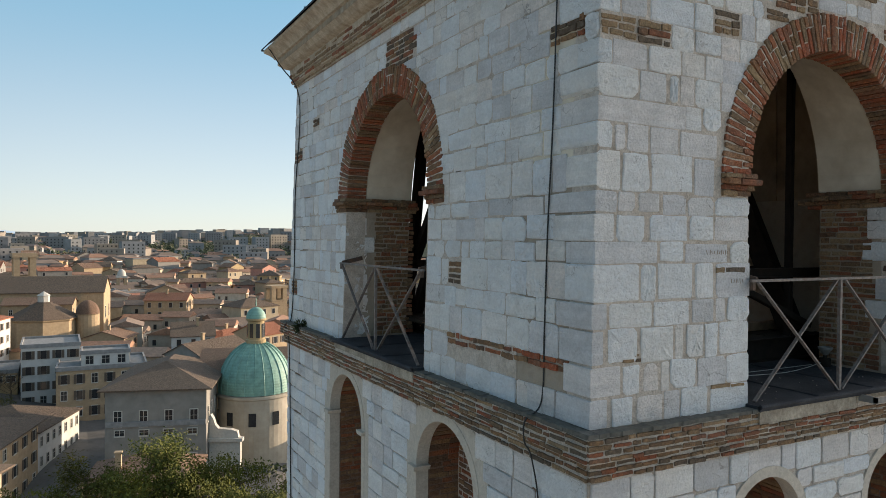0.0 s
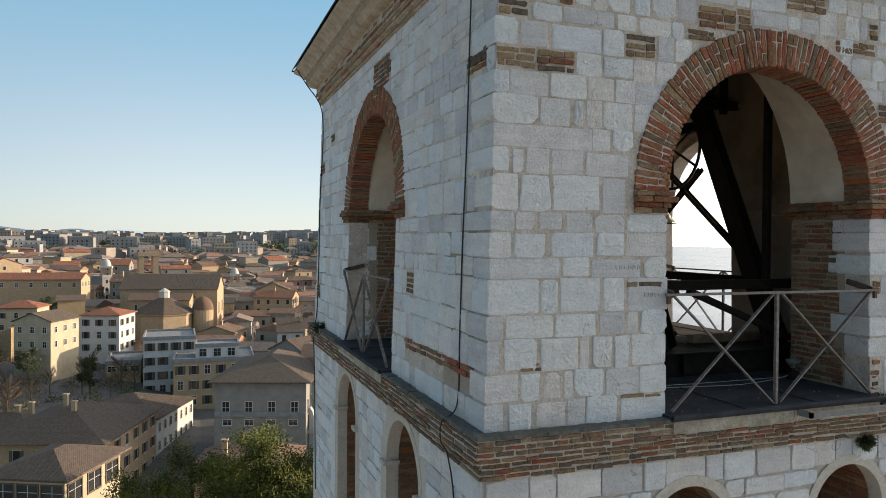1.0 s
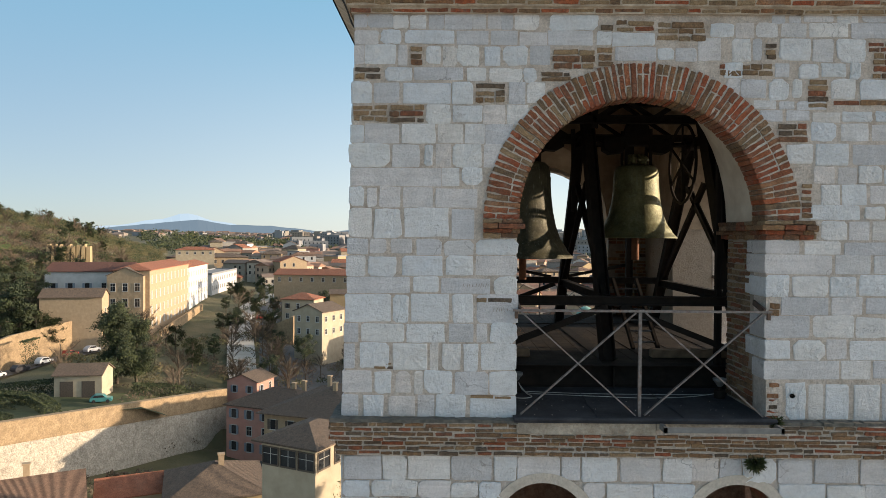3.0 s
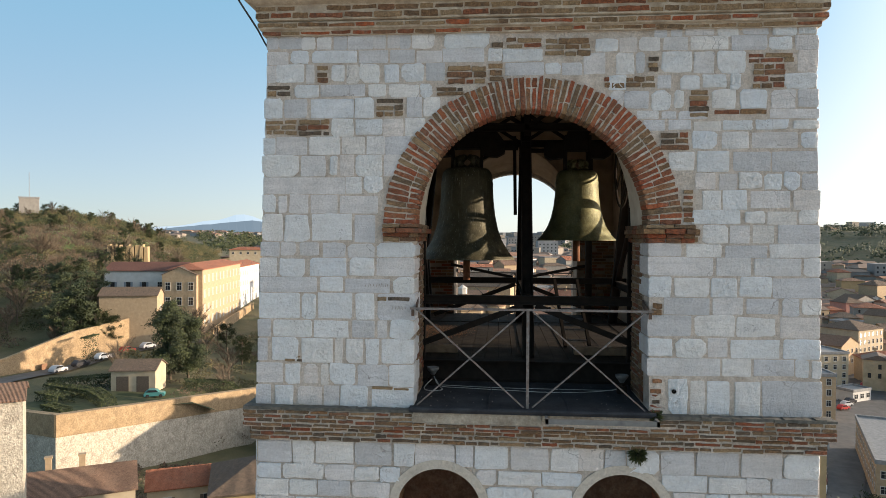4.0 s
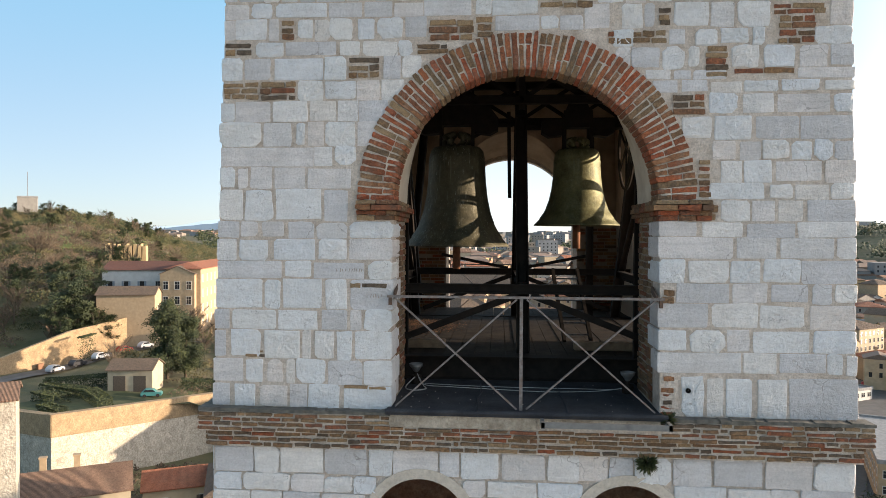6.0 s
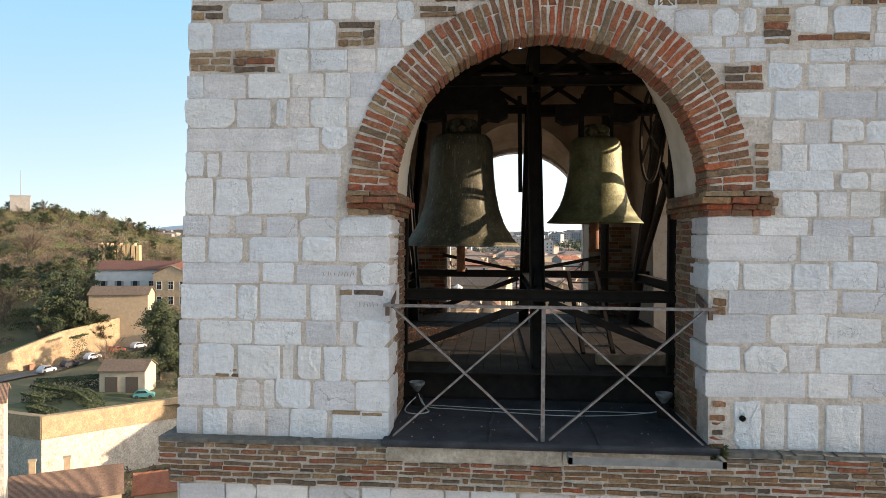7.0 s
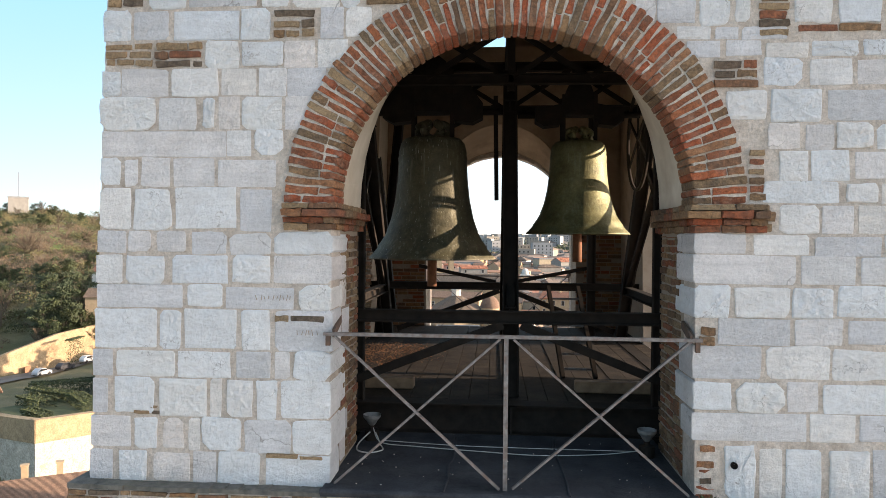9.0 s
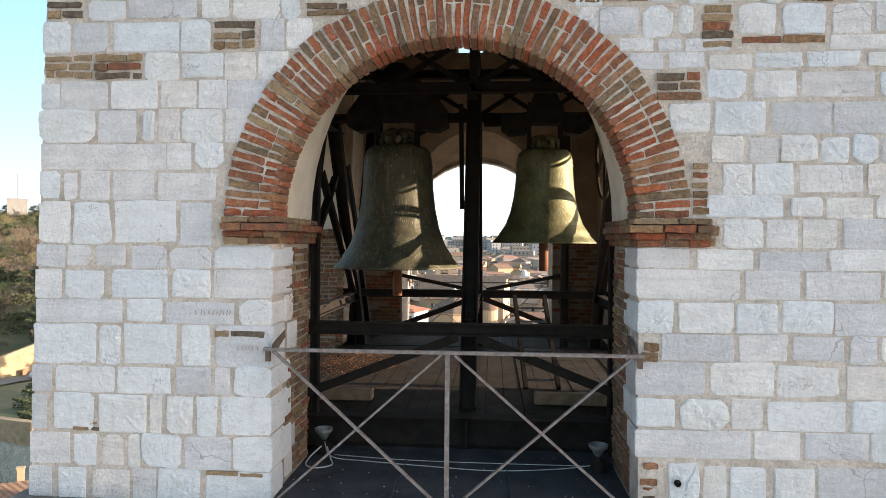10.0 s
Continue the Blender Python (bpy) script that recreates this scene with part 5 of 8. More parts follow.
for k in range(46):
    x, y = rng.uniform(1.62, 4.0), rng.uniform(-0.05, 1.15)
    r = rng.uniform(0.002, 0.007)
    n = len(verts)
    verts += [(x + r * math.cos(q), y + r * math.sin(q), 0.047) for q in (0.2, 1.9, 3.4, 5.0)] + [(x, y, 0.047 + r)]
    faces += [(n, n + 1, n + 4), (n + 1, n + 2, n + 4), (n + 2, n + 3, n + 4), (n + 3, n, n + 4)]
tagged(piece("grit", data_mesh("grit", verts, faces, mortar)), "crumbs of fallen mortar scattered on the lead sheet", "rubble", kind="stuff")
ladder = thing("ladder", "narrow dark steel ladder leaning in the belfry", "ladder")
for dx in (0, 0.34):
    bm = bmesh.new()
    bar(bm, (3.45 + dx, 2.6, 0.3), (3.35 + dx, 3.4, 1.2), 0.04, 0.06)
    part("stile", bm, iron, ladder)
for k in range(6):
    bm = bmesh.new()
    f = (k + 0.6) / 6.5
    bar(bm, (3.45 - 0.1 * f, 2.6 + 0.8 * f, 0.3 + 0.9 * f), (3.79 - 0.1 * f, 2.6 + 0.8 * f, 0.3 + 0.9 * f), 0.04, 0.02)
    part("rung", bm, rail_iron, ladder)

# ---- belfry: floodlights and cables ----
def floodlight(x, y):
    f = thing("floodlight", "small grey floodlight on a stub post, unlit", "lamp", pose(x, y, 0.045) @ Matrix.Scale(0.8, 4), "floodlights on the sill")
    bm = bmesh.new()
    lathe(bm, ((0.07, 0.0), (0.075, 0.02), (0.075, 0.11), (0.03, 0.12), (0.025, 0.16)), 16, cap=True)
    part("base", bm, iron, f, smooth=False)
    bm = bmesh.new()
    lathe(bm, ((0.025, 0.155), (0.045, 0.18), (0.055, 0.20), (0.09, 0.24), (0.095, 0.27), (0.085, 0.27), (0.05, 0.22)), 18)
    part("cup", bm, lamp_grey, f, smooth=False)


floodlight(1.70, 1.05)
floodlight(3.93, 0.80)


def cable(name, label, points, r, mat, n=8):
    """A hanging or lying cable, smoothed through its points."""
    pts = [Vector(p) for p in points]
    out = []
    for i in range(len(pts) - 1):
        a, b, c, d = pts[max(i - 1, 0)], pts[i], pts[i + 1], pts[min(i + 2, len(pts) - 1)]
        for k in range(n):
            t = k / n
            out.append(0.5 * ((2 * b) + (c - a) * t + (2 * a - 5 * b + 4 * c - d) * t * t + (3 * b - a - 3 * c + d) * t ** 3))
    out.append(pts[-1])
    bm = bmesh.new()
    tube(bm, out, r, 6)
    return tagged(part(name, bm, mat, smooth=True), label, "cable")


cable("cable", "thin pale cable lying across the lead sheet", ((1.72, 1.0, 0.16), (1.80, 0.93, 0.06), (2.1, 0.86, 0.055), (2.6, 0.78, 0.055), (3.1, 0.72, 0.055), (3.6, 0.8, 0.055), (3.9, 0.82, 0.09)), 0.004, cable_white)
cable("cable", "pale cable coiled beside the floodlight", ((1.70, 1.0, 0.13), (1.62, 0.9, 0.06), (1.64, 0.72, 0.055), (1.74, 0.66, 0.055), (1.84, 0.74, 0.055), (1.80, 0.88, 0.06), (1.74, 1.0, 0.12)), 0.006, cable_white)
cable("cable", "second pale cable on the sill", ((1.8, 1.0, 0.055), (2.4, 0.92, 0.055), (3.0, 0.9, 0.055), (3.85, 0.9, 0.055)), 0.0035, cable_white)
cable("lightning_cable", "black lightning cable clipped down the side wall", ((-0.065, 0.47, 4.3), (-0.075, 0.50, 3.6), (-0.095, 0.52, 2.4), (-0.115, 0.55, 1.5), (-0.13, 0.56, 0.7), (-0.145, 0.57, 0.12), (-0.265, 0.62, -0.03), (-0.275, 0.62, -0.2), (-0.21, 0.60, -0.36), (-0.165, 0.55, -0.9), (-0.165, 0.5, -2.5)), 0.007, cable_black)
cable("lightning_cable", "black cable down the far edge of the side wall", ((-0.5, 7.9, 4.68), (-0.3, 7.8, 4.35), (-0.12, 7.5, 3.95), (-0.08, 7.45, 3.4), (-0.1, 7.62, 2.2), (-0.13, 7.55, 1.0), (-0.16, 7.6, 0.1), (-0.27, 7.6, -0.05), (-0.2, 7.58, -0.4), (-0.165, 7.55, -3)), 0.010, cable_black)
cable("lightning_cable", "black cable looping under the cornice corner", ((-0.42, -0.42, 4.70), (-0.3, -0.2, 4.4), (-0.13, -0.04, 4.1), (-0.075, 0.15, 3.95), (-0.07, 0.4, 4.0)), 0.010, cable_black)


def tuft(x, y, z, size, n, label):
    verts, faces = [], []
    for k in range(n):
        d = Vector((rng.gauss(0, 1), rng.gauss(0, 0.7) - 0.6, rng.gauss(0, 0.8) - 0.1)).normalized() * size * rng.uniform(0.2, 1.0)
        w = Vector((rng.gauss(0, 1), rng.gauss(0, 1), rng.gauss(0, 1))).normalized() * 0.012
        b = len(verts)
        verts += [Vector((x, y, z)) + d * 0.55 - w, Vector((x, y, z)) + d, Vector((x, y, z)) + d * 0.55 + w]
        faces.append((b, b + 1, b + 2))
    tagged(piece("wall_plant", data_mesh("wall_plant", verts, faces, moss_green)), label, "plant")


tuft(3.95, -0.06, -0.40, 0.13, 700, "small dark green plant rooted under the ledge")
tuft(4.12, -0.12, 0.02, 0.10, 300, "small weed beside the jamb on the ledge")
tuft(-0.22, 6.9, 0.02, 0.18, 500, "dark weed growing on the side ledge")
bm = bmesh.new()
box(bm, 2.98, 4.12, -0.30, -0.27, -0.045, 0.005)
box(bm, 2.98, 3.01, -0.30, -0.14, -0.05, 0.01)
box(bm, 4.09, 4.12, -0.30, -0.14, -0.05, 0.01)
tagged(part("gutter_bar", bm, lamp_grey), "bent grey metal bar along the sill edge", "bar")
# black disc laid on the stone in place of a small hole's darkness
bm = bmesh.new()
lathe(bm, ((0.001, 0.0), (0.022, 0.0), (0.022, 0.02)), 14, Matrix.Translation((4.318, south_y(0.26) - 0.015, 0.26)) @ Matrix.Rotation(radians(90), 4, "X"))
tagged(part("wall_ring", bm, iron), "dark disc drawn for a small hole in a white block", "socket")

# faint unreadable scratched writing beside the opening
for x0, x1, z in ((1.07, 1.33, 1.33), (1.36, 1.52, 1.09)):
    writing = thing("scratched_marks", "faint dark scratched marks on the pale stone", "marks")
    x = x0
    while x < x1:
        a, b = rng.uniform(0.010, 0.022), rng.uniform(-0.012, 0.012)
        marks = bmesh.new()
        bar(marks, (x, south_y(z) - 0.021, z - a), (x + b, south_y(z) - 0.021, z + a), 0.004, 0.004)
        part("mark", marks, inner_brick, writing)
        x += rng.uniform(0.018, 0.034)


# ---- the town: materials ----
plaster_cream = material("cream_render", (0.37, 0.30, 0.205), (0.48, 0.40, 0.28), 0.9, 0.7, 0.15, stain=(0.40, 0.33, 0.24), stain_size=3, stain_amount=0.4)
drum_render = material("grey_cream_render", (0.34, 0.30, 0.235), (0.44, 0.395, 0.32), 0.9, 0.6, 0.15, stain=(0.27, 0.235, 0.18), stain_size=2.5, stain_amount=0.5)
plaster_white = material("white_render", (0.47, 0.455, 0.43), (0.60, 0.585, 0.555), 0.9, 0.6, 0.1, stain=(0.52, 0.49, 0.45), stain_size=4, stain_amount=0.4)
plaster_pink = material("pink_render", (0.42, 0.205, 0.155), (0.52, 0.27, 0.21), 0.9, 0.7, 0.15, stain=(0.42, 0.27, 0.21), stain_size=3, stain_amount=0.4)
plaster_ochre = material("ochre_render", (0.34, 0.245, 0.125), (0.43, 0.32, 0.175), 0.9, 0.7, 0.15, stain=(0.36, 0.27, 0.16), stain_size=3, stain_amount=0.4)
plaster_grey = material("grey_render", (0.20, 0.19, 0.17), (0.28, 0.265, 0.24), 0.9, 0.7, 0.15, stain=(0.27, 0.25, 0.22), stain_size=3, stain_amount=0.5)
brick_tan = material("tan_brickwork", (0.33, 0.24, 0.145), (0.44, 0.33, 0.21), 0.9, 1.5, 0.2, stain=(0.30, 0.23, 0.15), stain_size=2, stain_amount=0.5)
rubble = veined(material("pale_rubble_masonry", (0.42, 0.375, 0.30), (0.60, 0.545, 0.45), 0.95, 1.1, 0.8, stain=(0.24, 0.20, 0.15), stain_size=1.6, stain_amount=0.6, fine=3.5, distance=0.25, speck=0.4), (0.22, 0.18, 0.14), 1.3, 0.06, 0.5)
wall_brick = material("old_tan_garden_brick", (0.27, 0.19, 0.105), (0.40, 0.29, 0.17), 0.95, 0.9, 0.5, stain=(0.17, 0.12, 0.075), stain_size=2.2, stain_amount=0.65, fine=4, distance=0.1, speck=0.35)
tile_brown = ridged(material("weathered_roof_tiles", (0.10, 0.074, 0.054), (0.20, 0.142, 0.10), 0.9, 2.5, 0.5, stain=(0.11, 0.085, 0.065), stain_size=1.5, stain_amount=0.6, fine=7, distance=0.12, speck=0.45), 2.8, 0.08)
tile_red = ridged(material("red_roof_tiles", (0.30, 0.10, 0.05), (0.40, 0.16, 0.085), 0.9, 2.5, 0.4, stain=(0.25, 0.13, 0.08), stain_size=2, stain_amount=0.5, fine=7, distance=0.12, speck=0.45), 2.8, 0.08)
tile_pink = ridged(material("old_pinkish_tiles", (0.17, 0.10, 0.065), (0.27, 0.165, 0.11), 0.9, 2.5, 0.4, stain=(0.20, 0.14, 0.10), stain_size=1.5, stain_amount=0.6, fine=7, distance=0.12, speck=0.45), 2.8, 0.08)
tile_dark = ridged(material("dark_red_tiles", (0.11, 0.045, 0.032), (0.18, 0.075, 0.05), 0.9, 2.5, 0.4, fine=7, distance=0.12, speck=0.45), 2.8, 0.08)
flat_roof = material("flat_roof_felt", (0.17, 0.173, 0.175), (0.29, 0.29, 0.285), 0.9, 1.2, 0.2, stain=(0.22, 0.22, 0.21), stain_size=2)
shutter_dark = material("dark_shutters", (0.07, 0.055, 0.04), (0.12, 0.09, 0.065), 0.7, 5, 0.1)
shutter_blue = material("grey_blue_shutters", (0.16, 0.19, 0.22), (0.24, 0.27, 0.30), 0.7, 5, 0.1)
pane_dark = material("window_glass", (0.02, 0.022, 0.025), (0.035, 0.037, 0.04), 0.12, 3, 0)
trim_pale = material("pale_stone_trim", (0.42, 0.40, 0.36), (0.54, 0.52, 0.47), 0.85, 3, 0.15)
copper = ridged(material("green_copper", (0.13, 0.27, 0.22), (0.22, 0.40, 0.33), 0.6, 1.2, 0.15, stain=(0.10, 0.17, 0.14), stain_size=1.5, stain_amount=0.5), 0.7, 0.02, "Z")
door_brown = material("brown_door", (0.16, 0.08, 0.045), (0.24, 0.13, 0.07), 0.7, 5, 0.2)
soil = material("hillside_ground", (0.06, 0.066, 0.026), (0.14, 0.118, 0.06), 0.95, 0.12, 0.6, stain=(0.16, 0.13, 0.085), stain_size=14, stain_amount=0.5, fine=1.2, distance=0.4)
road_bounce_paving = material("pale_road_and_bounce_ground", (0.36, 0.33, 0.28), (0.50, 0.46, 0.40), 0.9, 0.4, 0.2, stain=(0.28, 0.25, 0.21), stain_size=6)
lawn = material("short_grass", (0.028, 0.04, 0.014), (0.055, 0.068, 0.024), 0.95, 0.8, 0.4, stain=(0.13, 0.11, 0.06), stain_size=4)
meadow = material("hill_meadow", (0.075, 0.115, 0.022), (0.15, 0.18, 0.045), 0.95, 0.3, 0.5, stain=(0.15, 0.13, 0.06), stain_size=5, stain_amount=0.5, fine=2.0, distance=0.2)
sea = material("hazy_sea_water", (0.06, 0.09, 0.11), (0.09, 0.12, 0.14), 0.25, 0.02, 0.25, fine=0.15, distance=0.5)
asphalt = material("pale_asphalt", (0.075, 0.073, 0.07), (0.12, 0.117, 0.113), 0.9, 0.5, 0.2, stain=(0.16, 0.15, 0.135), stain_size=3)
bark = material("bark", (0.06, 0.045, 0.03), (0.13, 0.10, 0.07), 0.95, 6, 0.6)
needle = material("pine_needles", (0.05, 0.062, 0.014), (0.125, 0.125, 0.03), 0.75, 0.5, 0, vary="island", tints=((1, 1, 1), (1.25, 1.2, 0.9), (0.65, 0.72, 0.65), (0.9, 0.95, 0.7)))
needle.node_tree.nodes["Principled BSDF"].inputs["Specular IOR Level"].default_value = 0.15
dark_leaf = material("dark_evergreen_leaves", (0.02, 0.03, 0.012), (0.05, 0.065, 0.022), 0.75, 0.5, 0, vary="island", tints=((1, 1, 1), (1.4, 1.3, 1.0), (0.7, 0.75, 0.7)))
scrub_leaf = material("winter_scrub", (0.055, 0.066, 0.022), (0.135, 0.112, 0.058), 0.85, 0.035, 0, vary="island", tints=((1, 1, 1), (1.15, 1.05, 0.95), (0.85, 0.88, 0.8)))
twig = material("bare_twigs", (0.085, 0.07, 0.05), (0.15, 0.12, 0.085), 0.9, 1, 0, vary="island", tints=((1, 1, 1), (0.7, 0.65, 0.6), (1.2, 1.0, 0.9)))
# far walls are greyed, which puts some distance haze into their colour
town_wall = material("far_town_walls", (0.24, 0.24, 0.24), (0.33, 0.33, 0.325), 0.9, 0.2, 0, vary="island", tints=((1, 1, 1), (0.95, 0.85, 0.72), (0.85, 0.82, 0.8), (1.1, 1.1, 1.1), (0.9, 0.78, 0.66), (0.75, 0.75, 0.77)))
town_roof = material("far_town_roofs", (0.20, 0.145, 0.11), (0.27, 0.20, 0.155), 0.9, 0.2, 0, vary="island", tints=((1, 1, 1), (0.7, 0.7, 0.7), (1.2, 0.9, 0.75), (0.9, 0.9, 0.95)))
# old town render and roofs are lightened: haze is put into both colours
old_render = material("old_town_render", (0.40, 0.33, 0.24), (0.55, 0.47, 0.36), 0.9, 0.5, 0.1, stain=(0.28, 0.22, 0.16), stain_size=3, stain_amount=0.4, vary="island", tints=((1, 1, 1), (1.15, 1.15, 1.2), (0.9, 0.8, 0.75), (1.05, 0.95, 0.8), (0.75, 0.75, 0.78), (1.2, 0.95, 0.75), (1.1, 1.15, 1.25)))
old_roof = material("old_town_roofs", (0.16, 0.115, 0.085), (0.26, 0.185, 0.14), 0.9, 1.5, 0.4, stain=(0.10, 0.08, 0.06), stain_size=2, stain_amount=0.5, vary="island", tints=((1, 1, 1), (1.3, 1.0, 0.85), (0.8, 0.8, 0.8), (1.5, 1.15, 0.95), (1.1, 1.1, 1.1)), fine=6, distance=0.05)
car_paints = [material("car_paint", c, tuple(v * 1.1 for v in c), 0.3, 1, 0) for c in ((0.06, 0.20, 0.20), (0.45, 0.45, 0.46), (0.03, 0.03, 0.035), (0.6, 0.6, 0.6), (0.35, 0.03, 0.025))]
tyre = material("tyre_rubber", (0.015, 0.015, 0.015), (0.025, 0.025, 0.025), 0.9, 10, 0)


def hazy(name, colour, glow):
    """Distance seen only as a pale silhouette, its haze put into the glow."""
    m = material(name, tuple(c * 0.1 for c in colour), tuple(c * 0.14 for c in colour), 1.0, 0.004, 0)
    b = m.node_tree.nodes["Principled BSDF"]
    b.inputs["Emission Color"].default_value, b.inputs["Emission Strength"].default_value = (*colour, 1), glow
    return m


# ---- the lie of the land: by bearing (degrees left of +y), heights over distance ----
LAND = {
    -60: ((0, -39), (220, -47), (700, -48), (1200, -48), (4800, -30)),
    -38: ((0, -39), (220, -46), (700, -47), (1200, -47), (4800, -28)),
    -44: ((0, -39), (220, -47), (700, -48), (1200, -48), (4800, -28)),
    -30: ((0, -39), (90, -44), (150, -46), (300, -46), (480, -40), (620, -28), (900, 12), (1300, 14), (4800, 0)),
    -23: ((0, -39), (90, -43), (150, -46), (300, -46), (500, -39), (700, -25), (950, 13), (1300, 10), (4800, 0)),
    -14: ((0, -39), (110, -36), (250, -33), (600, -27), (1000, -12), (1600, 8), (2200, 8), (4800, 0)),
    0: ((0, -39), (70, -38), (120, -36), (250, -30), (450, -28), (900, -18), (1500, -8), (2400, 0), (4800, 0)),
    10: ((0, -39), (118, -38), (140, -31), (165, -28), (200, -26), (400, -24), (900, -16), (1500, -6), (2400, 0), (4800, 0)),
    17: ((0, -40), (124, -39.5), (140, -31), (160, -26), (230, -23.5), (330, -21), (500, -19), (900, -14), (1500, -4), (2000, 6), (4800, 0)),
    22: ((0, -40), (121, -38), (124, -29), (190, -25), (300, -18), (450, -11), (800, -14), (1300, 0), (1800, 10), (4800, 0)),
    26: ((0, -40), (121, -37.5), (124, -27.9), (185, -24), (230, -16), (330, -7), (460, -1), (800, -10), (1800, 10), (4800, 0)),
    30: ((0, -40), (121, -36.5), (124, -27.2), (180, -25), (194, -20.5), (215, -13), (300, -1), (430, 9), (520, 4), (900, -10), (4800, 0)),
    34: ((0, -40), (121, -36), (124, -26.8), (176, -27), (187, -22), (205, -15), (300, 2), (420, 14), (560, 8), (4800, 0)),
    40: ((0, -40), (121, -36), (124, -27), (165, -26), (205, -16), (300, 1), (420, 13), (700, 10), (4800, 0)),
    70: ((0, -40), (200, -36), (500, -20), (4800, 0)),
}
WALL_SHIFT = ((14, 0), (18, -10), (20, -12), (22, -8.4), (26, -1.7), (30, 3.7), (34, 8), (34.9, 9), (36.9, 0), (41.5, -18), (45, -18))
BEARINGS = sorted(LAND)


def along(profile, r):
    for (r0, z0), (r1, z1) in zip(profile, profile[1:]):
        if r <= r1:
            return z0 + (z1 - z0) * (r - r0) / (r1 - r0)
    return profile[-1][1]


def land(x, y):
    r, a = math.hypot(x, y), math.degrees(math.atan2(-x, y))
    a = max(-60, min(70, a))
    if 14 < a < 45:   # the terrace follows the retaining wall
        r += along(WALL_SHIFT, a) * max(0.0, 1 - max(0.0, r - 140) / 120)
    for lo, hi in zip(BEARINGS, BEARINGS[1:]):
        if a <= hi:
            f = (a - lo) / (hi - lo)
            z = along(LAND[lo], r) * (1 - f) + along(LAND[hi], r) * f
            break
    rough = min(1.0, max(0.0, (r - 200) / 300))
    return z + rough * 3.0 * noise.noise((x * 0.01, y * 0.01, 0)) + rough * 1.0 * noise.noise((x * 0.05, y * 0.05, 3))


radii = [0.0] + [20 + 5 * k for k in range(17)] + [102 + 1.5 * k for k in range(29)] + [147 + 4 * k for k in range(45)]
while radii[-1] < 4700:
    radii.append(radii[-1] * 1.05)
turns = [-180 + 6 * k for k in range(20)] + [-60 + k * 0.6 for k in range(218)] + [71 + 6 * k for k in range(19)]
verts = [Vector((-r * math.sin(radians(a)), r * math.cos(radians(a)), 0)) for r in radii for a in turns]
for v in verts:
    v.z = land(v.x, v.y)
n = len(turns)
faces = [(i * n + k, i * n + (k + 1) % n, (i + 1) * n + (k + 1) % n, (i + 1) * n + k) for i in range(1, len(radii) - 1) for k in range(n)]
faces += [(0, n + k, n + (k + 1) % n) for k in range(n)]
ground_mesh = data_mesh("ground", verts, [f[::-1] for f in faces], soil)
ground_mesh.materials.append(road_bounce_paving)
ground_mesh.materials.append(asphalt)
ground_mesh.materials.append(sea)
ground_mesh.materials.append(meadow)


def grassy(x, y):
    """Open green terraces on the hill."""
    r, a = math.hypot(x, y), math.degrees(math.atan2(-x, y))
    return 26 < a < 37 and 225 < r < 400 and noise.noise((a * 0.22, r * 0.045, 7)) > 0.06



# pale ground nearer than y = 40 is an unseen reflector, added to brighten the tower
for f in ground_mesh.polygons:
    if f.center.y < 40 and f.center.length < 900:
        f.material_index = 1
    elif math.degrees(math.atan2(-f.center.x, f.center.y)) < -36.5 and f.center.length > 260:
        f.material_index = 3
    elif -43 < math.degrees(math.atan2(-f.center.x, f.center.y)) < 15.5 and 60 < f.center.length < 620:
        f.material_index = 2
    elif grassy(f.center.x, f.center.y):
        f.material_index = 4
ground = piece("ground", ground_mesh, label="rough winter ground of slopes and valley", kind="structure")

# far hills, pale silhouettes whose haze is painted in as emission
def ridge(name, r, tops, mat, label):
    verts, faces = [], []
    keys = sorted(tops)
    for k in range(241):
        a = -70 + 150 * k / 240
        z = 0.0
        for lo, hi in zip(keys, keys[1:]):
            if lo <= a <= hi:
                f = (a - lo) / (hi - lo)
                f = f * f * (3 - 2 * f)
                z = tops[lo] * (1 - f) + tops[hi] * f
        z += r * 0.0012 * noise.noise((a * 0.35, r, 0)) + r * 0.0010 * noise.noise((a * 1.9, r, 5))
        for q, h in ((r * 0.93, -60), (r, z), (r * 1.03, -60)):
            verts.append((-q * math.sin(radians(a)), q * math.cos(radians(a)), h))
    for k in range(240):
        for j in (0, 1):
            faces.append((3 * k + j, 3 * k + j + 1, 3 * k + j + 4, 3 * k + j + 3))
    piece(name, data_mesh(name, verts, faces, mat), label=label, kind="structure")


ridge("backdrop_near_hills", 2700, {-70: -60, -38: -60, -31: 25, -18: 40, -16: 39, -14.6: 34, -12.8: 16, -11: 2, -5: -2, 0.5: 3, 4: 8, 6: 18, 8: 33, 9.6: 19, 12.9: 35, 14.6: 44, 17.6: 47, 20.2: 64, 21.5: 58, 23.6: 45, 25.6: 35, 28: 19, 40: 20, 80: 20}, hazy("wooded_hills_blue_haze", (0.062, 0.088, 0.108), 1.0), "wooded hills beyond the town, blue haze put into their glow")
ridge("backdrop_far_hills", 4300, {-70: -60, -38: -40, -30: 40, -22: 50, -16: 48, -12: 6, 0: 8, 4.8: 46, 7: 26, 12: 40, 16: 62, 18.5: 92, 20.8: 138, 23: 97, 26: 60, 30: 40, 80: 40}, hazy("far_mountains_pale_haze", (0.20, 0.255, 0.29), 0.95), "far mountains on the horizon, pale haze put into their glow")


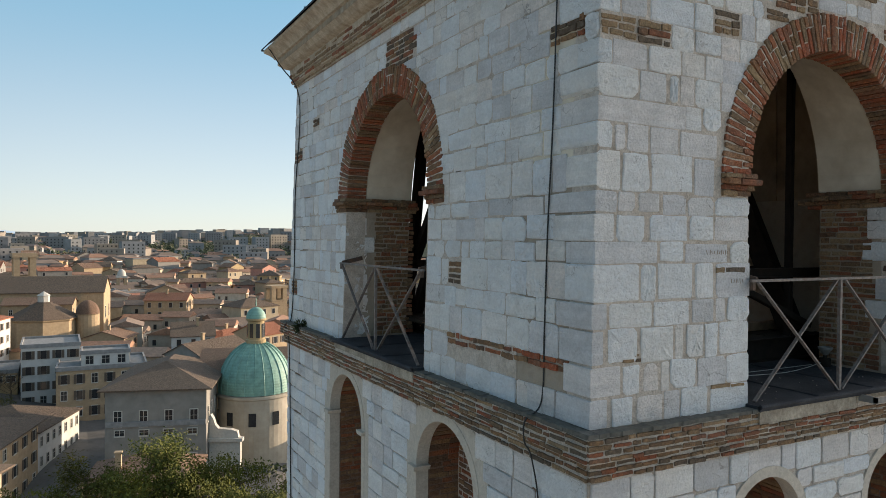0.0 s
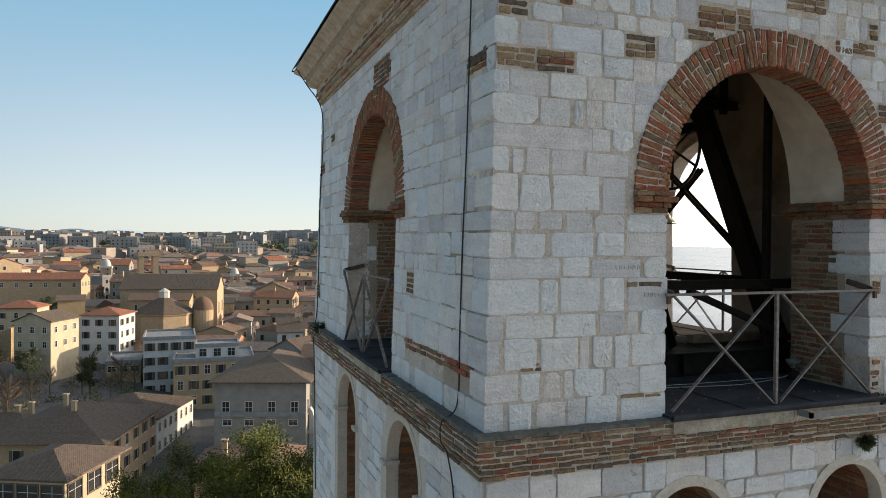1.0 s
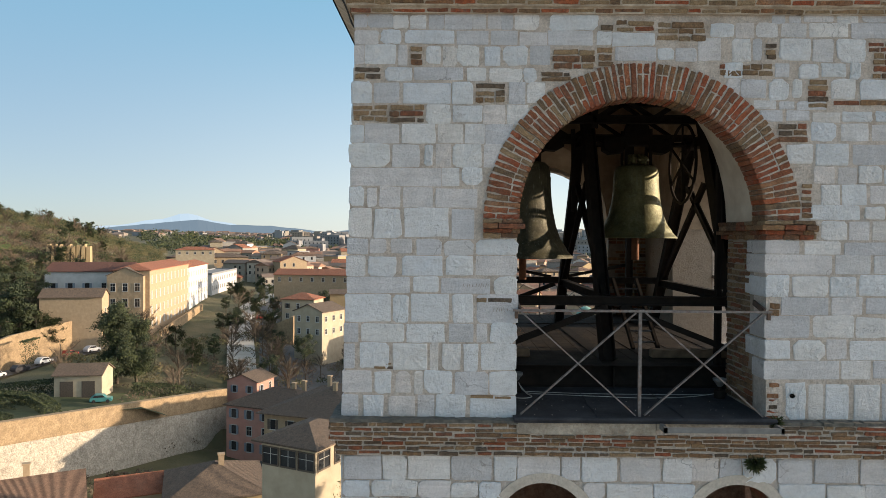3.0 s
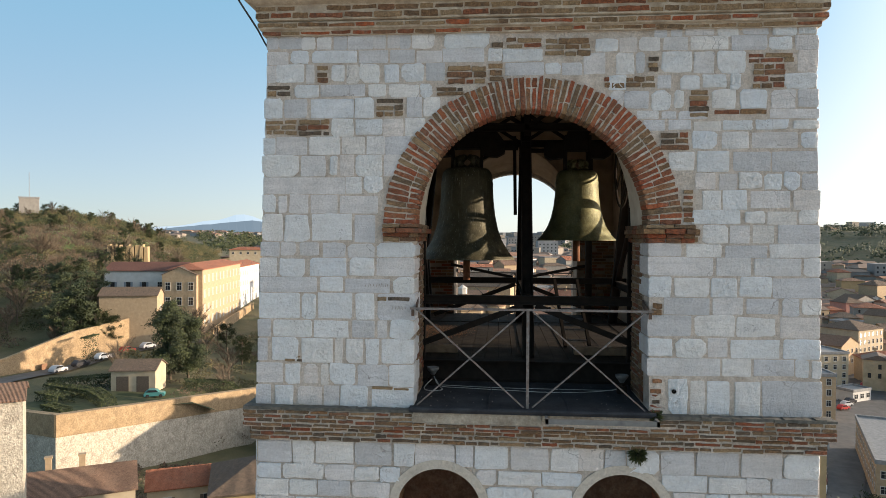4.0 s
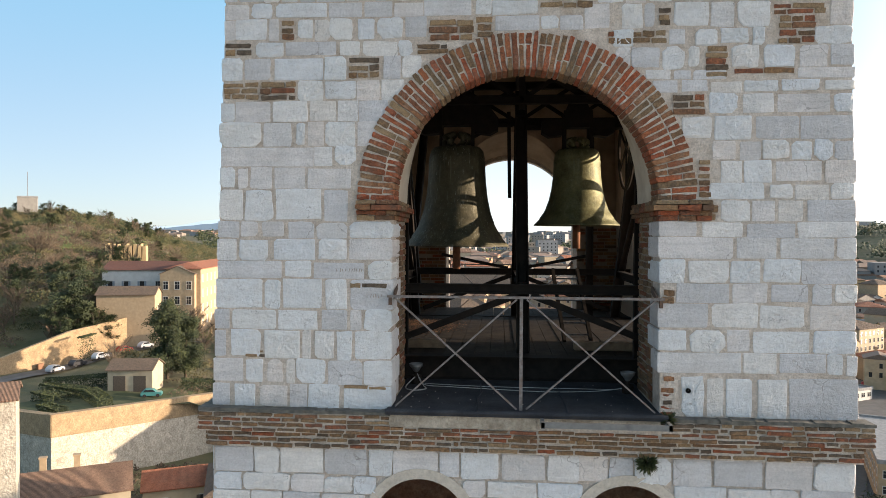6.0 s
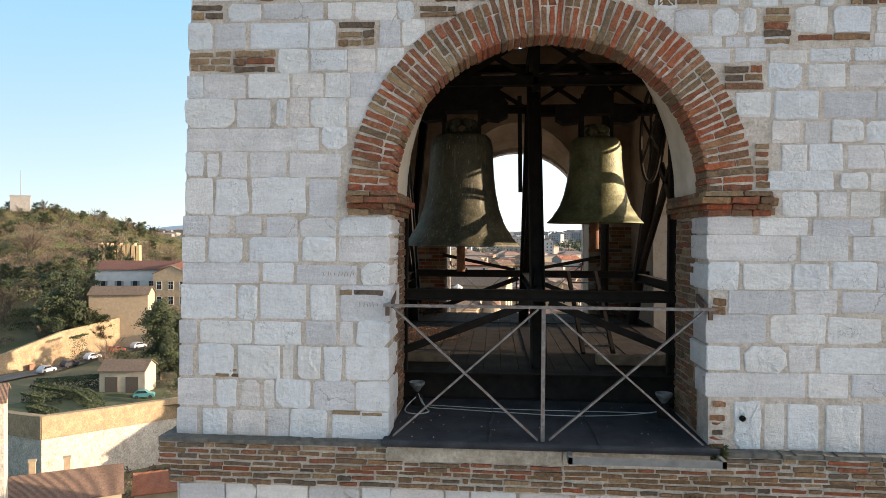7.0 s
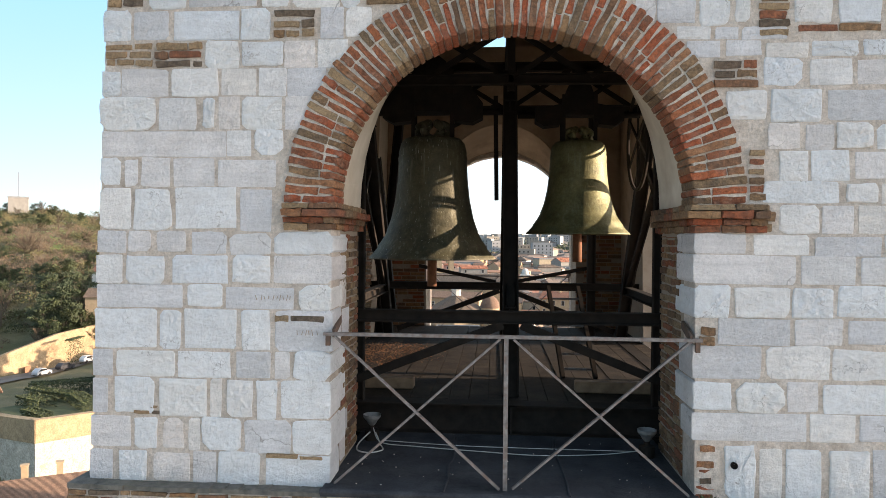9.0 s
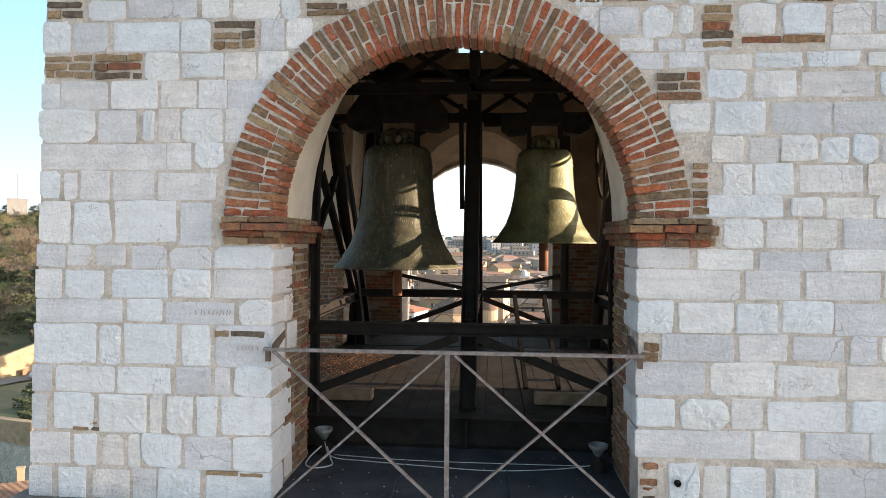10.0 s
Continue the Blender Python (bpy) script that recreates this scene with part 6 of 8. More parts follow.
# ---- houses ----
def window_mesh(name, w, h, d, mat):
    bm = bmesh.new()
    t = 0.12
    for x0, x1, z0, z1 in ((-w / 2 - t, -w / 2, -t, h + t), (w / 2, w / 2 + t, -t, h + t), (-w / 2, w / 2, h, h + t), (-w / 2 - 0.1, w / 2 + 0.1, -t - 0.06, 0)):
        box(bm, x0, x1, -d, 0.05, z0, z1)
    me = bpy.data.meshes.new(name)
    bm.to_mesh(me)
    bm.free()
    me.materials.append(mat)
    return me


def flat_mesh(name, boxes, mat):
    bm = bmesh.new()
    for b in boxes:
        box(bm, *b)
    me = bpy.data.meshes.new(name)
    bm.to_mesh(me)
    bm.free()
    me.materials.append(mat)
    return me


WINDOWS = {}


def window(owner, m, w, h, trim, shut, glass):
    key = (w, h, trim.name, shut.name if shut else "", glass.name)
    if key not in WINDOWS:
        leaves = [(-w / 2 - 0.02 - w * 0.48, -w / 2 - 0.02, -0.10, -0.05, 0, h), (w / 2 + 0.02, w / 2 + 0.02 + w * 0.48, -0.10, -0.05, 0, h)]
        WINDOWS[key] = (window_mesh("window", w, h, 0.08, trim), flat_mesh("pane", [(-w / 2, w / 2, -0.012, 0.03, 0, h)], glass), [flat_mesh("shutter", [leaf], shut) for leaf in leaves] if shut else None,
                        flat_mesh("glazing_bar", [(-0.03, 0.03, -0.03, -0.014, 0, h), (-w / 2, w / 2, -0.03, -0.014, h * 0.6, h * 0.6 + 0.05)], trim_pale))
    frame_me, pane_me, shut_me, bar_me = WINDOWS[key]
    win = piece("window", frame_me, owner, matrix=m)
    piece("pane", pane_me, win)
    if shut_me and rng.random() < 0.75:
        for leaf in shut_me:
            piece("shutter", leaf, win)
    else:
        piece("glazing_bar", bar_me, win)


PLAIN = {}


def plain_window(owner, m, w, h, shut):
    """A far window as one mesh: frame, dark pane and, at some, shutters."""
    key = (w, h, bool(shut))
    if key not in PLAIN:
        bm = bmesh.new()
        box(bm, -w / 2 - 0.1, w / 2 + 0.1, -0.05, 0.02, -0.1, h + 0.1)
        for f in bm.faces:
            f.material_index = 0
        k = len(bm.faces)
        box(bm, -w / 2, w / 2, -0.07, -0.052, 0, h)
        if shut:
            box(bm, -w - 0.02, -w / 2 - 0.1, -0.09, 0.0, 0, h)
            box(bm, w / 2 + 0.1, w + 0.02, -0.09, 0.0, 0, h)
        me = bpy.data.meshes.new("window")
        bm.to_mesh(me)
        bm.free()
        for mat in (trim_pale, pane_dark, shutter_dark):
            me.materials.append(mat)
        for i, f in enumerate(me.polygons):
            f.material_index = 0 if i < 6 else (1 if i < 12 else 2)
        PLAIN[key] = me
    piece("window", PLAIN[key], owner, matrix=m)


def house(p1, p2, depth, eave, label, walls, roof="gable", tiles=tile_brown, rise=0.3, rows=(), cols=3.2, size=(1.0, 1.6), shut=shutter_dark, trim=trim_pale, base=None, ridge_along=True, over=0.5, category="house", sides=(0, 1, 3), chimney=0, skip=0.0, name="house", glass=pane_dark, plain=False):
    """A house whose front runs from p1 to p2 (left to right for one who faces it). rows: heights of window sills below the eave."""
    p1, p2 = Vector((*p1, 0)), Vector((*p2, 0))
    u = (p2 - p1).normalized()
    back_dir = Vector((-u.y, u.x, 0))
    w = (p2 - p1).length
    mid = (p1 + p2) / 2 + back_dir * depth / 2
    low = min(land(q.x, q.y) for q in (p1, p2, p1 + back_dir * depth, p2 + back_dir * depth)) - 1.0 if base is None else base
    h = eave - low
    m = Matrix.Translation((mid.x, mid.y, low)) @ Matrix.Rotation(math.atan2(u.y, u.x), 4, "Z")
    hs = thing(name, label, category, m)
    bm = bmesh.new()
    hw, hd = w / 2, depth / 2
    box(bm, -hw, hw, -hd, hd, 0, h)
    top = h
    if roof == "gable":
        k = rise * (hd if ridge_along else hw)
        if ridge_along:
            tri = [[(x, -hd, h), (x, hd, h), (x, 0, h + k)] for x in (-hw, hw)]
        else:
            tri = [[(-hw, y, h), (hw, y, h), (0, y, h + k)] for y in (-hd, hd)]
        for t in tri:
            bm.faces.new([bm.verts.new(v) for v in t])
    part("wall", bm, walls, hs)
    bm = bmesh.new()
    o, t = over, 0.18
    if roof == "gable":
        a, b = (hw + o * 0.6, hd + o) if ridge_along else (hd + o * 0.6, hw + o)
        drop = rise * o
        f = (lambda s, q, z: (s, q, z)) if ridge_along else (lambda s, q, z: (q, s, z))
        for sg in (-1, 1):
            vs = [bm.verts.new(f(s, q, z)) for dz in (0.02, t) for s, q, z in ((-a, sg * b, h - drop + dz), (a, sg * b, h - drop + dz), (a, 0, h + k + dz), (-a, 0, h + k + dz))]
            for q in ((0, 1, 2, 3), (7, 6, 5, 4), (0, 4, 5, 1), (1, 5, 6, 2), (3, 7, 4, 0)):
                bm.faces.new([vs[i] for i in q])
        top = h + k
    elif roof == "hip":
        k = rise * min(hw, hd)
        a, b = hw + o, hd + o
        inset_x, inset_y = (hw - hd, 0) if hw > hd else (0, hd - hw)
        lowv = [bm.verts.new((x, y, h)) for x, y in ((-a, -b), (a, -b), (a, b), (-a, b))]
        edv = [bm.verts.new((v.co.x, v.co.y, h + t)) for v in lowv]
        r1, r2 = bm.verts.new((-inset_x, -inset_y, h + k + t)), bm.verts.new((inset_x, inset_y, h + k + t))
        bm.faces.new(lowv)
        for i in range(4):
            bm.faces.new((lowv[i], lowv[(i + 1) % 4], edv[(i + 1) % 4], edv[i]))
        if hw > hd:
            quads = ((edv[0], edv[1], r2, r1), (edv[1], edv[2], r2), (edv[2], edv[3], r1, r2), (edv[3], edv[0], r1))
        else:
            quads = ((edv[0], edv[1], r1), (edv[1], edv[2], r2, r1), (edv[2], edv[3], r2), (edv[3], edv[0], r1, r2))
        for q in quads:
            bm.faces.new(list(dict.fromkeys(q)))
        top = h + k
    else:
        loops = [[bm.verts.new((sx * (hw + q), sy * (hd + q), z)) for sx, sy in ((-1, -1), (1, -1), (1, 1), (-1, 1))] for q, z in ((0.0, h - 0.25), (0.2, h - 0.25), (0.2, h + 0.55), (-0.15, h + 0.55), (-0.15, h + 0.1))]
        for p, q in zip(loops, loops[1:]):
            for i in range(4):
                bm.faces.new((p[i], p[(i + 1) % 4], q[(i + 1) % 4], q[i]))
        bm.faces.new(loops[-1])
        tiles = flat_roof
    if roof == "gable":
        bmesh.ops.remove_doubles(bm, verts=bm.verts[:], dist=0.002)
    bmesh.ops.recalc_face_normals(bm, faces=bm.faces[:])
    part("roof", bm, tiles, hs)
    if rows:
        for sd in sides:
            length = w if sd in (0, 2) else depth
            half = hd if sd in (0, 2) else hw
            cn = max(1, round(length / cols))
            for i in range(cn):
                for z in rows:
                    if h - z < 1.5 or rng.random() < skip:
                        continue
                    s = -length / 2 + (i + 0.5) * length / cn
                    mm = Matrix.Rotation(radians((0, 90, 180, 270)[sd]), 4, "Z") @ Matrix.Translation((s, -half, h - z))
                    if plain:
                        plain_window(hs, mm, size[0], size[1], shut and rng.random() < 0.7)
                    else:
                        window(hs, mm, size[0], size[1], trim, shut, glass)
    for c in range(chimney):
        bm = bmesh.new()
        x, y = rng.uniform(-hw * 0.6, hw * 0.6), rng.uniform(-hd * 0.5, hd * 0.5)
        box(bm, x - 0.35, x + 0.35, y - 0.3, y + 0.3, h, top + 1.1)
        box(bm, x - 0.45, x + 0.45, y - 0.4, y + 0.4, top + 1.1, top + 1.3)
        part("chimney", bm, brick_tan, hs)
    return hs


sites = []


def placed(*args, **kw):
    p1, p2, depth = args[0], args[1], args[2]
    sites.append(((p1[0] + p2[0]) / 2, (p1[1] + p2[1]) / 2 + depth / 2, math.hypot(p2[0] - p1[0], p2[1] - p1[1]) / 2 + depth / 2))
    return house(*args, **kw)


# the long convent on the slope
placed((-85.9, 171.9), (-77.0, 173.3), 47, -7.2, "long cream convent with a red tiled roof, sunlit side", brick_tan, "hip", tile_red, 0.35, (3.4, 7.4, 11.4, 14.8), 4.4, (1.1, 1.9), None, sides=(0, 1), base=-26, glass=trim_pale)
placed((-93.4, 218.3), (-84.5, 219.7), 34, -8.3, "white convent wing with shuttered windows", plaster_white, "gable", tile_red, 0.3, (3.2, 6.6, 10.0), 3.6, (0.9, 1.5), None, ridge_along=False, sides=(1,), base=-26, glass=trim_pale)
placed((-101.0, 262.1), (-91.5, 263.0), 46, -13.0, "low white wing of the convent", plaster_white, "flat", flat_roof, 0.3, (2.8, 6.2), 3.4, (0.9, 1.5), None, sides=(1,), base=-26)
placed((-108.0, 316.0), (-97.0, 318.0), 13, -17.6, "tan house with a bright orange hipped roof", brick_tan, "hip", tile_red, 0.5, (3.0,), 3.4, (0.9, 1.5), None, base=-30)
placed((-86.6, 169.9), (-77.8, 171.3), 3, -8.4, "pedimented front of the convent", brick_tan, "gable", tile_brown, 0.45, (4.0, 8.0, 12.5), 2.9, (1.2, 2.0), None, ridge_along=False, sides=(0,), base=-26, over=0.3)
placed((-107.3, 178.0), (-86.2, 181.5), 12, -7.8, "white convent range with a dark red roof", plaster_white, "gable", tile_dark, 0.35, (5.2, 9.5), 3.9, (1.2, 2.0), shutter_blue, sides=(0,), base=-24)
placed((-93.1, 151.6), (-80.2, 154.7), 6.5, -12.4, "small chapel with a cream gable end", brick_tan, "gable", tile_brown, 0.5, (5.5,), 5.5, (1.0, 2.6), None, sides=(1,), base=-25)
placed((-150.1, 362.8), (-110.1, 376.8), 16, -9.6, "broad tan palace with a low red roof", brick_tan, "hip", tile_brown, 0.25, (3.0, 6.6), 4.0, (1.1, 1.7), None, sides=(0, 1), base=-24, category="palace")
placed((-140.0, 350.0), (-122.0, 356.0), 10, -5.2, "cream upper storey with a red roof on the palace", plaster_cream, "hip", tile_red, 0.3, (2.2,), 4.0, (1.0, 1.3), None, sides=(0, 1), base=-20)
# garden house
garage = placed((-68.0, 113.6), (-60.2, 114.8), 6.0, -22.6, "low garden house with a tiled roof and dark doors", plaster_cream, "gable", tile_brown, 0.45, base=-27)
for x in (-1.9, 1.7):
    bm = bmesh.new()
    box(bm, x - 1.1, x + 1.1, -3.06, -2.98, 0.3, 3.2)
    part("door", bm, shutter_dark, garage, "dark timber garage door")
# the hill
keep = placed((-245.0, 332.5), (-237.5, 337.5), 8, 21.5, "square stone tower on the hill top", plaster_grey, "flat", base=9, category="tower", name="hill_tower")
bm = bmesh.new()
tube(bm, [(0, 0, 12.5), (0, 0, 26.0)], 0.12, 6)
part("mast", bm, rail_iron, keep)
crag = thing("fort_wall", "sunlit ochre buttressed wall on the hillside", "wall", pose(-123.8, 220.4, -9.5, 0, 0, 20), kind="structure")
for k in range(9):
    bm = bmesh.new()
    x = -6.5 + k * 1.45
    prism(bm, [(x, 0), (x + 1.3, 0), (x + 1.15, 8.2 + rng.uniform(-0.5, 0.6)), (x + 0.15, 8.0 + rng.uniform(-0.6, 0.6))], 5 + rng.uniform(-0.5, 0.6), lambda s, z, d: Vector((s, d - 2 - 0.10 * (8 - z) * (k % 2 + 0.4), z)))
    part("buttress", bm, plaster_ochre, crag)
# town houses below the tower
placed((-40.3, 121.6), (-24.4, 115.4), 12.0, -29.5, "pink rendered house with grey-blue shutters", plaster_pink, "hip", tile_brown, 0.42, (2.2, 5.2, 8.2), 3.6, (1.05, 1.6), shutter_blue, chimney=2, base=-42)
placed((-43.2, 131.0), (-36.8, 129.4), 7, -26.9, "small pink house with a tiled roof", plaster_pink, "gable", tile_brown, 0.4, (2.2,), 3.0, (0.8, 1.3), shutter_blue, ridge_along=False, base=-38)
placed((-18.6, 65.7), (-12.4, 62.7), 8.6, -19.6, "cream tower house with a loggia under a brown tiled roof", plaster_cream, "hip", tile_brown, 0.40, (2.3,), 2.6, (1.9, 1.7), None, shutter_dark, over=0.8, sides=(0, 1))
placed((-13.84, 103.5), (-7.4, 123.3), 16.8, -27.65, "long tan palazzo under a deep brown tiled roof", brick_tan, "hip", tile_brown, 0.36, (2.6, 6.0, 9.4, 12.4), 3.4, (1.0, 1.6), shutter_dark, sides=(0, 3), over=1.0, chimney=2)
placed((-7.4, 123.3), (-1.4, 137.9), 15.6, -29.6, "pale house with rows of arched windows", plaster_white, "hip", tile_brown, 0.34, (2.4, 5.6, 8.6, 11.6), 2.2, (0.8, 1.5), None, sides=(0, 1))
placed((1.6, 110.9), (15.4, 106.4), 21, -21.4, "grey palazzo with framed windows and a heavy eaves cornice", plaster_grey, "hip", tile_brown, 0.42, (5.4,), 3.6, (1.05, 2.3), None, trim_pale, over=0.9, sides=(0, 1), category="palace")
placed((1.9, 110.75), (15.1, 106.45), 2, -26.6, "lower storeys of the grey palazzo with small framed windows", plaster_grey, "flat", flat_roof, 0.3, (1.6, 5.4), 3.5, (1.3, 0.8), None, trim_pale, over=0.0, sides=(0,), category="palace", base=-39)
placed((16.0, 118.0), (32.0, 113.5), 16, -21.5, "brown roofed range beside the domed church", plaster_cream, "gable", tile_pink, 0.4, (3.5,), 4.0, (1.1, 1.9), None)
placed((-1.9, 89.2), (10.8, 86.0), 10.0, -28.6, "house with a reddish tiled roof among pines", plaster_ochre, "hip", tile_pink, 0.45, chimney=1)
placed((-52.5, 66.0), (-41.0, 72.5), 9, -28.4, "old house with a faded pink tiled roof", plaster_cream, "gable", tile_pink, 0.4, chimney=2)
placed((-43.0, 79.0), (-34.0, 83.2), 7, -31.2, "cream house with a bright red ribbed roof", plaster_cream, "gable", tile_red, 0.4, (2.4,), 4, (0.9, 1.1), shutter_dark)
placed((-32.0, 73.5), (-21.4, 77.5), 12, -29.6, "brown house with broad old tiled roof slopes", plaster_ochre, "hip", tile_brown, 0.45, chimney=1)
placed((-53.0, 53.5), (-45.2, 58.6), 6, -14.6, "pale rubble house at the foot of the slope", rubble, "gable", tile_pink, 0.35)
# flats
placed((-11.6, 160.9), (-0.9, 161.0), 13, -20.9, "white flat-roofed apartment block", plaster_white, "flat", rows=(2.6, 5.8, 9.0, 12), cols=3.0, size=(1.1, 1.7), shut=shutter_dark)
placed((-5.2, 150.0), (10.95, 149.4), 14, -24.3, "cream flat-roofed apartment block with balconies", brick_tan, "flat", rows=(2.8, 6.0, 9.2, 12.2), cols=2.7, size=(1.0, 1.8), shut=shutter_dark)
placed((-0.8, 152.8), (8.0, 152.5), 6.6, -21.7, "penthouse on the flat roof", plaster_white, "flat", rows=(2.2,), cols=2.6, size=(1.4, 1.6), shut=None, base=-27)
placed((-19.5, 165.4), (-12.4, 165.4), 13, -26.5, "ochre striped apartment block", plaster_ochre, "flat", rows=(2.0, 5.0, 8.0), cols=2.4, size=(1.6, 1.2), shut=None)
placed((-36.2, 160.0), (-28.9, 156.6), 9.5, -15.9, "cream house with a sunlit gable wall", plaster_cream, "gable", tile_brown, 0.4, (2.4, 5.4), 3.2, (0.8, 1.2), None, ridge_along=False, sides=(1, 0))
placed((-27.0, 181.9), (-18.0, 179.0), 9.6, -17.4, "white house with dark shuttered windows", plaster_white, "hip", tile_red, 0.35, (2.4, 5.4, 8.4), 2.9, (0.9, 1.5), shutter_dark)
placed((-33.8, 196.0), (-27.6, 197.0), 8, -14.8, "plain ochre house with a flat tiled roof", plaster_ochre, "gable", tile_brown, 0.25)
placed((-46.0, 188.5), (-36.8, 187.0), 8, -15.8, "cream house on the slope with a red roof", plaster_cream, "hip", tile_red, 0.4, (2.4, 5.2), 3.2, (0.8, 1.3), shutter_dark)
placed((-67.8, 265.6), (-36.9, 261.3), 11, -12.9, "long low range with a red tiled roof", brick_tan, "gable", tile_red, 0.35, (2.6,), 4.2, (1.0, 1.5), None)
# seafront side
placed((76.0, 180.9), (90.3, 180.8), 15, -33.6, "brown apartment block with pale window frames", brick_tan, "flat", rows=(2.4, 5.2, 8.0, 10.8), cols=3.3, size=(1.1, 1.5), shut=None, sides=(0, 1))
placed((92.0, 217.5), (113.0, 221.5), 15, -34.0, "cream apartment block with a sunlit end wall", plaster_cream, "flat", rows=(2.4, 5.0, 7.6, 10.0), cols=3.0, size=(1.1, 1.4), shut=None, sides=(0, 1))
placed((38.0, 83.2), (44.0, 83.7), 9, -24.4, "ochre villa with tall pale windows", plaster_ochre, "flat", rows=(3.4, 7.2, 11.0), cols=2.6, size=(1.0, 1.9), shut=None, sides=(0, 1))
placed((136.0, 262.0), (150.0, 272.0), 16, -32.0, "tall cream house with rows of windows", plaster_cream, "hip", tile_brown, 0.35, (2.4, 5.2, 8.0, 10.8), 2.8, (1.0, 1.5), None, sides=(0, 1))
placed((121.0, 243.0), (131.0, 252.0), 24, -35.0, "long tan range beside the square with a pitched roof", brick_tan, "gable", tile_pink, 0.4, (3.0, 6.5), 3.2, (1.0, 1.4), None, ridge_along=False, sides=(0, 1))
placed((71.0, 124.0), (84.0, 119.0), 36, -38.5, "long low warehouse with a grey flat roof", brick_tan, "flat", rows=(2.8, 5.6), cols=3.0, size=(1.2, 1.3), shut=None, sides=(0, 3))
placed((106.0, 204.0), (113.0, 208.0), 6, -42.5, "small white kiosk building on the square", plaster_white, "flat", rows=(2.2,), cols=2.4, size=(1.4, 1.2), shut=None, sides=(0, 1))

# ---- churches ----
church = thing("domed_church", "round church with a green copper dome and lantern", "church", pose(25.4, 117.0, -39))
sites.append((25.4, 117, 8))
bm = bmesh.new()
lathe(bm, ((6.3, 0.0), (6.3, 13.8), (6.5, 14.0), (6.5, 14.4), (6.2, 14.5)), 48, cap=True)
part("drum", bm, drum_render, church, smooth=False)
bm = bmesh.new()
lathe(bm, [(6.25 * math.cos(a) + 0.02, 14.6 + 8.3 * math.sin(a)) for a in [math.pi / 2 * k / 14 * 0.92 for k in range(15)]], 48)
part("dome", bm, copper, church, smooth=True)
for k in range(24):
    a = k * math.tau / 24
    bm = bmesh.new()
    tube(bm, [((6.32 * math.cos(b)) * math.cos(a), (6.32 * math.cos(b)) * math.sin(a), 14.6 + 8.38 * math.sin(b)) for b in [math.pi / 2 * j / 10 * 0.9 for j in range(11)]], 0.07, 4)
    part("rib", bm, copper, church)
bm = bmesh.new()
lathe(bm, ((1.7, 22.6), (1.7, 23.2), (1.45, 23.3), (1.4, 26.4), (1.75, 26.6), (1.75, 26.9)), 24, cap=True)
part("lantern", bm, plaster_ochre, church)
bm = bmesh.new()
lathe(bm, [(1.65 * math.cos(a) + 0.02, 26.9 + 1.9 * math.sin(a)) for a in [math.pi / 2 * k / 6 for k in range(7)]] + [(0.12, 29.2), (0.05, 30.4)], 24)
part("lantern_cap", bm, copper, church, smooth=True)
for k in range(8):
    a = radians(-90 + k * 45)
    bm = bmesh.new()
    box(bm, -0.32, 0.32, -1.48, -1.36, 23.6, 26.0, Matrix.Rotation(a + radians(90), 4, "Z"))
    part("lantern_window", bm, pane_dark, church)
for a in range(-120, 61, 36):
    bm = bmesh.new()
    box(bm, -0.6, 0.6, -6.36, -6.2, 9.6, 11.8, Matrix.Rotation(radians(a + 30), 4, "Z"))
    part("window", bm, pane_dark, church)
gable = thing("church_gable", "white carved church gable with curved shoulders", "gable", pose(18.4, 107.6, -36.6, 0, 0, -24))
bm = bmesh.new()
prism(bm, [(-2.4, 0), (2.4, 0), (2.4, 6.9), (2.1, 7.0), (1.9, 7.9), (1.0, 8.2), (0, 8.3), (-1.0, 8.4), (-1.5, 9.0), (-1.8, 10.0), (-2.2, 10.6), (-2.4, 10.3)], 1.0, lambda s, z, d: Vector((s, d, z)))
part("front", bm, trim_pale, gable)
bm = bmesh.new()
box(bm, -2.8, 2.8, -0.4, 0.9, 6.4, 6.9)
part("cornice", bm, trim_pale, gable)

sites.append((-8, 231, 22))
placed((-22.0, 228.0), (6.2, 223.2), 15, -14.2, "large brick church nave with a brown tiled roof", brick_tan, "gable", tile_brown, 0.55, (8,), 7, (1.6, 3.6), None, category="church", sides=(0, 1))
placed((-19.0, 219.5), (-2.0, 216.5), 8, -17.0, "church aisle with a low red roof", brick_tan, "gable", tile_pink, 0.4, (3.0,), 4, (0.8, 1.6), None, category="church")


def campanile(x, y, w, top, label, rot=0.0, cap="flat"):
    low = land(x, y) - 1
    c = thing("campanile", label, "bell tower", pose(x, y, low, 0, 0, rot))
    h = top - low
    a = w / 2
    bm = bmesh.new()
    box(bm, -a, a, -a, a, 0, h * 0.74)
    part("shaft", bm, brick_tan, c)
    z0, z1 = h * 0.74, h * 0.95
    for sx in (-1, 1):
        for sy in (-1, 1):
            bm = bmesh.new()
            box(bm, *sorted((sx * a, sx * a * 0.45)), *sorted((sy * a, sy * a * 0.45)), z0, z1)
            part("belfry_pier", bm, brick_tan, c)
    bm = bmesh.new()
    box(bm, -a * 1.08, a * 1.08, -a * 1.08, a * 1.08, z0 - 0.4, z0)
    part("string_course", bm, brick_tan, c)
    bm = bmesh.new()
    box(bm, -a * 1.1, a * 1.1, -a * 1.1, a * 1.1, z1, h)
    part("cornice", bm, trim_pale if cap == "dome" else brick_tan, c)
    if cap == "dome":
        bm = bmesh.new()
        lathe(bm, [(a * 0.9 * math.cos(q) + 0.01, h + a * 1.4 * math.sin(q)) for q in [math.pi / 2 * k / 6 for k in range(7)]] + [(0.05, h + a * 2.2)], 16)
        part("cap", bm, trim_pale, c, smooth=True)
    sites.append((x, y, w))


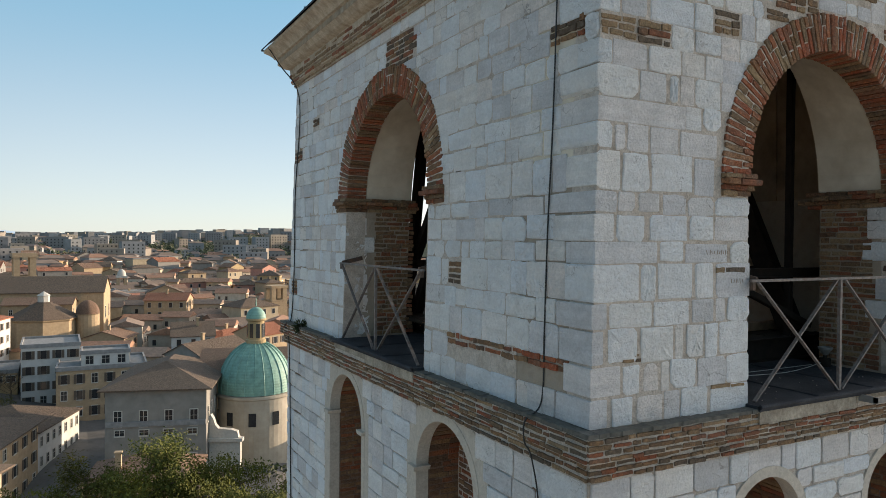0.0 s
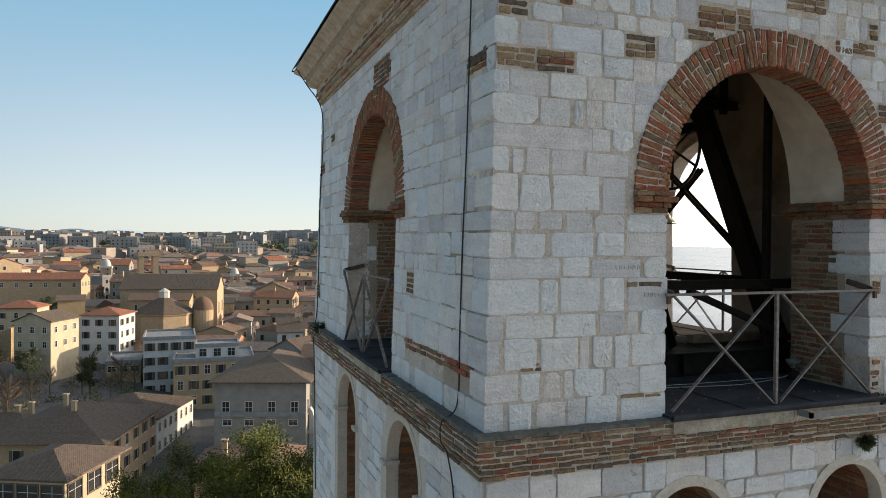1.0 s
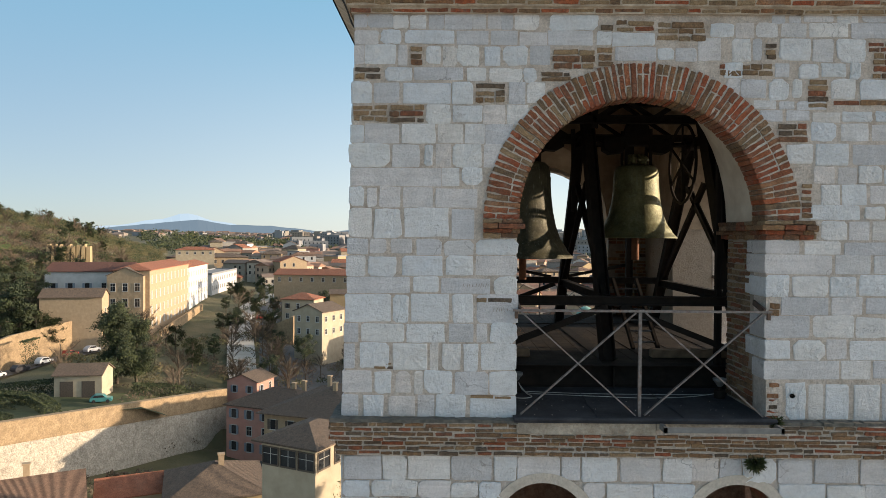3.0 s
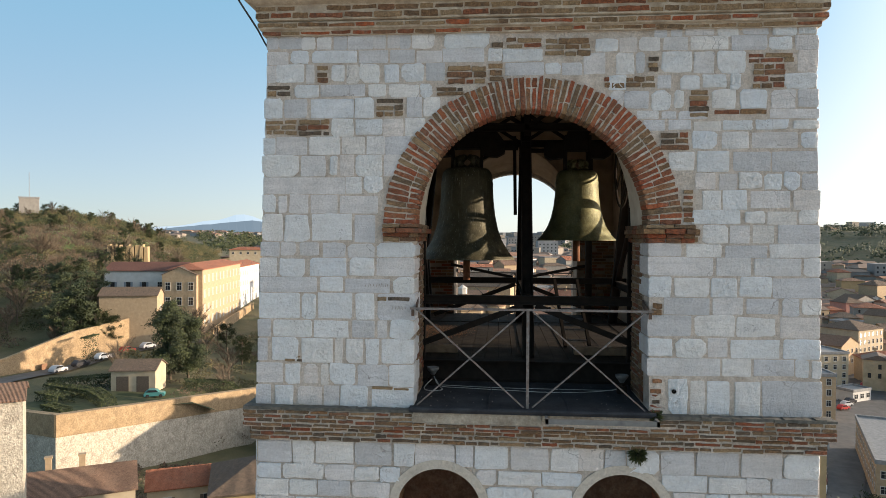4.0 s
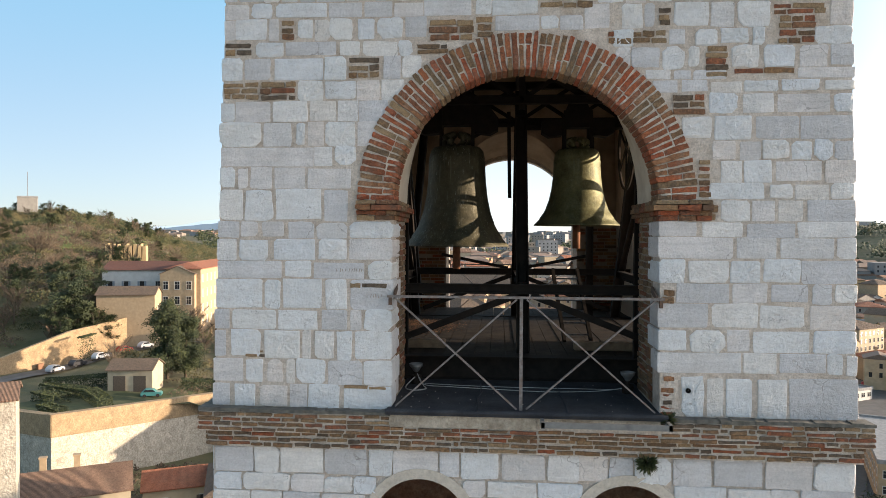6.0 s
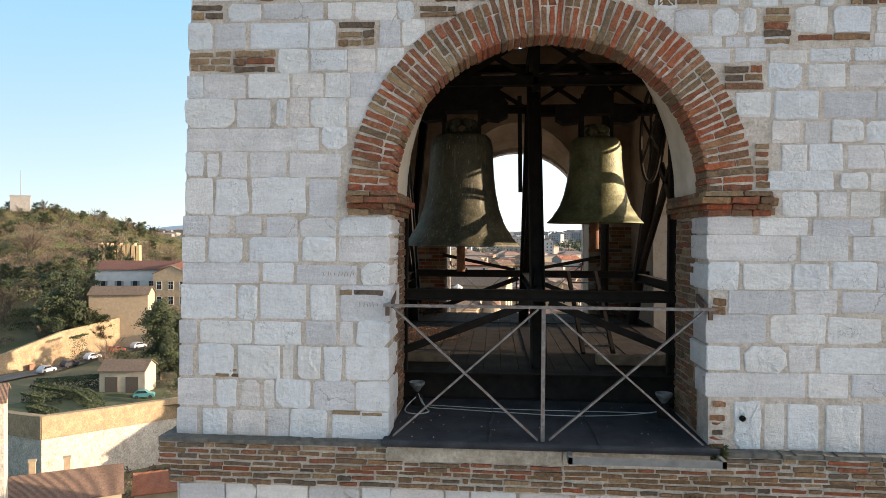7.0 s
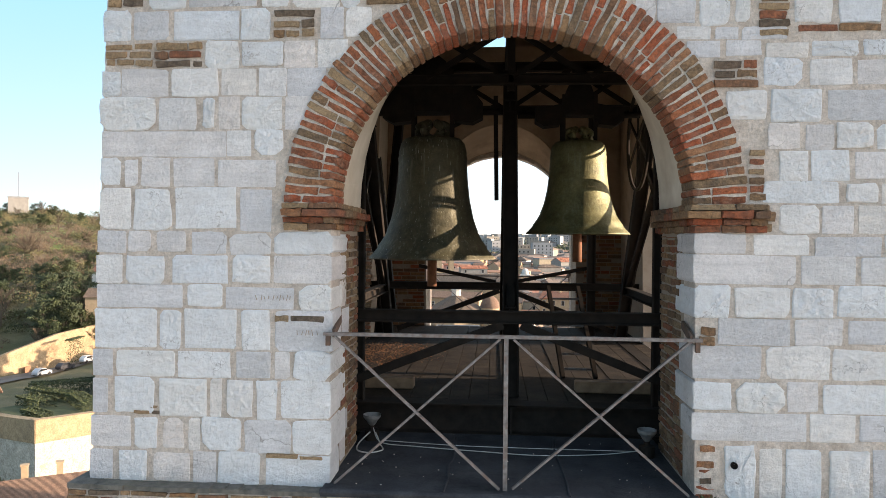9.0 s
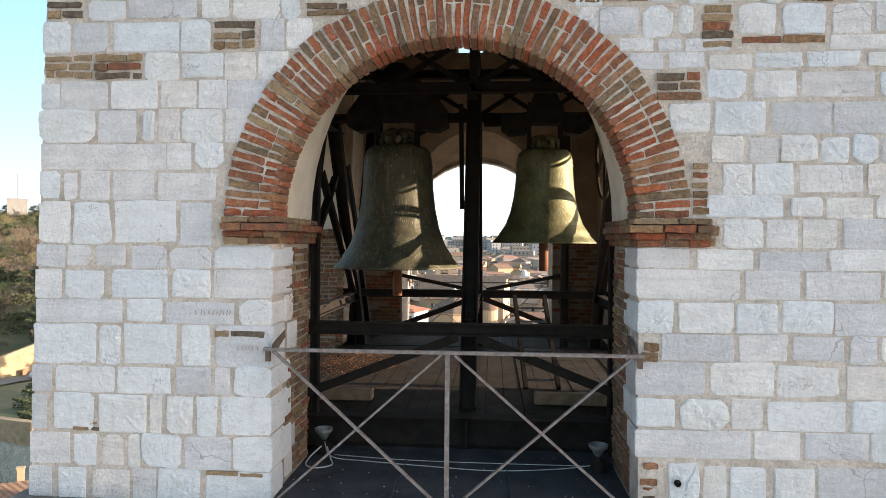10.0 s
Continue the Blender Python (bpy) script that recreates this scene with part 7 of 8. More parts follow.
campanile(-15.0, 246.0, 6.0, -3.2, "square brick bell tower of the church", 8)
campanile(63.6, 247.2, 6.0, -15.0, "pale square bell tower among roofs", 12)
campanile(17.5, 325.4, 4.0, -14.5, "slim bell tower with a domed cap", 0, "dome")
campanile(-36.0, 330.0, 4.5, -11.0, "small bell tower with a white cap in the town", 0, "dome")
rotunda = thing("rotunda", "octagonal brick chapel with a tiled cone roof", "chapel", pose(-8.7, 207.0, -34))
bm = bmesh.new()
lathe(bm, ((8.2, 0), (8.2, 13.8), (8.6, 14.2), (8.6, 14.6)), 8, cap=True)
part("wall", bm, brick_tan, rotunda)
bm = bmesh.new()
lathe(bm, ((8.9, 14.5), (1.6, 18.6), (1.4, 18.6)), 8)
part("roof", bm, tile_brown, rotunda)
bm = bmesh.new()
lathe(bm, ((1.4, 18.4), (1.4, 20.2), (1.7, 20.3), (0.05, 21.4)), 8)
part("lantern", bm, trim_pale, rotunda)
small_dome = thing("side_chapel", "small chapel with a brown tiled dome", "chapel", pose(1.6, 206.0, -34))
bm = bmesh.new()
lathe(bm, ((2.9, 0), (2.9, 15.0), (3.1, 15.2)), 20, cap=True)
part("drum", bm, brick_tan, small_dome)
bm = bmesh.new()
lathe(bm, [(2.9 * math.cos(q) + 0.01, 15.2 + 3.6 * math.sin(q)) for q in [math.pi / 2 * k / 8 for k in range(9)]] + [(0.05, 20.0)], 20)
part("dome", bm, tile_pink, small_dome, smooth=True)
sites += [(-8.7, 207, 10), (1.6, 206, 5)]


# ---- retaining walls, roads ----
def wall_run(name, label, points, thick, mats, split=None):
    """A wall through (x, y, base, top) points; split: height of its upper band."""
    w = thing(name, label, "wall", kind="structure")
    for (x0, y0, b0, t0), (x1, y1, b1, t1) in zip(points, points[1:]):
        d = Vector((x1 - x0, y1 - y0, 0)).normalized()
        nrm = Vector((-d.y, d.x, 0)) * thick
        levels = [(b0, b1, t0, t1, mats[0], 0.0)]
        if split:
            levels = [(b0, b1, t0 - split, t1 - split, mats[0], 0.0), (t0 - split, t1 - split, t0, t1, mats[1], 0.12)]
        for k0, k1, u0, u1, mat, out in levels:
            bm = bmesh.new()
            o = -nrm.normalized() * out
            lo = [bm.verts.new(v) for v in (Vector((x0, y0, k0)) + o, Vector((x1, y1, k1)) + o, Vector((x1, y1, k1)) + nrm, Vector((x0, y0, k0)) + nrm)]
            hi = [bm.verts.new(v) for v in (Vector((x0, y0, u0)) + o, Vector((x1, y1, u1)) + o, Vector((x1, y1, u1)) + nrm, Vector((x0, y0, u0)) + nrm)]
            bm.faces.new(lo[::-1])
            bm.faces.new(hi)
            for i in range(4):
                bm.faces.new((lo[i], lo[(i + 1) % 4], hi[(i + 1) % 4], hi[i]))
            part("wall_band", bm, mat, w)
    return w


wall_run("retaining_wall", "tall sunlit retaining wall, tan brick over pale rubble", ((-92.0, 104.0, -38, -26.2), (-71.7, 95.6, -38, -25.8), (-63.5, 91.0, -38, -25.0), (-45.0, 124.7, -42, -27.8), (-42.6, 129.1, -42, -28.1)), 1.2, (rubble, wall_brick), 3.4)
wall_run("garden_wall", "long sunlit tan brick wall climbing beside the road", ((-101.0, 116.0, -32, -24.4), (-96.8, 125.1, -32, -23.0), (-92.3, 140.3, -30, -19.6), (-85.1, 156.1, -27, -17.6)), 0.8, (wall_brick,))
wall_run("garden_wall", "pale curved wall beside the road bend", ((-48.8, 178.5, -30, -22.4), (-44.0, 175.0, -30, -20.8), (-39.6, 174.0, -30, -19.0), (-38.0, 182.0, -30, -18.6)), 0.8, (wall_brick,))
wall_run("garden_wall", "low pale wall at the foot of the convent", ((-73.0, 171.0, -30, -22.6), (-75.5, 188.0, -30, -21.6), (-80.5, 222.0, -30, -20.5)), 0.6, (wall_brick,))
bm = bmesh.new()
box(bm, -93.9, -93.6, 131.4, 133.2, -28.5, -25.4)
tagged(part("wall_door", bm, door_brown), "brown arched timber door in the garden wall", "door")


def strip(name, label, points, width, mat, lift=0.25):
    verts, faces = [], []
    pts = [Vector((x, y, 0)) for x, y in points]
    fine = []
    for a, b in zip(pts, pts[1:]):
        steps = max(1, int((b - a).length / 4))
        fine += [a.lerp(b, k / steps) for k in range(steps)]
    fine.append(pts[-1])
    for i, p in enumerate(fine):
        d = (fine[min(i + 1, len(fine) - 1)] - fine[max(i - 1, 0)]).normalized()
        nrm = Vector((-d.y, d.x, 0)) * width / 2
        for q in (p - nrm, p, p + nrm):
            verts.append((q.x, q.y, max(land(q.x, q.y), land(p.x, p.y)) + lift))
    for i in range(len(fine) - 1):
        for j in (0, 1):
            faces.append((3 * i + j, 3 * i + j + 1, 3 * i + j + 4, 3 * i + j + 3))
    piece(name, data_mesh(name, verts, faces, mat), label=label, kind="structure")


strip("road_upper", "grey road along the garden wall", ((-95.0, 112.0), (-92.0, 126.0), (-87.0, 141.0), (-80.0, 155.0), (-72.0, 166.0)), 5, asphalt)
strip("road_bend", "pale road winding down between gardens", ((-74.0, 300.0), (-70.0, 240.0), (-61.0, 200.0), (-54.0, 176.0), (-46.0, 150.0), (-38.0, 133.0), (-28.0, 121.0), (-22.0, 120.0)), 6.5, road_bounce_paving)
strip("road_square", "street beside the apartment blocks", ((56.0, 108.0), (65.4, 128.7), (80.4, 158.6), (94.9, 185.2), (114.2, 213.7), (133.6, 241.2), (150.0, 262.0)), 11, asphalt)
strip("lawn", "short green garden lawn behind the wall", ((-74.0, 99.0), (-66.0, 108.0), (-58.0, 112.5), (-52.0, 118.0)), 12, lawn, 0.3)


def car(x, y, rot, paint, label):
    c = thing("car", label, "car", pose(x, y, land(x, y) + 0.32, 0, 0, rot), "parked cars")
    bm = bmesh.new()
    prism(bm, [(-1.75, 0.25), (1.75, 0.25), (1.78, 0.65), (1.6, 0.86), (0.85, 0.95), (0.35, 1.42), (-0.95, 1.46), (-1.6, 1.0), (-1.78, 0.7)], 1.6, lambda s, z, d: Vector((s, d - 0.8, z)))
    bmesh.ops.bevel(bm, geom=bm.edges[:], offset=0.05, segments=1, affect="EDGES")
    part("body", bm, paint, c)
    bm = bmesh.new()
    prism(bm, [(-1.35, 0.98), (0.72, 0.98), (0.3, 1.36), (-0.9, 1.39)], 1.64, lambda s, z, d: Vector((s, d - 0.82, z)))
    part("side_glass", bm, pane_dark, c)
    for sx in (-1.1, 1.1):
        for sy in (-0.72, 0.72):
            bm = bmesh.new()
            lathe(bm, ((0.02, -0.1), (0.31, -0.1), (0.31, 0.1), (0.02, 0.1)), 12, Matrix.Translation((sx, sy, 0.31)) @ Matrix.Rotation(radians(90), 4, "X"))
            part("wheel", bm, tyre, c)


car(-59.2, 112.6, 20, car_paints[0], "small teal car parked on the lawn")
for k, (x, y, r) in enumerate(((-89.0, 130.0, 75), (-87.3, 135.0, 75), (-85.5, 140.5, 72), (-83.0, 146.0, 65), (-80.6, 151.0, 65), (-64.0, 205.0, 30), (-61.0, 208.0, 30), (-58.0, 211.0, 30), (-55.0, 214.0, 30), (-62.0, 196.0, 20), (-57.0, 199.0, 20), (99.0, 195.0, 25), (102.0, 199.5, 25), (105.0, 203.5, 25), (116.5, 221.0, 55), (120.0, 226.0, 55), (125.0, 232.0, 55), (129.0, 238.0, 55), (63.0, 127.0, 62), (65.0, 131.5, 62), (67.0, 136.0, 62), (69.0, 140.5, 62))):
    paint = car_paints[1 + k % 4]
    car(x, y, r, paint, ("silver", "black", "white", "red")[k % 4] + " car parked beside the road")


# ---- trees ----
def leaf_cloud(rnd, clumps, per, spread, size, shape):
    """Small leaf blades about clump centres that shape() gives."""
    verts, faces = [], []
    for _ in range(clumps):
        c = shape(rnd)
        for _ in range(per):
            p = c + Vector((rnd.gauss(0, 1), rnd.gauss(0, 1), rnd.gauss(0, 0.7))) * spread
            u = Vector((rnd.gauss(0, 1), rnd.gauss(0, 1), rnd.gauss(0, 1))).normalized() * size * rnd.uniform(0.6, 1.3)
            v = u.orthogonal().normalized() * size * rnd.uniform(0.25, 0.5)
            n = len(verts)
            verts += [p - u, p - v, p + u, p + v]
            faces.append((n, n + 1, n + 2, n + 3))
    return verts, faces


def tree_parts(rnd, h, r, crown_low, leaf, clumps, per, size, cone=0.0):
    """A trunk with limbs, and a crown of leaves, as two meshes."""
    bm = bmesh.new()
    trunk = [(0, 0, -0.6), (rnd.uniform(-0.2, 0.2), rnd.uniform(-0.2, 0.2), h * 0.35), (rnd.uniform(-0.4, 0.4), rnd.uniform(-0.4, 0.4), h * 0.7), (0, 0, h * 0.93)]
    for (a, b), w in zip(zip(trunk, trunk[1:]), (0.022, 0.016, 0.008)):
        tube(bm, [a, b], h * w, 7)
    centres = []
    for k in range(26):
        z = h * (crown_low + (0.93 - crown_low) * (k + rnd.random()) / 26)
        f = (z / h - crown_low) / (1 - crown_low)
        reach = r * (1 - cone * f) * math.sqrt(max(0.05, 1 - (1.6 * f - 0.6) ** 2 if cone == 0 else 1)) * rnd.uniform(0.55, 1.0)
        a = rnd.uniform(0, math.tau)
        tip = Vector((reach * math.cos(a), reach * math.sin(a), z + reach * 0.25))
        tube(bm, [(0, 0, z - reach * 0.25), tip * 0.55 + Vector((0, 0, z * 0.45)), tip], h * 0.004, 4)
        centres.append((Vector((0, 0, z - reach * 0.25)), tip))
    def shape(q):
        start, tip = q.choice(centres)
        return start.lerp(tip, q.uniform(0.35, 1.05)) + Vector((q.gauss(0, 0.10 * r), q.gauss(0, 0.10 * r), q.gauss(0.05 * r, 0.10 * r)))
    verts, faces = leaf_cloud(rnd, clumps, per, r * 0.10, size, shape)
    me = bpy.data.meshes.new("trunk")
    bm.to_mesh(me)
    bm.free()
    me.materials.append(bark)
    return me, data_mesh("crown", verts, faces, leaf)


def bare_tree(rnd, h, r, count):
    """A leafless tree: trunk, limbs and a haze of thin twigs."""
    bm = bmesh.new()
    tube(bm, [(0, 0, -0.6), (rnd.uniform(-0.2, 0.2), rnd.uniform(-0.2, 0.2), h * 0.4)], h * 0.02, 6)
    tube(bm, [(0, 0, h * 0.38), (rnd.uniform(-0.3, 0.3), rnd.uniform(-0.3, 0.3), h * 0.85)], h * 0.011, 5)
    verts, faces = [], []
    for k in range(22):
        a, z = rnd.uniform(0, math.tau), h * rnd.uniform(0.22, 0.7)
        reach = r * rnd.uniform(0.5, 1.0)
        tip = Vector((reach * math.cos(a), reach * math.sin(a), min(h, z + reach * rnd.uniform(0.5, 1.3))))
        tube(bm, [(0, 0, z), tip * 0.5 + Vector((0, 0, z * 0.5 - reach * 0.06)), tip], h * 0.004, 4)
        for _ in range(count):
            f = rnd.uniform(0.3, 1.0)
            p = Vector((0, 0, z)).lerp(tip, f)
            d = (tip.normalized() + Vector((rnd.gauss(0, 0.6), rnd.gauss(0, 0.6), 0.4 + rnd.gauss(0, 0.5)))).normalized() * r * rnd.uniform(0.15, 0.42)
            w = d.orthogonal().normalized() * rnd.uniform(0.014, 0.03)
            n = len(verts)
            verts += [p - w, p + d, p + w]
            faces.append((n, n + 1, n + 2))
    me = bpy.data.meshes.new("trunk")
    bm.to_mesh(me)
    bm.free()
    me.materials.append(bark)
    return me, data_mesh("crown", verts, faces, twig)


def plant_tree(meshes, x, y, scale, rot, label, category="tree", group="", sink=0.0):
    t = thing("tree", label, category, pose(x, y, land(x, y) - sink, 0, 0, rot) @ Matrix.Scale(scale, 4), group)
    piece("trunk", meshes[0], t)
    piece("crown", meshes[1], t)


trnd = random.Random(21)
pines = [tree_parts(trnd, 21, 4.4, 0.35, needle, 300, 60, 0.15) for _ in range(3)]
cedars = [tree_parts(trnd, 14, 4.4, 0.12, dark_leaf, 300, 55, 0.22, 0.6) for _ in range(2)]
rounds = [tree_parts(trnd, 8, 3.0, 0.3, dark_leaf, 80, 45, 0.2) for _ in range(2)]
bares = [bare_tree(trnd, 8, 3.0, 46) for _ in range(3)]
for x, y, s in ((-5.5, 58.0, 0.98), (-2.0, 61.0, 1.02), (1.5, 56.0, 1.08), (3.8, 59.0, 1.10), (5.8, 54.0, 1.02), (8.2, 57.0, 1.0), (9.2, 51.0, 0.96), (12.0, 50.0, 0.95), (14.0, 53.0, 0.98), (11.0, 46.0, 0.90), (6.0, 49.0, 0.96), (15.5, 48.0, 0.92), (2.0, 51.0, 0.92), (17.0, 55.0, 0.92)):
    plant_tree(trnd.choice(pines), x, y, s * 0.985, trnd.uniform(0, 360), "tall green pine below the tower", "tree", "pines below the tower")
plant_tree(cedars[0], -63.1, 126.5, 1.12, 0, "big dark evergreen standing over the lawn")
plant_tree(cedars[1], -60.5, 129.0, 0.95, 40, "dark evergreen beside the lawn")
for x, y, s in ((37.5, 59.0, 1.35), (41.0, 63.0, 1.3), (34.0, 60.0, 1.2), (44.0, 70.0, 1.25)):
    plant_tree(cedars[int(x) % 2], x, y, s, x * 30, "dark cypress-like tree on the seaward slope")
for k in range(34):
    a, r = radians(trnd.uniform(12, 31)), trnd.uniform(128, 200)
    x, y = -r * math.sin(a), r * math.cos(a)
    if any(math.hypot(x - sx, y - sy) < sr for sx, sy, sr in sites):
        continue
    if trnd.random() < 0.5:
        plant_tree(trnd.choice(bares), x, y, trnd.uniform(0.7, 1.2), k * 40, "leafless brown tree in the gardens", "tree", "garden trees")
    else:
        plant_tree(trnd.choice(rounds), x, y, trnd.uniform(0.5, 1.0), k * 40, "small dark green garden tree", "tree", "garden trees")
for k in range(90):   # gardens between the road and the old town
    a, r = radians(trnd.uniform(4.5, 19)), trnd.uniform(132, 300)
    x, y = -r * math.sin(a), r * math.cos(a)
    if any(math.hypot(x - sx, y - sy) < sr * 0.85 for sx, sy, sr in sites):
        continue
    plant_tree(trnd.choice((bares[0], bares[1], bares[2], rounds[0], rounds[1])), x, y, trnd.uniform(0.55, 1.05), k * 40, "garden tree on the slope below the old town", "tree", "slope trees")
for x, y, s in ((-96.5, 143.0, 1.11), (-95.0, 147.5, 1.41), (-91.5, 147.5, 1.27), (-88.5, 150.3, 1.04), (-100.0, 146.0, 1.49), (-99.0, 152.0, 1.64), (-103.0, 156.0, 1.64)):
    plant_tree(rounds[int(x) % 2], x, y, s, x * 17, "dark round evergreen behind the garden wall", "tree", "chapel trees")
for k in range(24):
    a, r = radians(trnd.uniform(30.5, 41)), trnd.uniform(172, 222)
    x, y = -r * math.sin(a), r * math.cos(a)
    if all(math.hypot(x - sx, y - sy) > sr for sx, sy, sr in sites):
        plant_tree(trnd.choice((rounds[0], rounds[1], bares[0], bares[1])), x, y, trnd.uniform(0.5, 0.85), k * 40, "tree at the wooded foot of the hill", "tree", "hill foot trees")
for k in range(150):
    a, r = radians(trnd.uniform(25.5, 41)), math.sqrt(trnd.uniform(178 ** 2, 400 ** 2))
    x, y = -r * math.sin(a), r * math.cos(a)
    if any(math.hypot(x - sx, y - sy) < sr for sx, sy, sr in sites) or grassy(x, y):
        continue
    if trnd.random() < 0.62:
        plant_tree(trnd.choice(bares), x, y, trnd.uniform(0.7, 1.25), k * 40, "leafless grey-brown tree on the hillside", "tree", "hillside trees")
    else:
        plant_tree(trnd.choice(rounds), x, y, trnd.uniform(0.5, 0.95), k * 40, "dark evergreen tree on the hillside", "tree", "hillside trees")
for x, y, s in ((-111.6, 172.0, 1.0), (-105.0, 170.0, 1.15), (-100.0, 167.5, 0.9), (-95.5, 164.0, 1.0), (-115.5, 178.0, 1.1), (-97.0, 158.0, 0.8), (-104.0, 160.0, 0.85)):
    plant_tree(rounds[int(x) % 2], x, y, s, x * 17, "dark round evergreen beside the chapel", "tree", "chapel trees")
for k in range(18):
    a, r = radians(trnd.uniform(26.5, 41)), trnd.uniform(395, 450)
    x, y = -r * math.sin(a), r * math.cos(a)
    plant_tree(trnd.choice((rounds[0], rounds[1], bares[0])), x, y, trnd.uniform(0.6, 1.1), k * 40, "dark tree on the skyline of the hill", "tree", "hill top trees", 1.2)
for k in range(26):
    a, r = radians(trnd.uniform(-12, 12)), trnd.uniform(115, 400)
    x, y = -r * math.sin(a), r * math.cos(a)
    if all(math.hypot(x - sx, y - sy) > sr for sx, sy, sr in sites):
        plant_tree(trnd.choice(rounds), x, y, trnd.uniform(0.6, 1.1), k * 40, "dark green tree between houses", "tree", "town trees")


def scrub(name, label, count, bearing, reach, size, per, leaf, seed, test=None, leafy=1.4):
    rnd = random.Random(seed)
    verts, faces = [], []
    for _ in range(count):
        a, r = radians(rnd.uniform(*bearing)), math.sqrt(rnd.uniform(reach[0] ** 2, reach[1] ** 2))
        x, y = -r * math.sin(a), r * math.cos(a)
        if any(math.hypot(x - sx, y - sy) < sr for sx, sy, sr in sites) or (test and not test(x, y)):
            continue
        s = rnd.uniform(*size)
        tall = rnd.uniform(0.5, 1.0)
        base = Vector((x, y, land(x, y) + s * 0.25))
        for _ in range(per):
            d = Vector((rnd.gauss(0, 1), rnd.gauss(0, 1), abs(rnd.gauss(0, 1)))).normalized()
            p = base + Vector((d.x * s, d.y * s, d.z * s * 1.2 * tall)) * rnd.uniform(0.6, 1.05)
            u = Vector((rnd.gauss(0, 1), rnd.gauss(0, 1), rnd.gauss(0, 1))).normalized() * s * rnd.uniform(0.08, 0.17) * leafy
            v = u.orthogonal().normalized() * s * rnd.uniform(0.05, 0.09) * leafy
            n = len(verts)
            verts += [p - u, p - v, p + u, p + v]
            faces.append((n, n + 1, n + 2, n + 3))
    tagged(piece(name, data_mesh(name, verts, faces, leaf)), label, "scrub", kind="stuff")


def hedge(x0, y0, x1, y1, w, h, label):
    rnd = random.Random(int(abs(x0 * 10 + y1)))
    verts, faces = [], []
    length = math.hypot(x1 - x0, y1 - y0)
    u = Vector((x1 - x0, y1 - y0, 0)) / length
    side = Vector((-u.y, u.x, 0))
    for _ in range(int(length * 260)):
        s = rnd.uniform(0, length)
        p = Vector((x0, y0, 0)) + u * s + side * rnd.choice((-0.5, 0.5, rnd.uniform(-0.5, 0.5))) * w
        p.z = land(p.x, p.y) + h * rnd.choice((1.0, rnd.random()))
        p += Vector((rnd.gauss(0, 0.08), rnd.gauss(0, 0.08), rnd.gauss(0, 0.08)))
        q = Vector((rnd.gauss(0, 1), rnd.gauss(0, 1), rnd.gauss(0, 1))).normalized() * 0.16
        v = q.orthogonal().normalized() * 0.09
        n = len(verts)
        verts += [p - q, p - v, p + q, p + v]
        faces.append((n, n + 1, n + 2, n + 3))
    tagged(piece("hedge", data_mesh("hedge", verts, faces, dark_leaf)), label, "hedge")


hedge(-79.0, 112.0, -68.0, 108.0, 2.0, 1.8, "clipped dark hedge around the lawn")
hedge(-70.3, 98.8, -63.8, 95.2, 1.8, 1.5, "low dark bushes behind the retaining wall")
hedge(-68.0, 108.0, -60.5, 101.0, 2.2, 2.0, "dark hedge beside the lawn")
hedge(-80.0, 113.5, -70.0, 117.5, 2.6, 2.2, "dark shrubbery between the lawn and the road")
hedge(-76.0, 106.5, -70.0, 103.5, 3.0, 1.8, "rounded dark shrubs in the terrace garden")
hedge(-57.0, 120.0, -48.0, 127.0, 1.6, 2.2, "dark hedge behind the parked car")
hedge(-88.0, 137.0, -87.0, 140.5, 1.4, 6.0, "ivy mass against the garden wall")
scrub("hill_scrub", "olive and brown winter scrub on the hillside", 2200, (22.5, 41), (185, 470), (1.0, 3.2), 100, scrub_leaf, 5, lambda x, y: not grassy(x, y), leafy=0.8)
scrub("hill_bushes", "dark evergreen bushes on the hill", 620, (23, 41), (182, 470), (1.2, 3.6), 120, dark_leaf, 6, lambda x, y: not grassy(x, y), leafy=0.8)
scrub("hill_thicket", "grey-brown leafless thicket on the slope", 600, (24, 41), (178, 330), (1.6, 3.4), 110, twig, 8, leafy=0.7)
scrub("garden_scrub", "tangled shrubs between the gardens", 620, (5, 30), (128, 260), (0.8, 2.2), 70, scrub_leaf, 9, leafy=1.0)
scrub("slope_thicket", "brown leafless thickets on the garden slopes", 420, (6, 27), (128, 235), (0.9, 2.2), 60, twig, 14, leafy=0.8)
scrub("wall_shrubs", "shrubs at the foot of the retaining wall", 120, (18, 33), (100, 117), (0.7, 1.6), 50, twig, 10)
scrub("town_shrubs", "dark shrubs between the town houses", 240, (-14, 12), (95, 260), (0.9, 2.2), 50, dark_leaf, 11)
scrub("far_woods", "dark woods on the far slopes", 1500, (-31, 24), (650, 1500), (5, 11), 45, dark_leaf, 12)

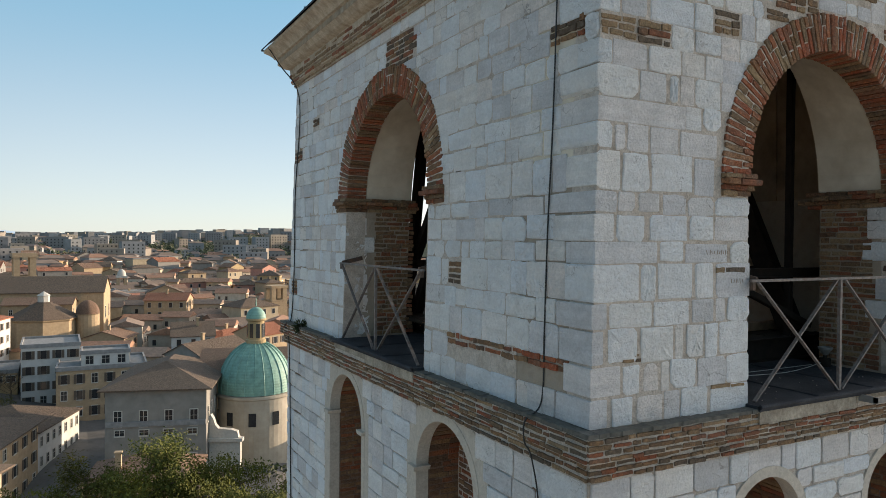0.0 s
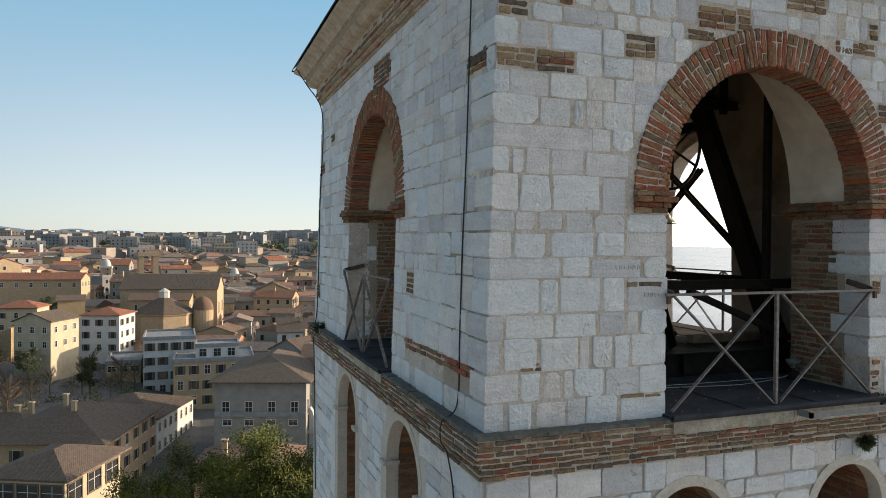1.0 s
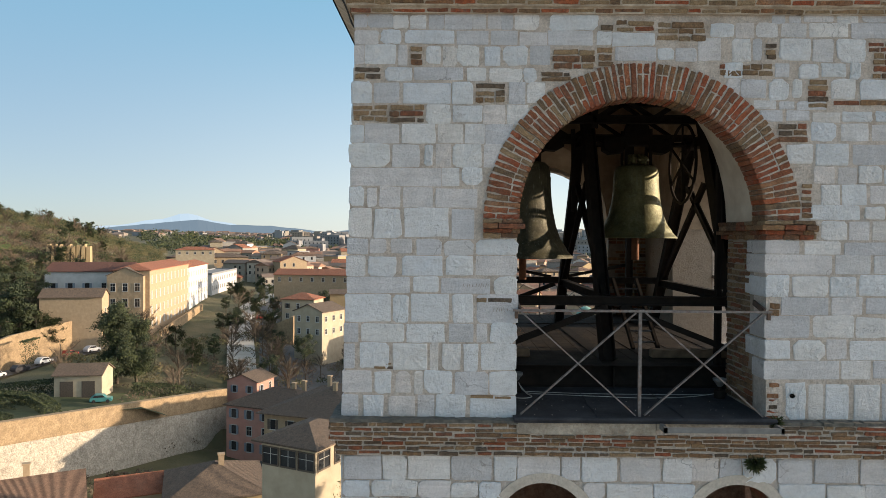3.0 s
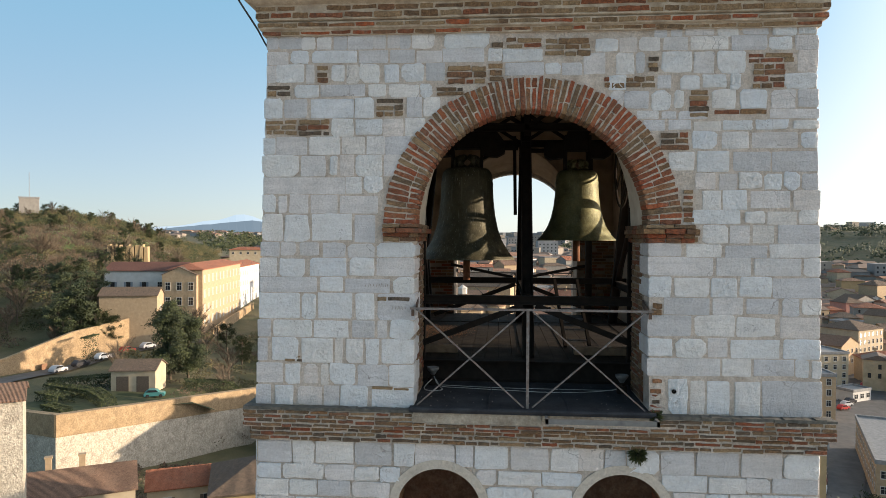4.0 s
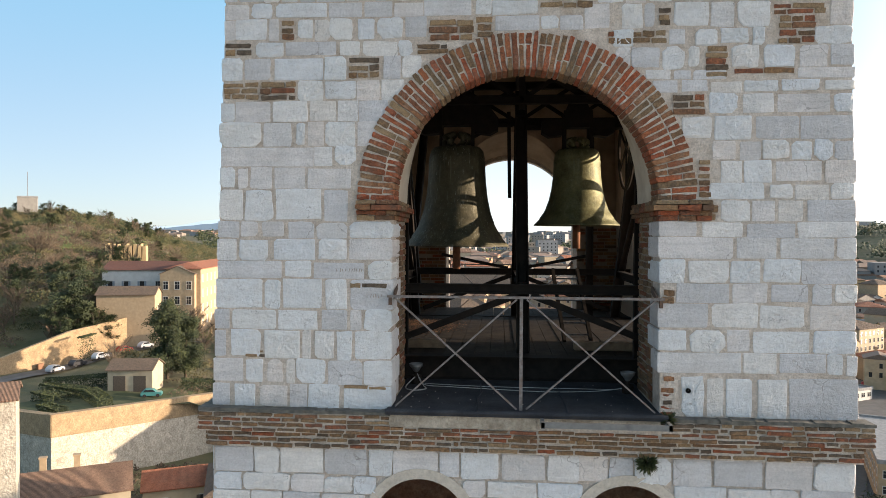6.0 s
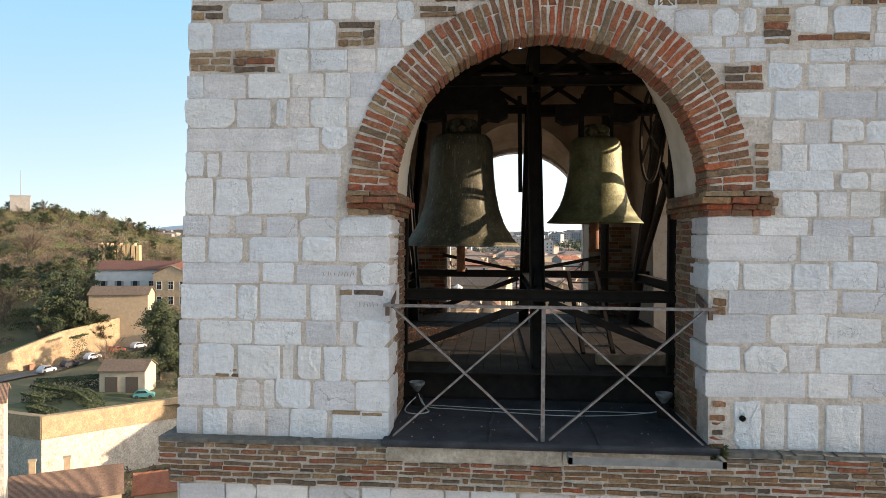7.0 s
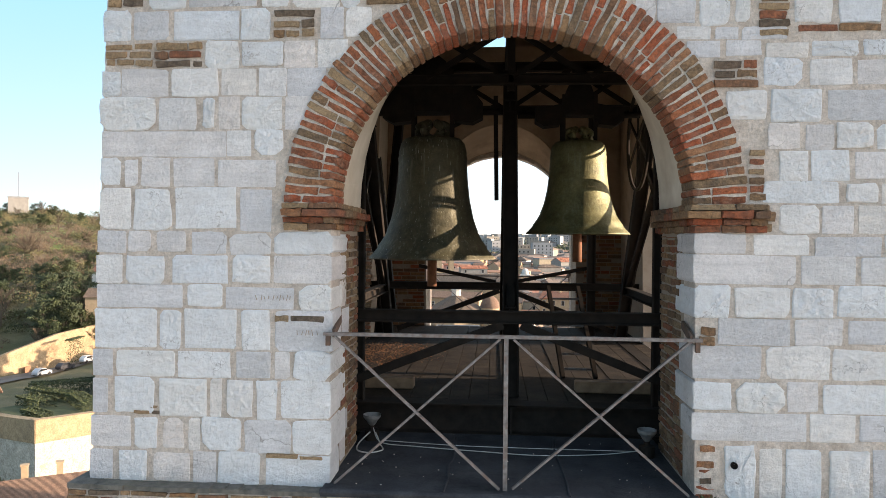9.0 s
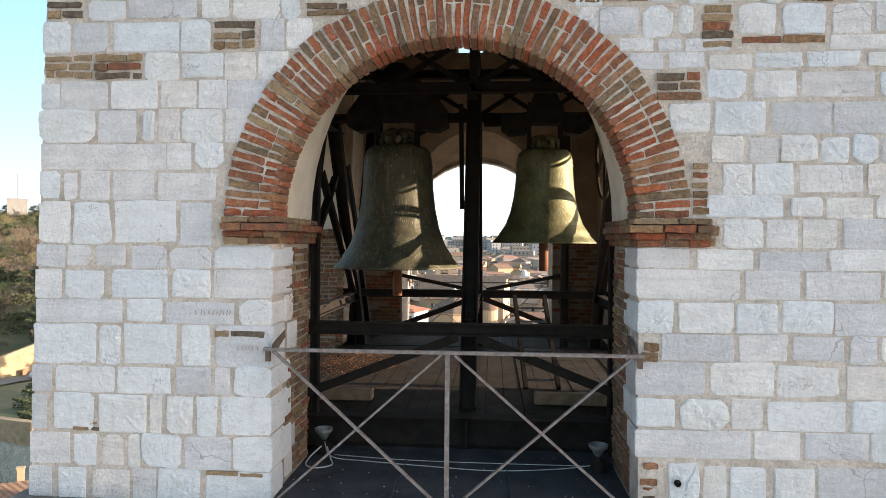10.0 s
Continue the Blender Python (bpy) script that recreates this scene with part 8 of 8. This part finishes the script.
# ---- the rest of the town ----
crnd = random.Random(33)
PALETTE = (plaster_cream, plaster_cream, plaster_white, plaster_ochre, plaster_pink, brick_tan, brick_tan, plaster_grey, plaster_grey)
NAMES = {"cream_render": "cream", "white_render": "white", "ochre_render": "ochre", "pink_render": "pink", "tan_brickwork": "tan brick", "grey_render": "grey"}
made = 0
for _ in range(6000):
    if made >= 195:
        break
    a, r = crnd.uniform(-30, 19), math.sqrt(crnd.uniform(118 ** 2, 620 ** 2))
    if a > 3 and r < 142 or a > 4.5 and r < 215 or a > 8 and r < 330:
        continue
    x, y = -r * math.sin(radians(a)), r * math.cos(radians(a))
    w, d = crnd.uniform(8, 17), crnd.uniform(8, 13)
    rad = (w + d) / 2 * 0.56
    if any(math.hypot(x - sx, y - sy) < sr + rad for sx, sy, sr in sites) or math.hypot(x - 104, y - 200) < 15:
        continue
    sites.append((x, y, rad))
    rot = crnd.choice((-24, -18, -10, 8, 20, 35)) + crnd.uniform(-5, 5)
    c, s = math.cos(radians(rot)), math.sin(radians(rot))
    ground_z = land(x, y)
    eave = ground_z + crnd.uniform(7.5, 14.5)
    mat = crnd.choice(PALETTE)
    kind = crnd.choice(("gable", "hip", "hip", "gable", "flat"))
    tiles = crnd.choice((tile_brown, tile_brown, tile_brown, tile_pink, tile_pink, tile_red))
    near = r < 330
    rows = (2.4, 5.5, 8.6) if near else ((2.4, 5.6) if r < 450 else ())
    house((x - c * w / 2, y - s * w / 2), (x + c * w / 2, y + s * w / 2), d, eave, NAMES[mat.name] + " town house with a " + ("flat roof" if kind == "flat" else "tiled roof"), mat, kind, tiles, crnd.uniform(0.3, 0.5), rows, 3.4 if near else 4.5, (1.0, 1.6), shutter_dark if crnd.random() < 0.5 and near else None, ridge_along=crnd.random() < 0.6, sides=(0, 1), chimney=int(near and crnd.random() < 0.7), skip=0.2, plain=True)
    made += 1

verts_w, faces_w, verts_r, faces_r, verts_p, faces_p = [], [], [], [], [], []
for k in range(9000):   # narrow houses that fill the blocks of the old town
    a, r = crnd.uniform(-31, 18), math.sqrt(crnd.uniform(120 ** 2, 640 ** 2))
    if a > 3 and r < 145 or a > 4.2 and r < 215 or a > 7.5 and r < 330:
        continue
    x, y = -r * math.sin(radians(a)), r * math.cos(radians(a))
    w, d = crnd.uniform(7, 13), crnd.uniform(6.5, 10)
    rad = (w + d) / 4 * 0.92
    if any(math.hypot(x - sx, y - sy) < sr * 0.92 + rad for sx, sy, sr in sites) or math.hypot(x - 104, y - 200) < 17 or (-31 < a < -20 and r < 215):
        continue
    sites.append((x, y, rad))
    h = crnd.uniform(6.0, 12.0)
    m = Matrix.Translation((x, y, land(x, y) - 1)) @ Matrix.Rotation(radians(crnd.choice((-24, -18, -10, 8, 20, 66, 80)) + crnd.uniform(-5, 5)), 4, "Z")
    n = len(verts_w)
    verts_w += [m @ Vector((sx * w / 2, sy * d / 2, q)) for q in (0, h) for sx, sy in ((-1, -1), (1, -1), (1, 1), (-1, 1))] + [m @ Vector((sx * w / 2, 0, h + d * 0.17)) for sx in (-1, 1)]
    faces_w += [(n, n + 1, n + 5, n + 4), (n + 1, n + 2, n + 6, n + 9, n + 5), (n + 2, n + 3, n + 7, n + 6), (n + 3, n, n + 4, n + 8, n + 7)]
    n = len(verts_r)
    verts_r += [m @ Vector((sx * (w / 2 + 0.3), sy * (d / 2 + 0.45), h - 0.15 + dz)) for dz in (0, 0.16) for sx, sy in ((-1, -1), (1, -1), (1, 1), (-1, 1))] + [m @ Vector((sx * (w / 2 + 0.3), 0, h + d * 0.17 + 0.16)) for sx in (-1, 1)]
    faces_r += [(n + 4, n + 5, n + 9, n + 8), (n + 6, n + 7, n + 8, n + 9), (n, n + 1, n + 5, n + 4), (n + 2, n + 3, n + 7, n + 6), (n + 5, n + 1, n + 2, n + 6, n + 9), (n + 7, n + 3, n, n + 4, n + 8)]
    if r < 480:
        for turn, half, length in ((0, d / 2, w), (90, w / 2, d), (270, w / 2, d)):
            face = m @ Matrix.Rotation(radians(turn), 4, "Z")
            for fl in range(1, int(h / 3.0)):
                for i in range(int(length / 2.8)):
                    if crnd.random() < 0.25:
                        continue
                    n = len(verts_p)
                    s, q = -length / 2 + (i + 0.6) * 2.8, h - fl * 2.9
                    verts_p += [face @ Vector((s + dx, -half - dy, q + dz)) for dy in (-0.05, 0.05) for dx, dz in ((-0.45, 0), (0.45, 0), (0.45, 1.5), (-0.45, 1.5))]
                    faces_p += [(n + 4, n + 5, n + 6, n + 7), (n, n + 1, n + 5, n + 4), (n + 1, n + 2, n + 6, n + 5), (n + 2, n + 3, n + 7, n + 6), (n + 3, n, n + 4, n + 7)]
quarter = tagged(piece("old_quarter", data_mesh("old_quarter", verts_w, faces_w, old_render)), "close-packed tan and cream houses of the old town", "town", kind="stuff")
piece("quarter_roofs", data_mesh("quarter_roofs", verts_r, faces_r, old_roof), quarter, kind="stuff")
piece("quarter_windows", data_mesh("quarter_windows", verts_p, faces_p, pane_dark), quarter, kind="stuff")
verts_w, faces_w, verts_r, faces_r, verts_p, faces_p = [], [], [], [], [], []
for k in range(2600):
    a, r = crnd.uniform(-33, 31), math.sqrt(crnd.uniform(520 ** 2, 2300 ** 2))
    if a > 21 and r < 1100 or a > 14 and 620 < r < 1250 or a < -20 and 640 < r < 1300:
        continue
    x, y = -r * math.sin(radians(a)), r * math.cos(radians(a))
    if noise.noise((x * 0.006, y * 0.006, 9)) < -0.12 and r > 800:
        continue
    w, d = crnd.uniform(10, 26), crnd.uniform(9, 15)
    h = crnd.choice((7, 9, 11, 13, 18, 22 if r > 700 else 12)) if a < 14 else crnd.choice((5, 6, 8))
    z = land(x, y) - 1
    m = Matrix.Translation((x, y, z)) @ Matrix.Rotation(radians(crnd.choice((-25, -10, 5, 20)) + crnd.uniform(-6, 6)), 4, "Z")
    n = len(verts_w)
    verts_w += [m @ Vector((sx * w / 2, sy * d / 2, q)) for q in (0, h) for sx, sy in ((-1, -1), (1, -1), (1, 1), (-1, 1))]
    faces_w += [(n, n + 1, n + 5, n + 4), (n + 1, n + 2, n + 6, n + 5), (n + 2, n + 3, n + 7, n + 6), (n + 3, n, n + 4, n + 7), (n + 4, n + 5, n + 6, n + 7)]
    if h < 14:
        n = len(verts_r)
        verts_r += [m @ Vector(v) for v in ((-w / 2 - 0.5, -d / 2 - 0.5, h), (w / 2 + 0.5, -d / 2 - 0.5, h), (w / 2 + 0.5, d / 2 + 0.5, h), (-w / 2 - 0.5, d / 2 + 0.5, h), (-w / 4, 0, h + d * 0.18), (w / 4, 0, h + d * 0.18))]
        faces_r += [(n, n + 1, n + 5, n + 4), (n + 1, n + 2, n + 5), (n + 2, n + 3, n + 4, n + 5), (n + 3, n, n + 4)]
    if r < 1300:
        for fl in range(int(h / 3.3)):
            for i in range(int(w / 4)):
                n = len(verts_p)
                s, q = -w / 2 + (i + 0.5) * 4, fl * 3.3 + 1.4
                verts_p += [m @ Vector((s + dx, -d / 2 - 0.06, q + dz)) for dx, dz in ((-0.6, 0), (0.6, 0), (0.6, 1.5), (-0.6, 1.5))]
                faces_p.append((n, n + 1, n + 2, n + 3))
far = tagged(piece("far_town", data_mesh("far_town", verts_w, faces_w, town_wall)), "pale blocks and houses of the distant town", "town", kind="stuff")
piece("far_roofs", data_mesh("far_roofs", verts_r, faces_r, town_roof), far, kind="stuff")
piece("far_windows", data_mesh("far_windows", verts_p, faces_p, pane_dark), far, kind="stuff")
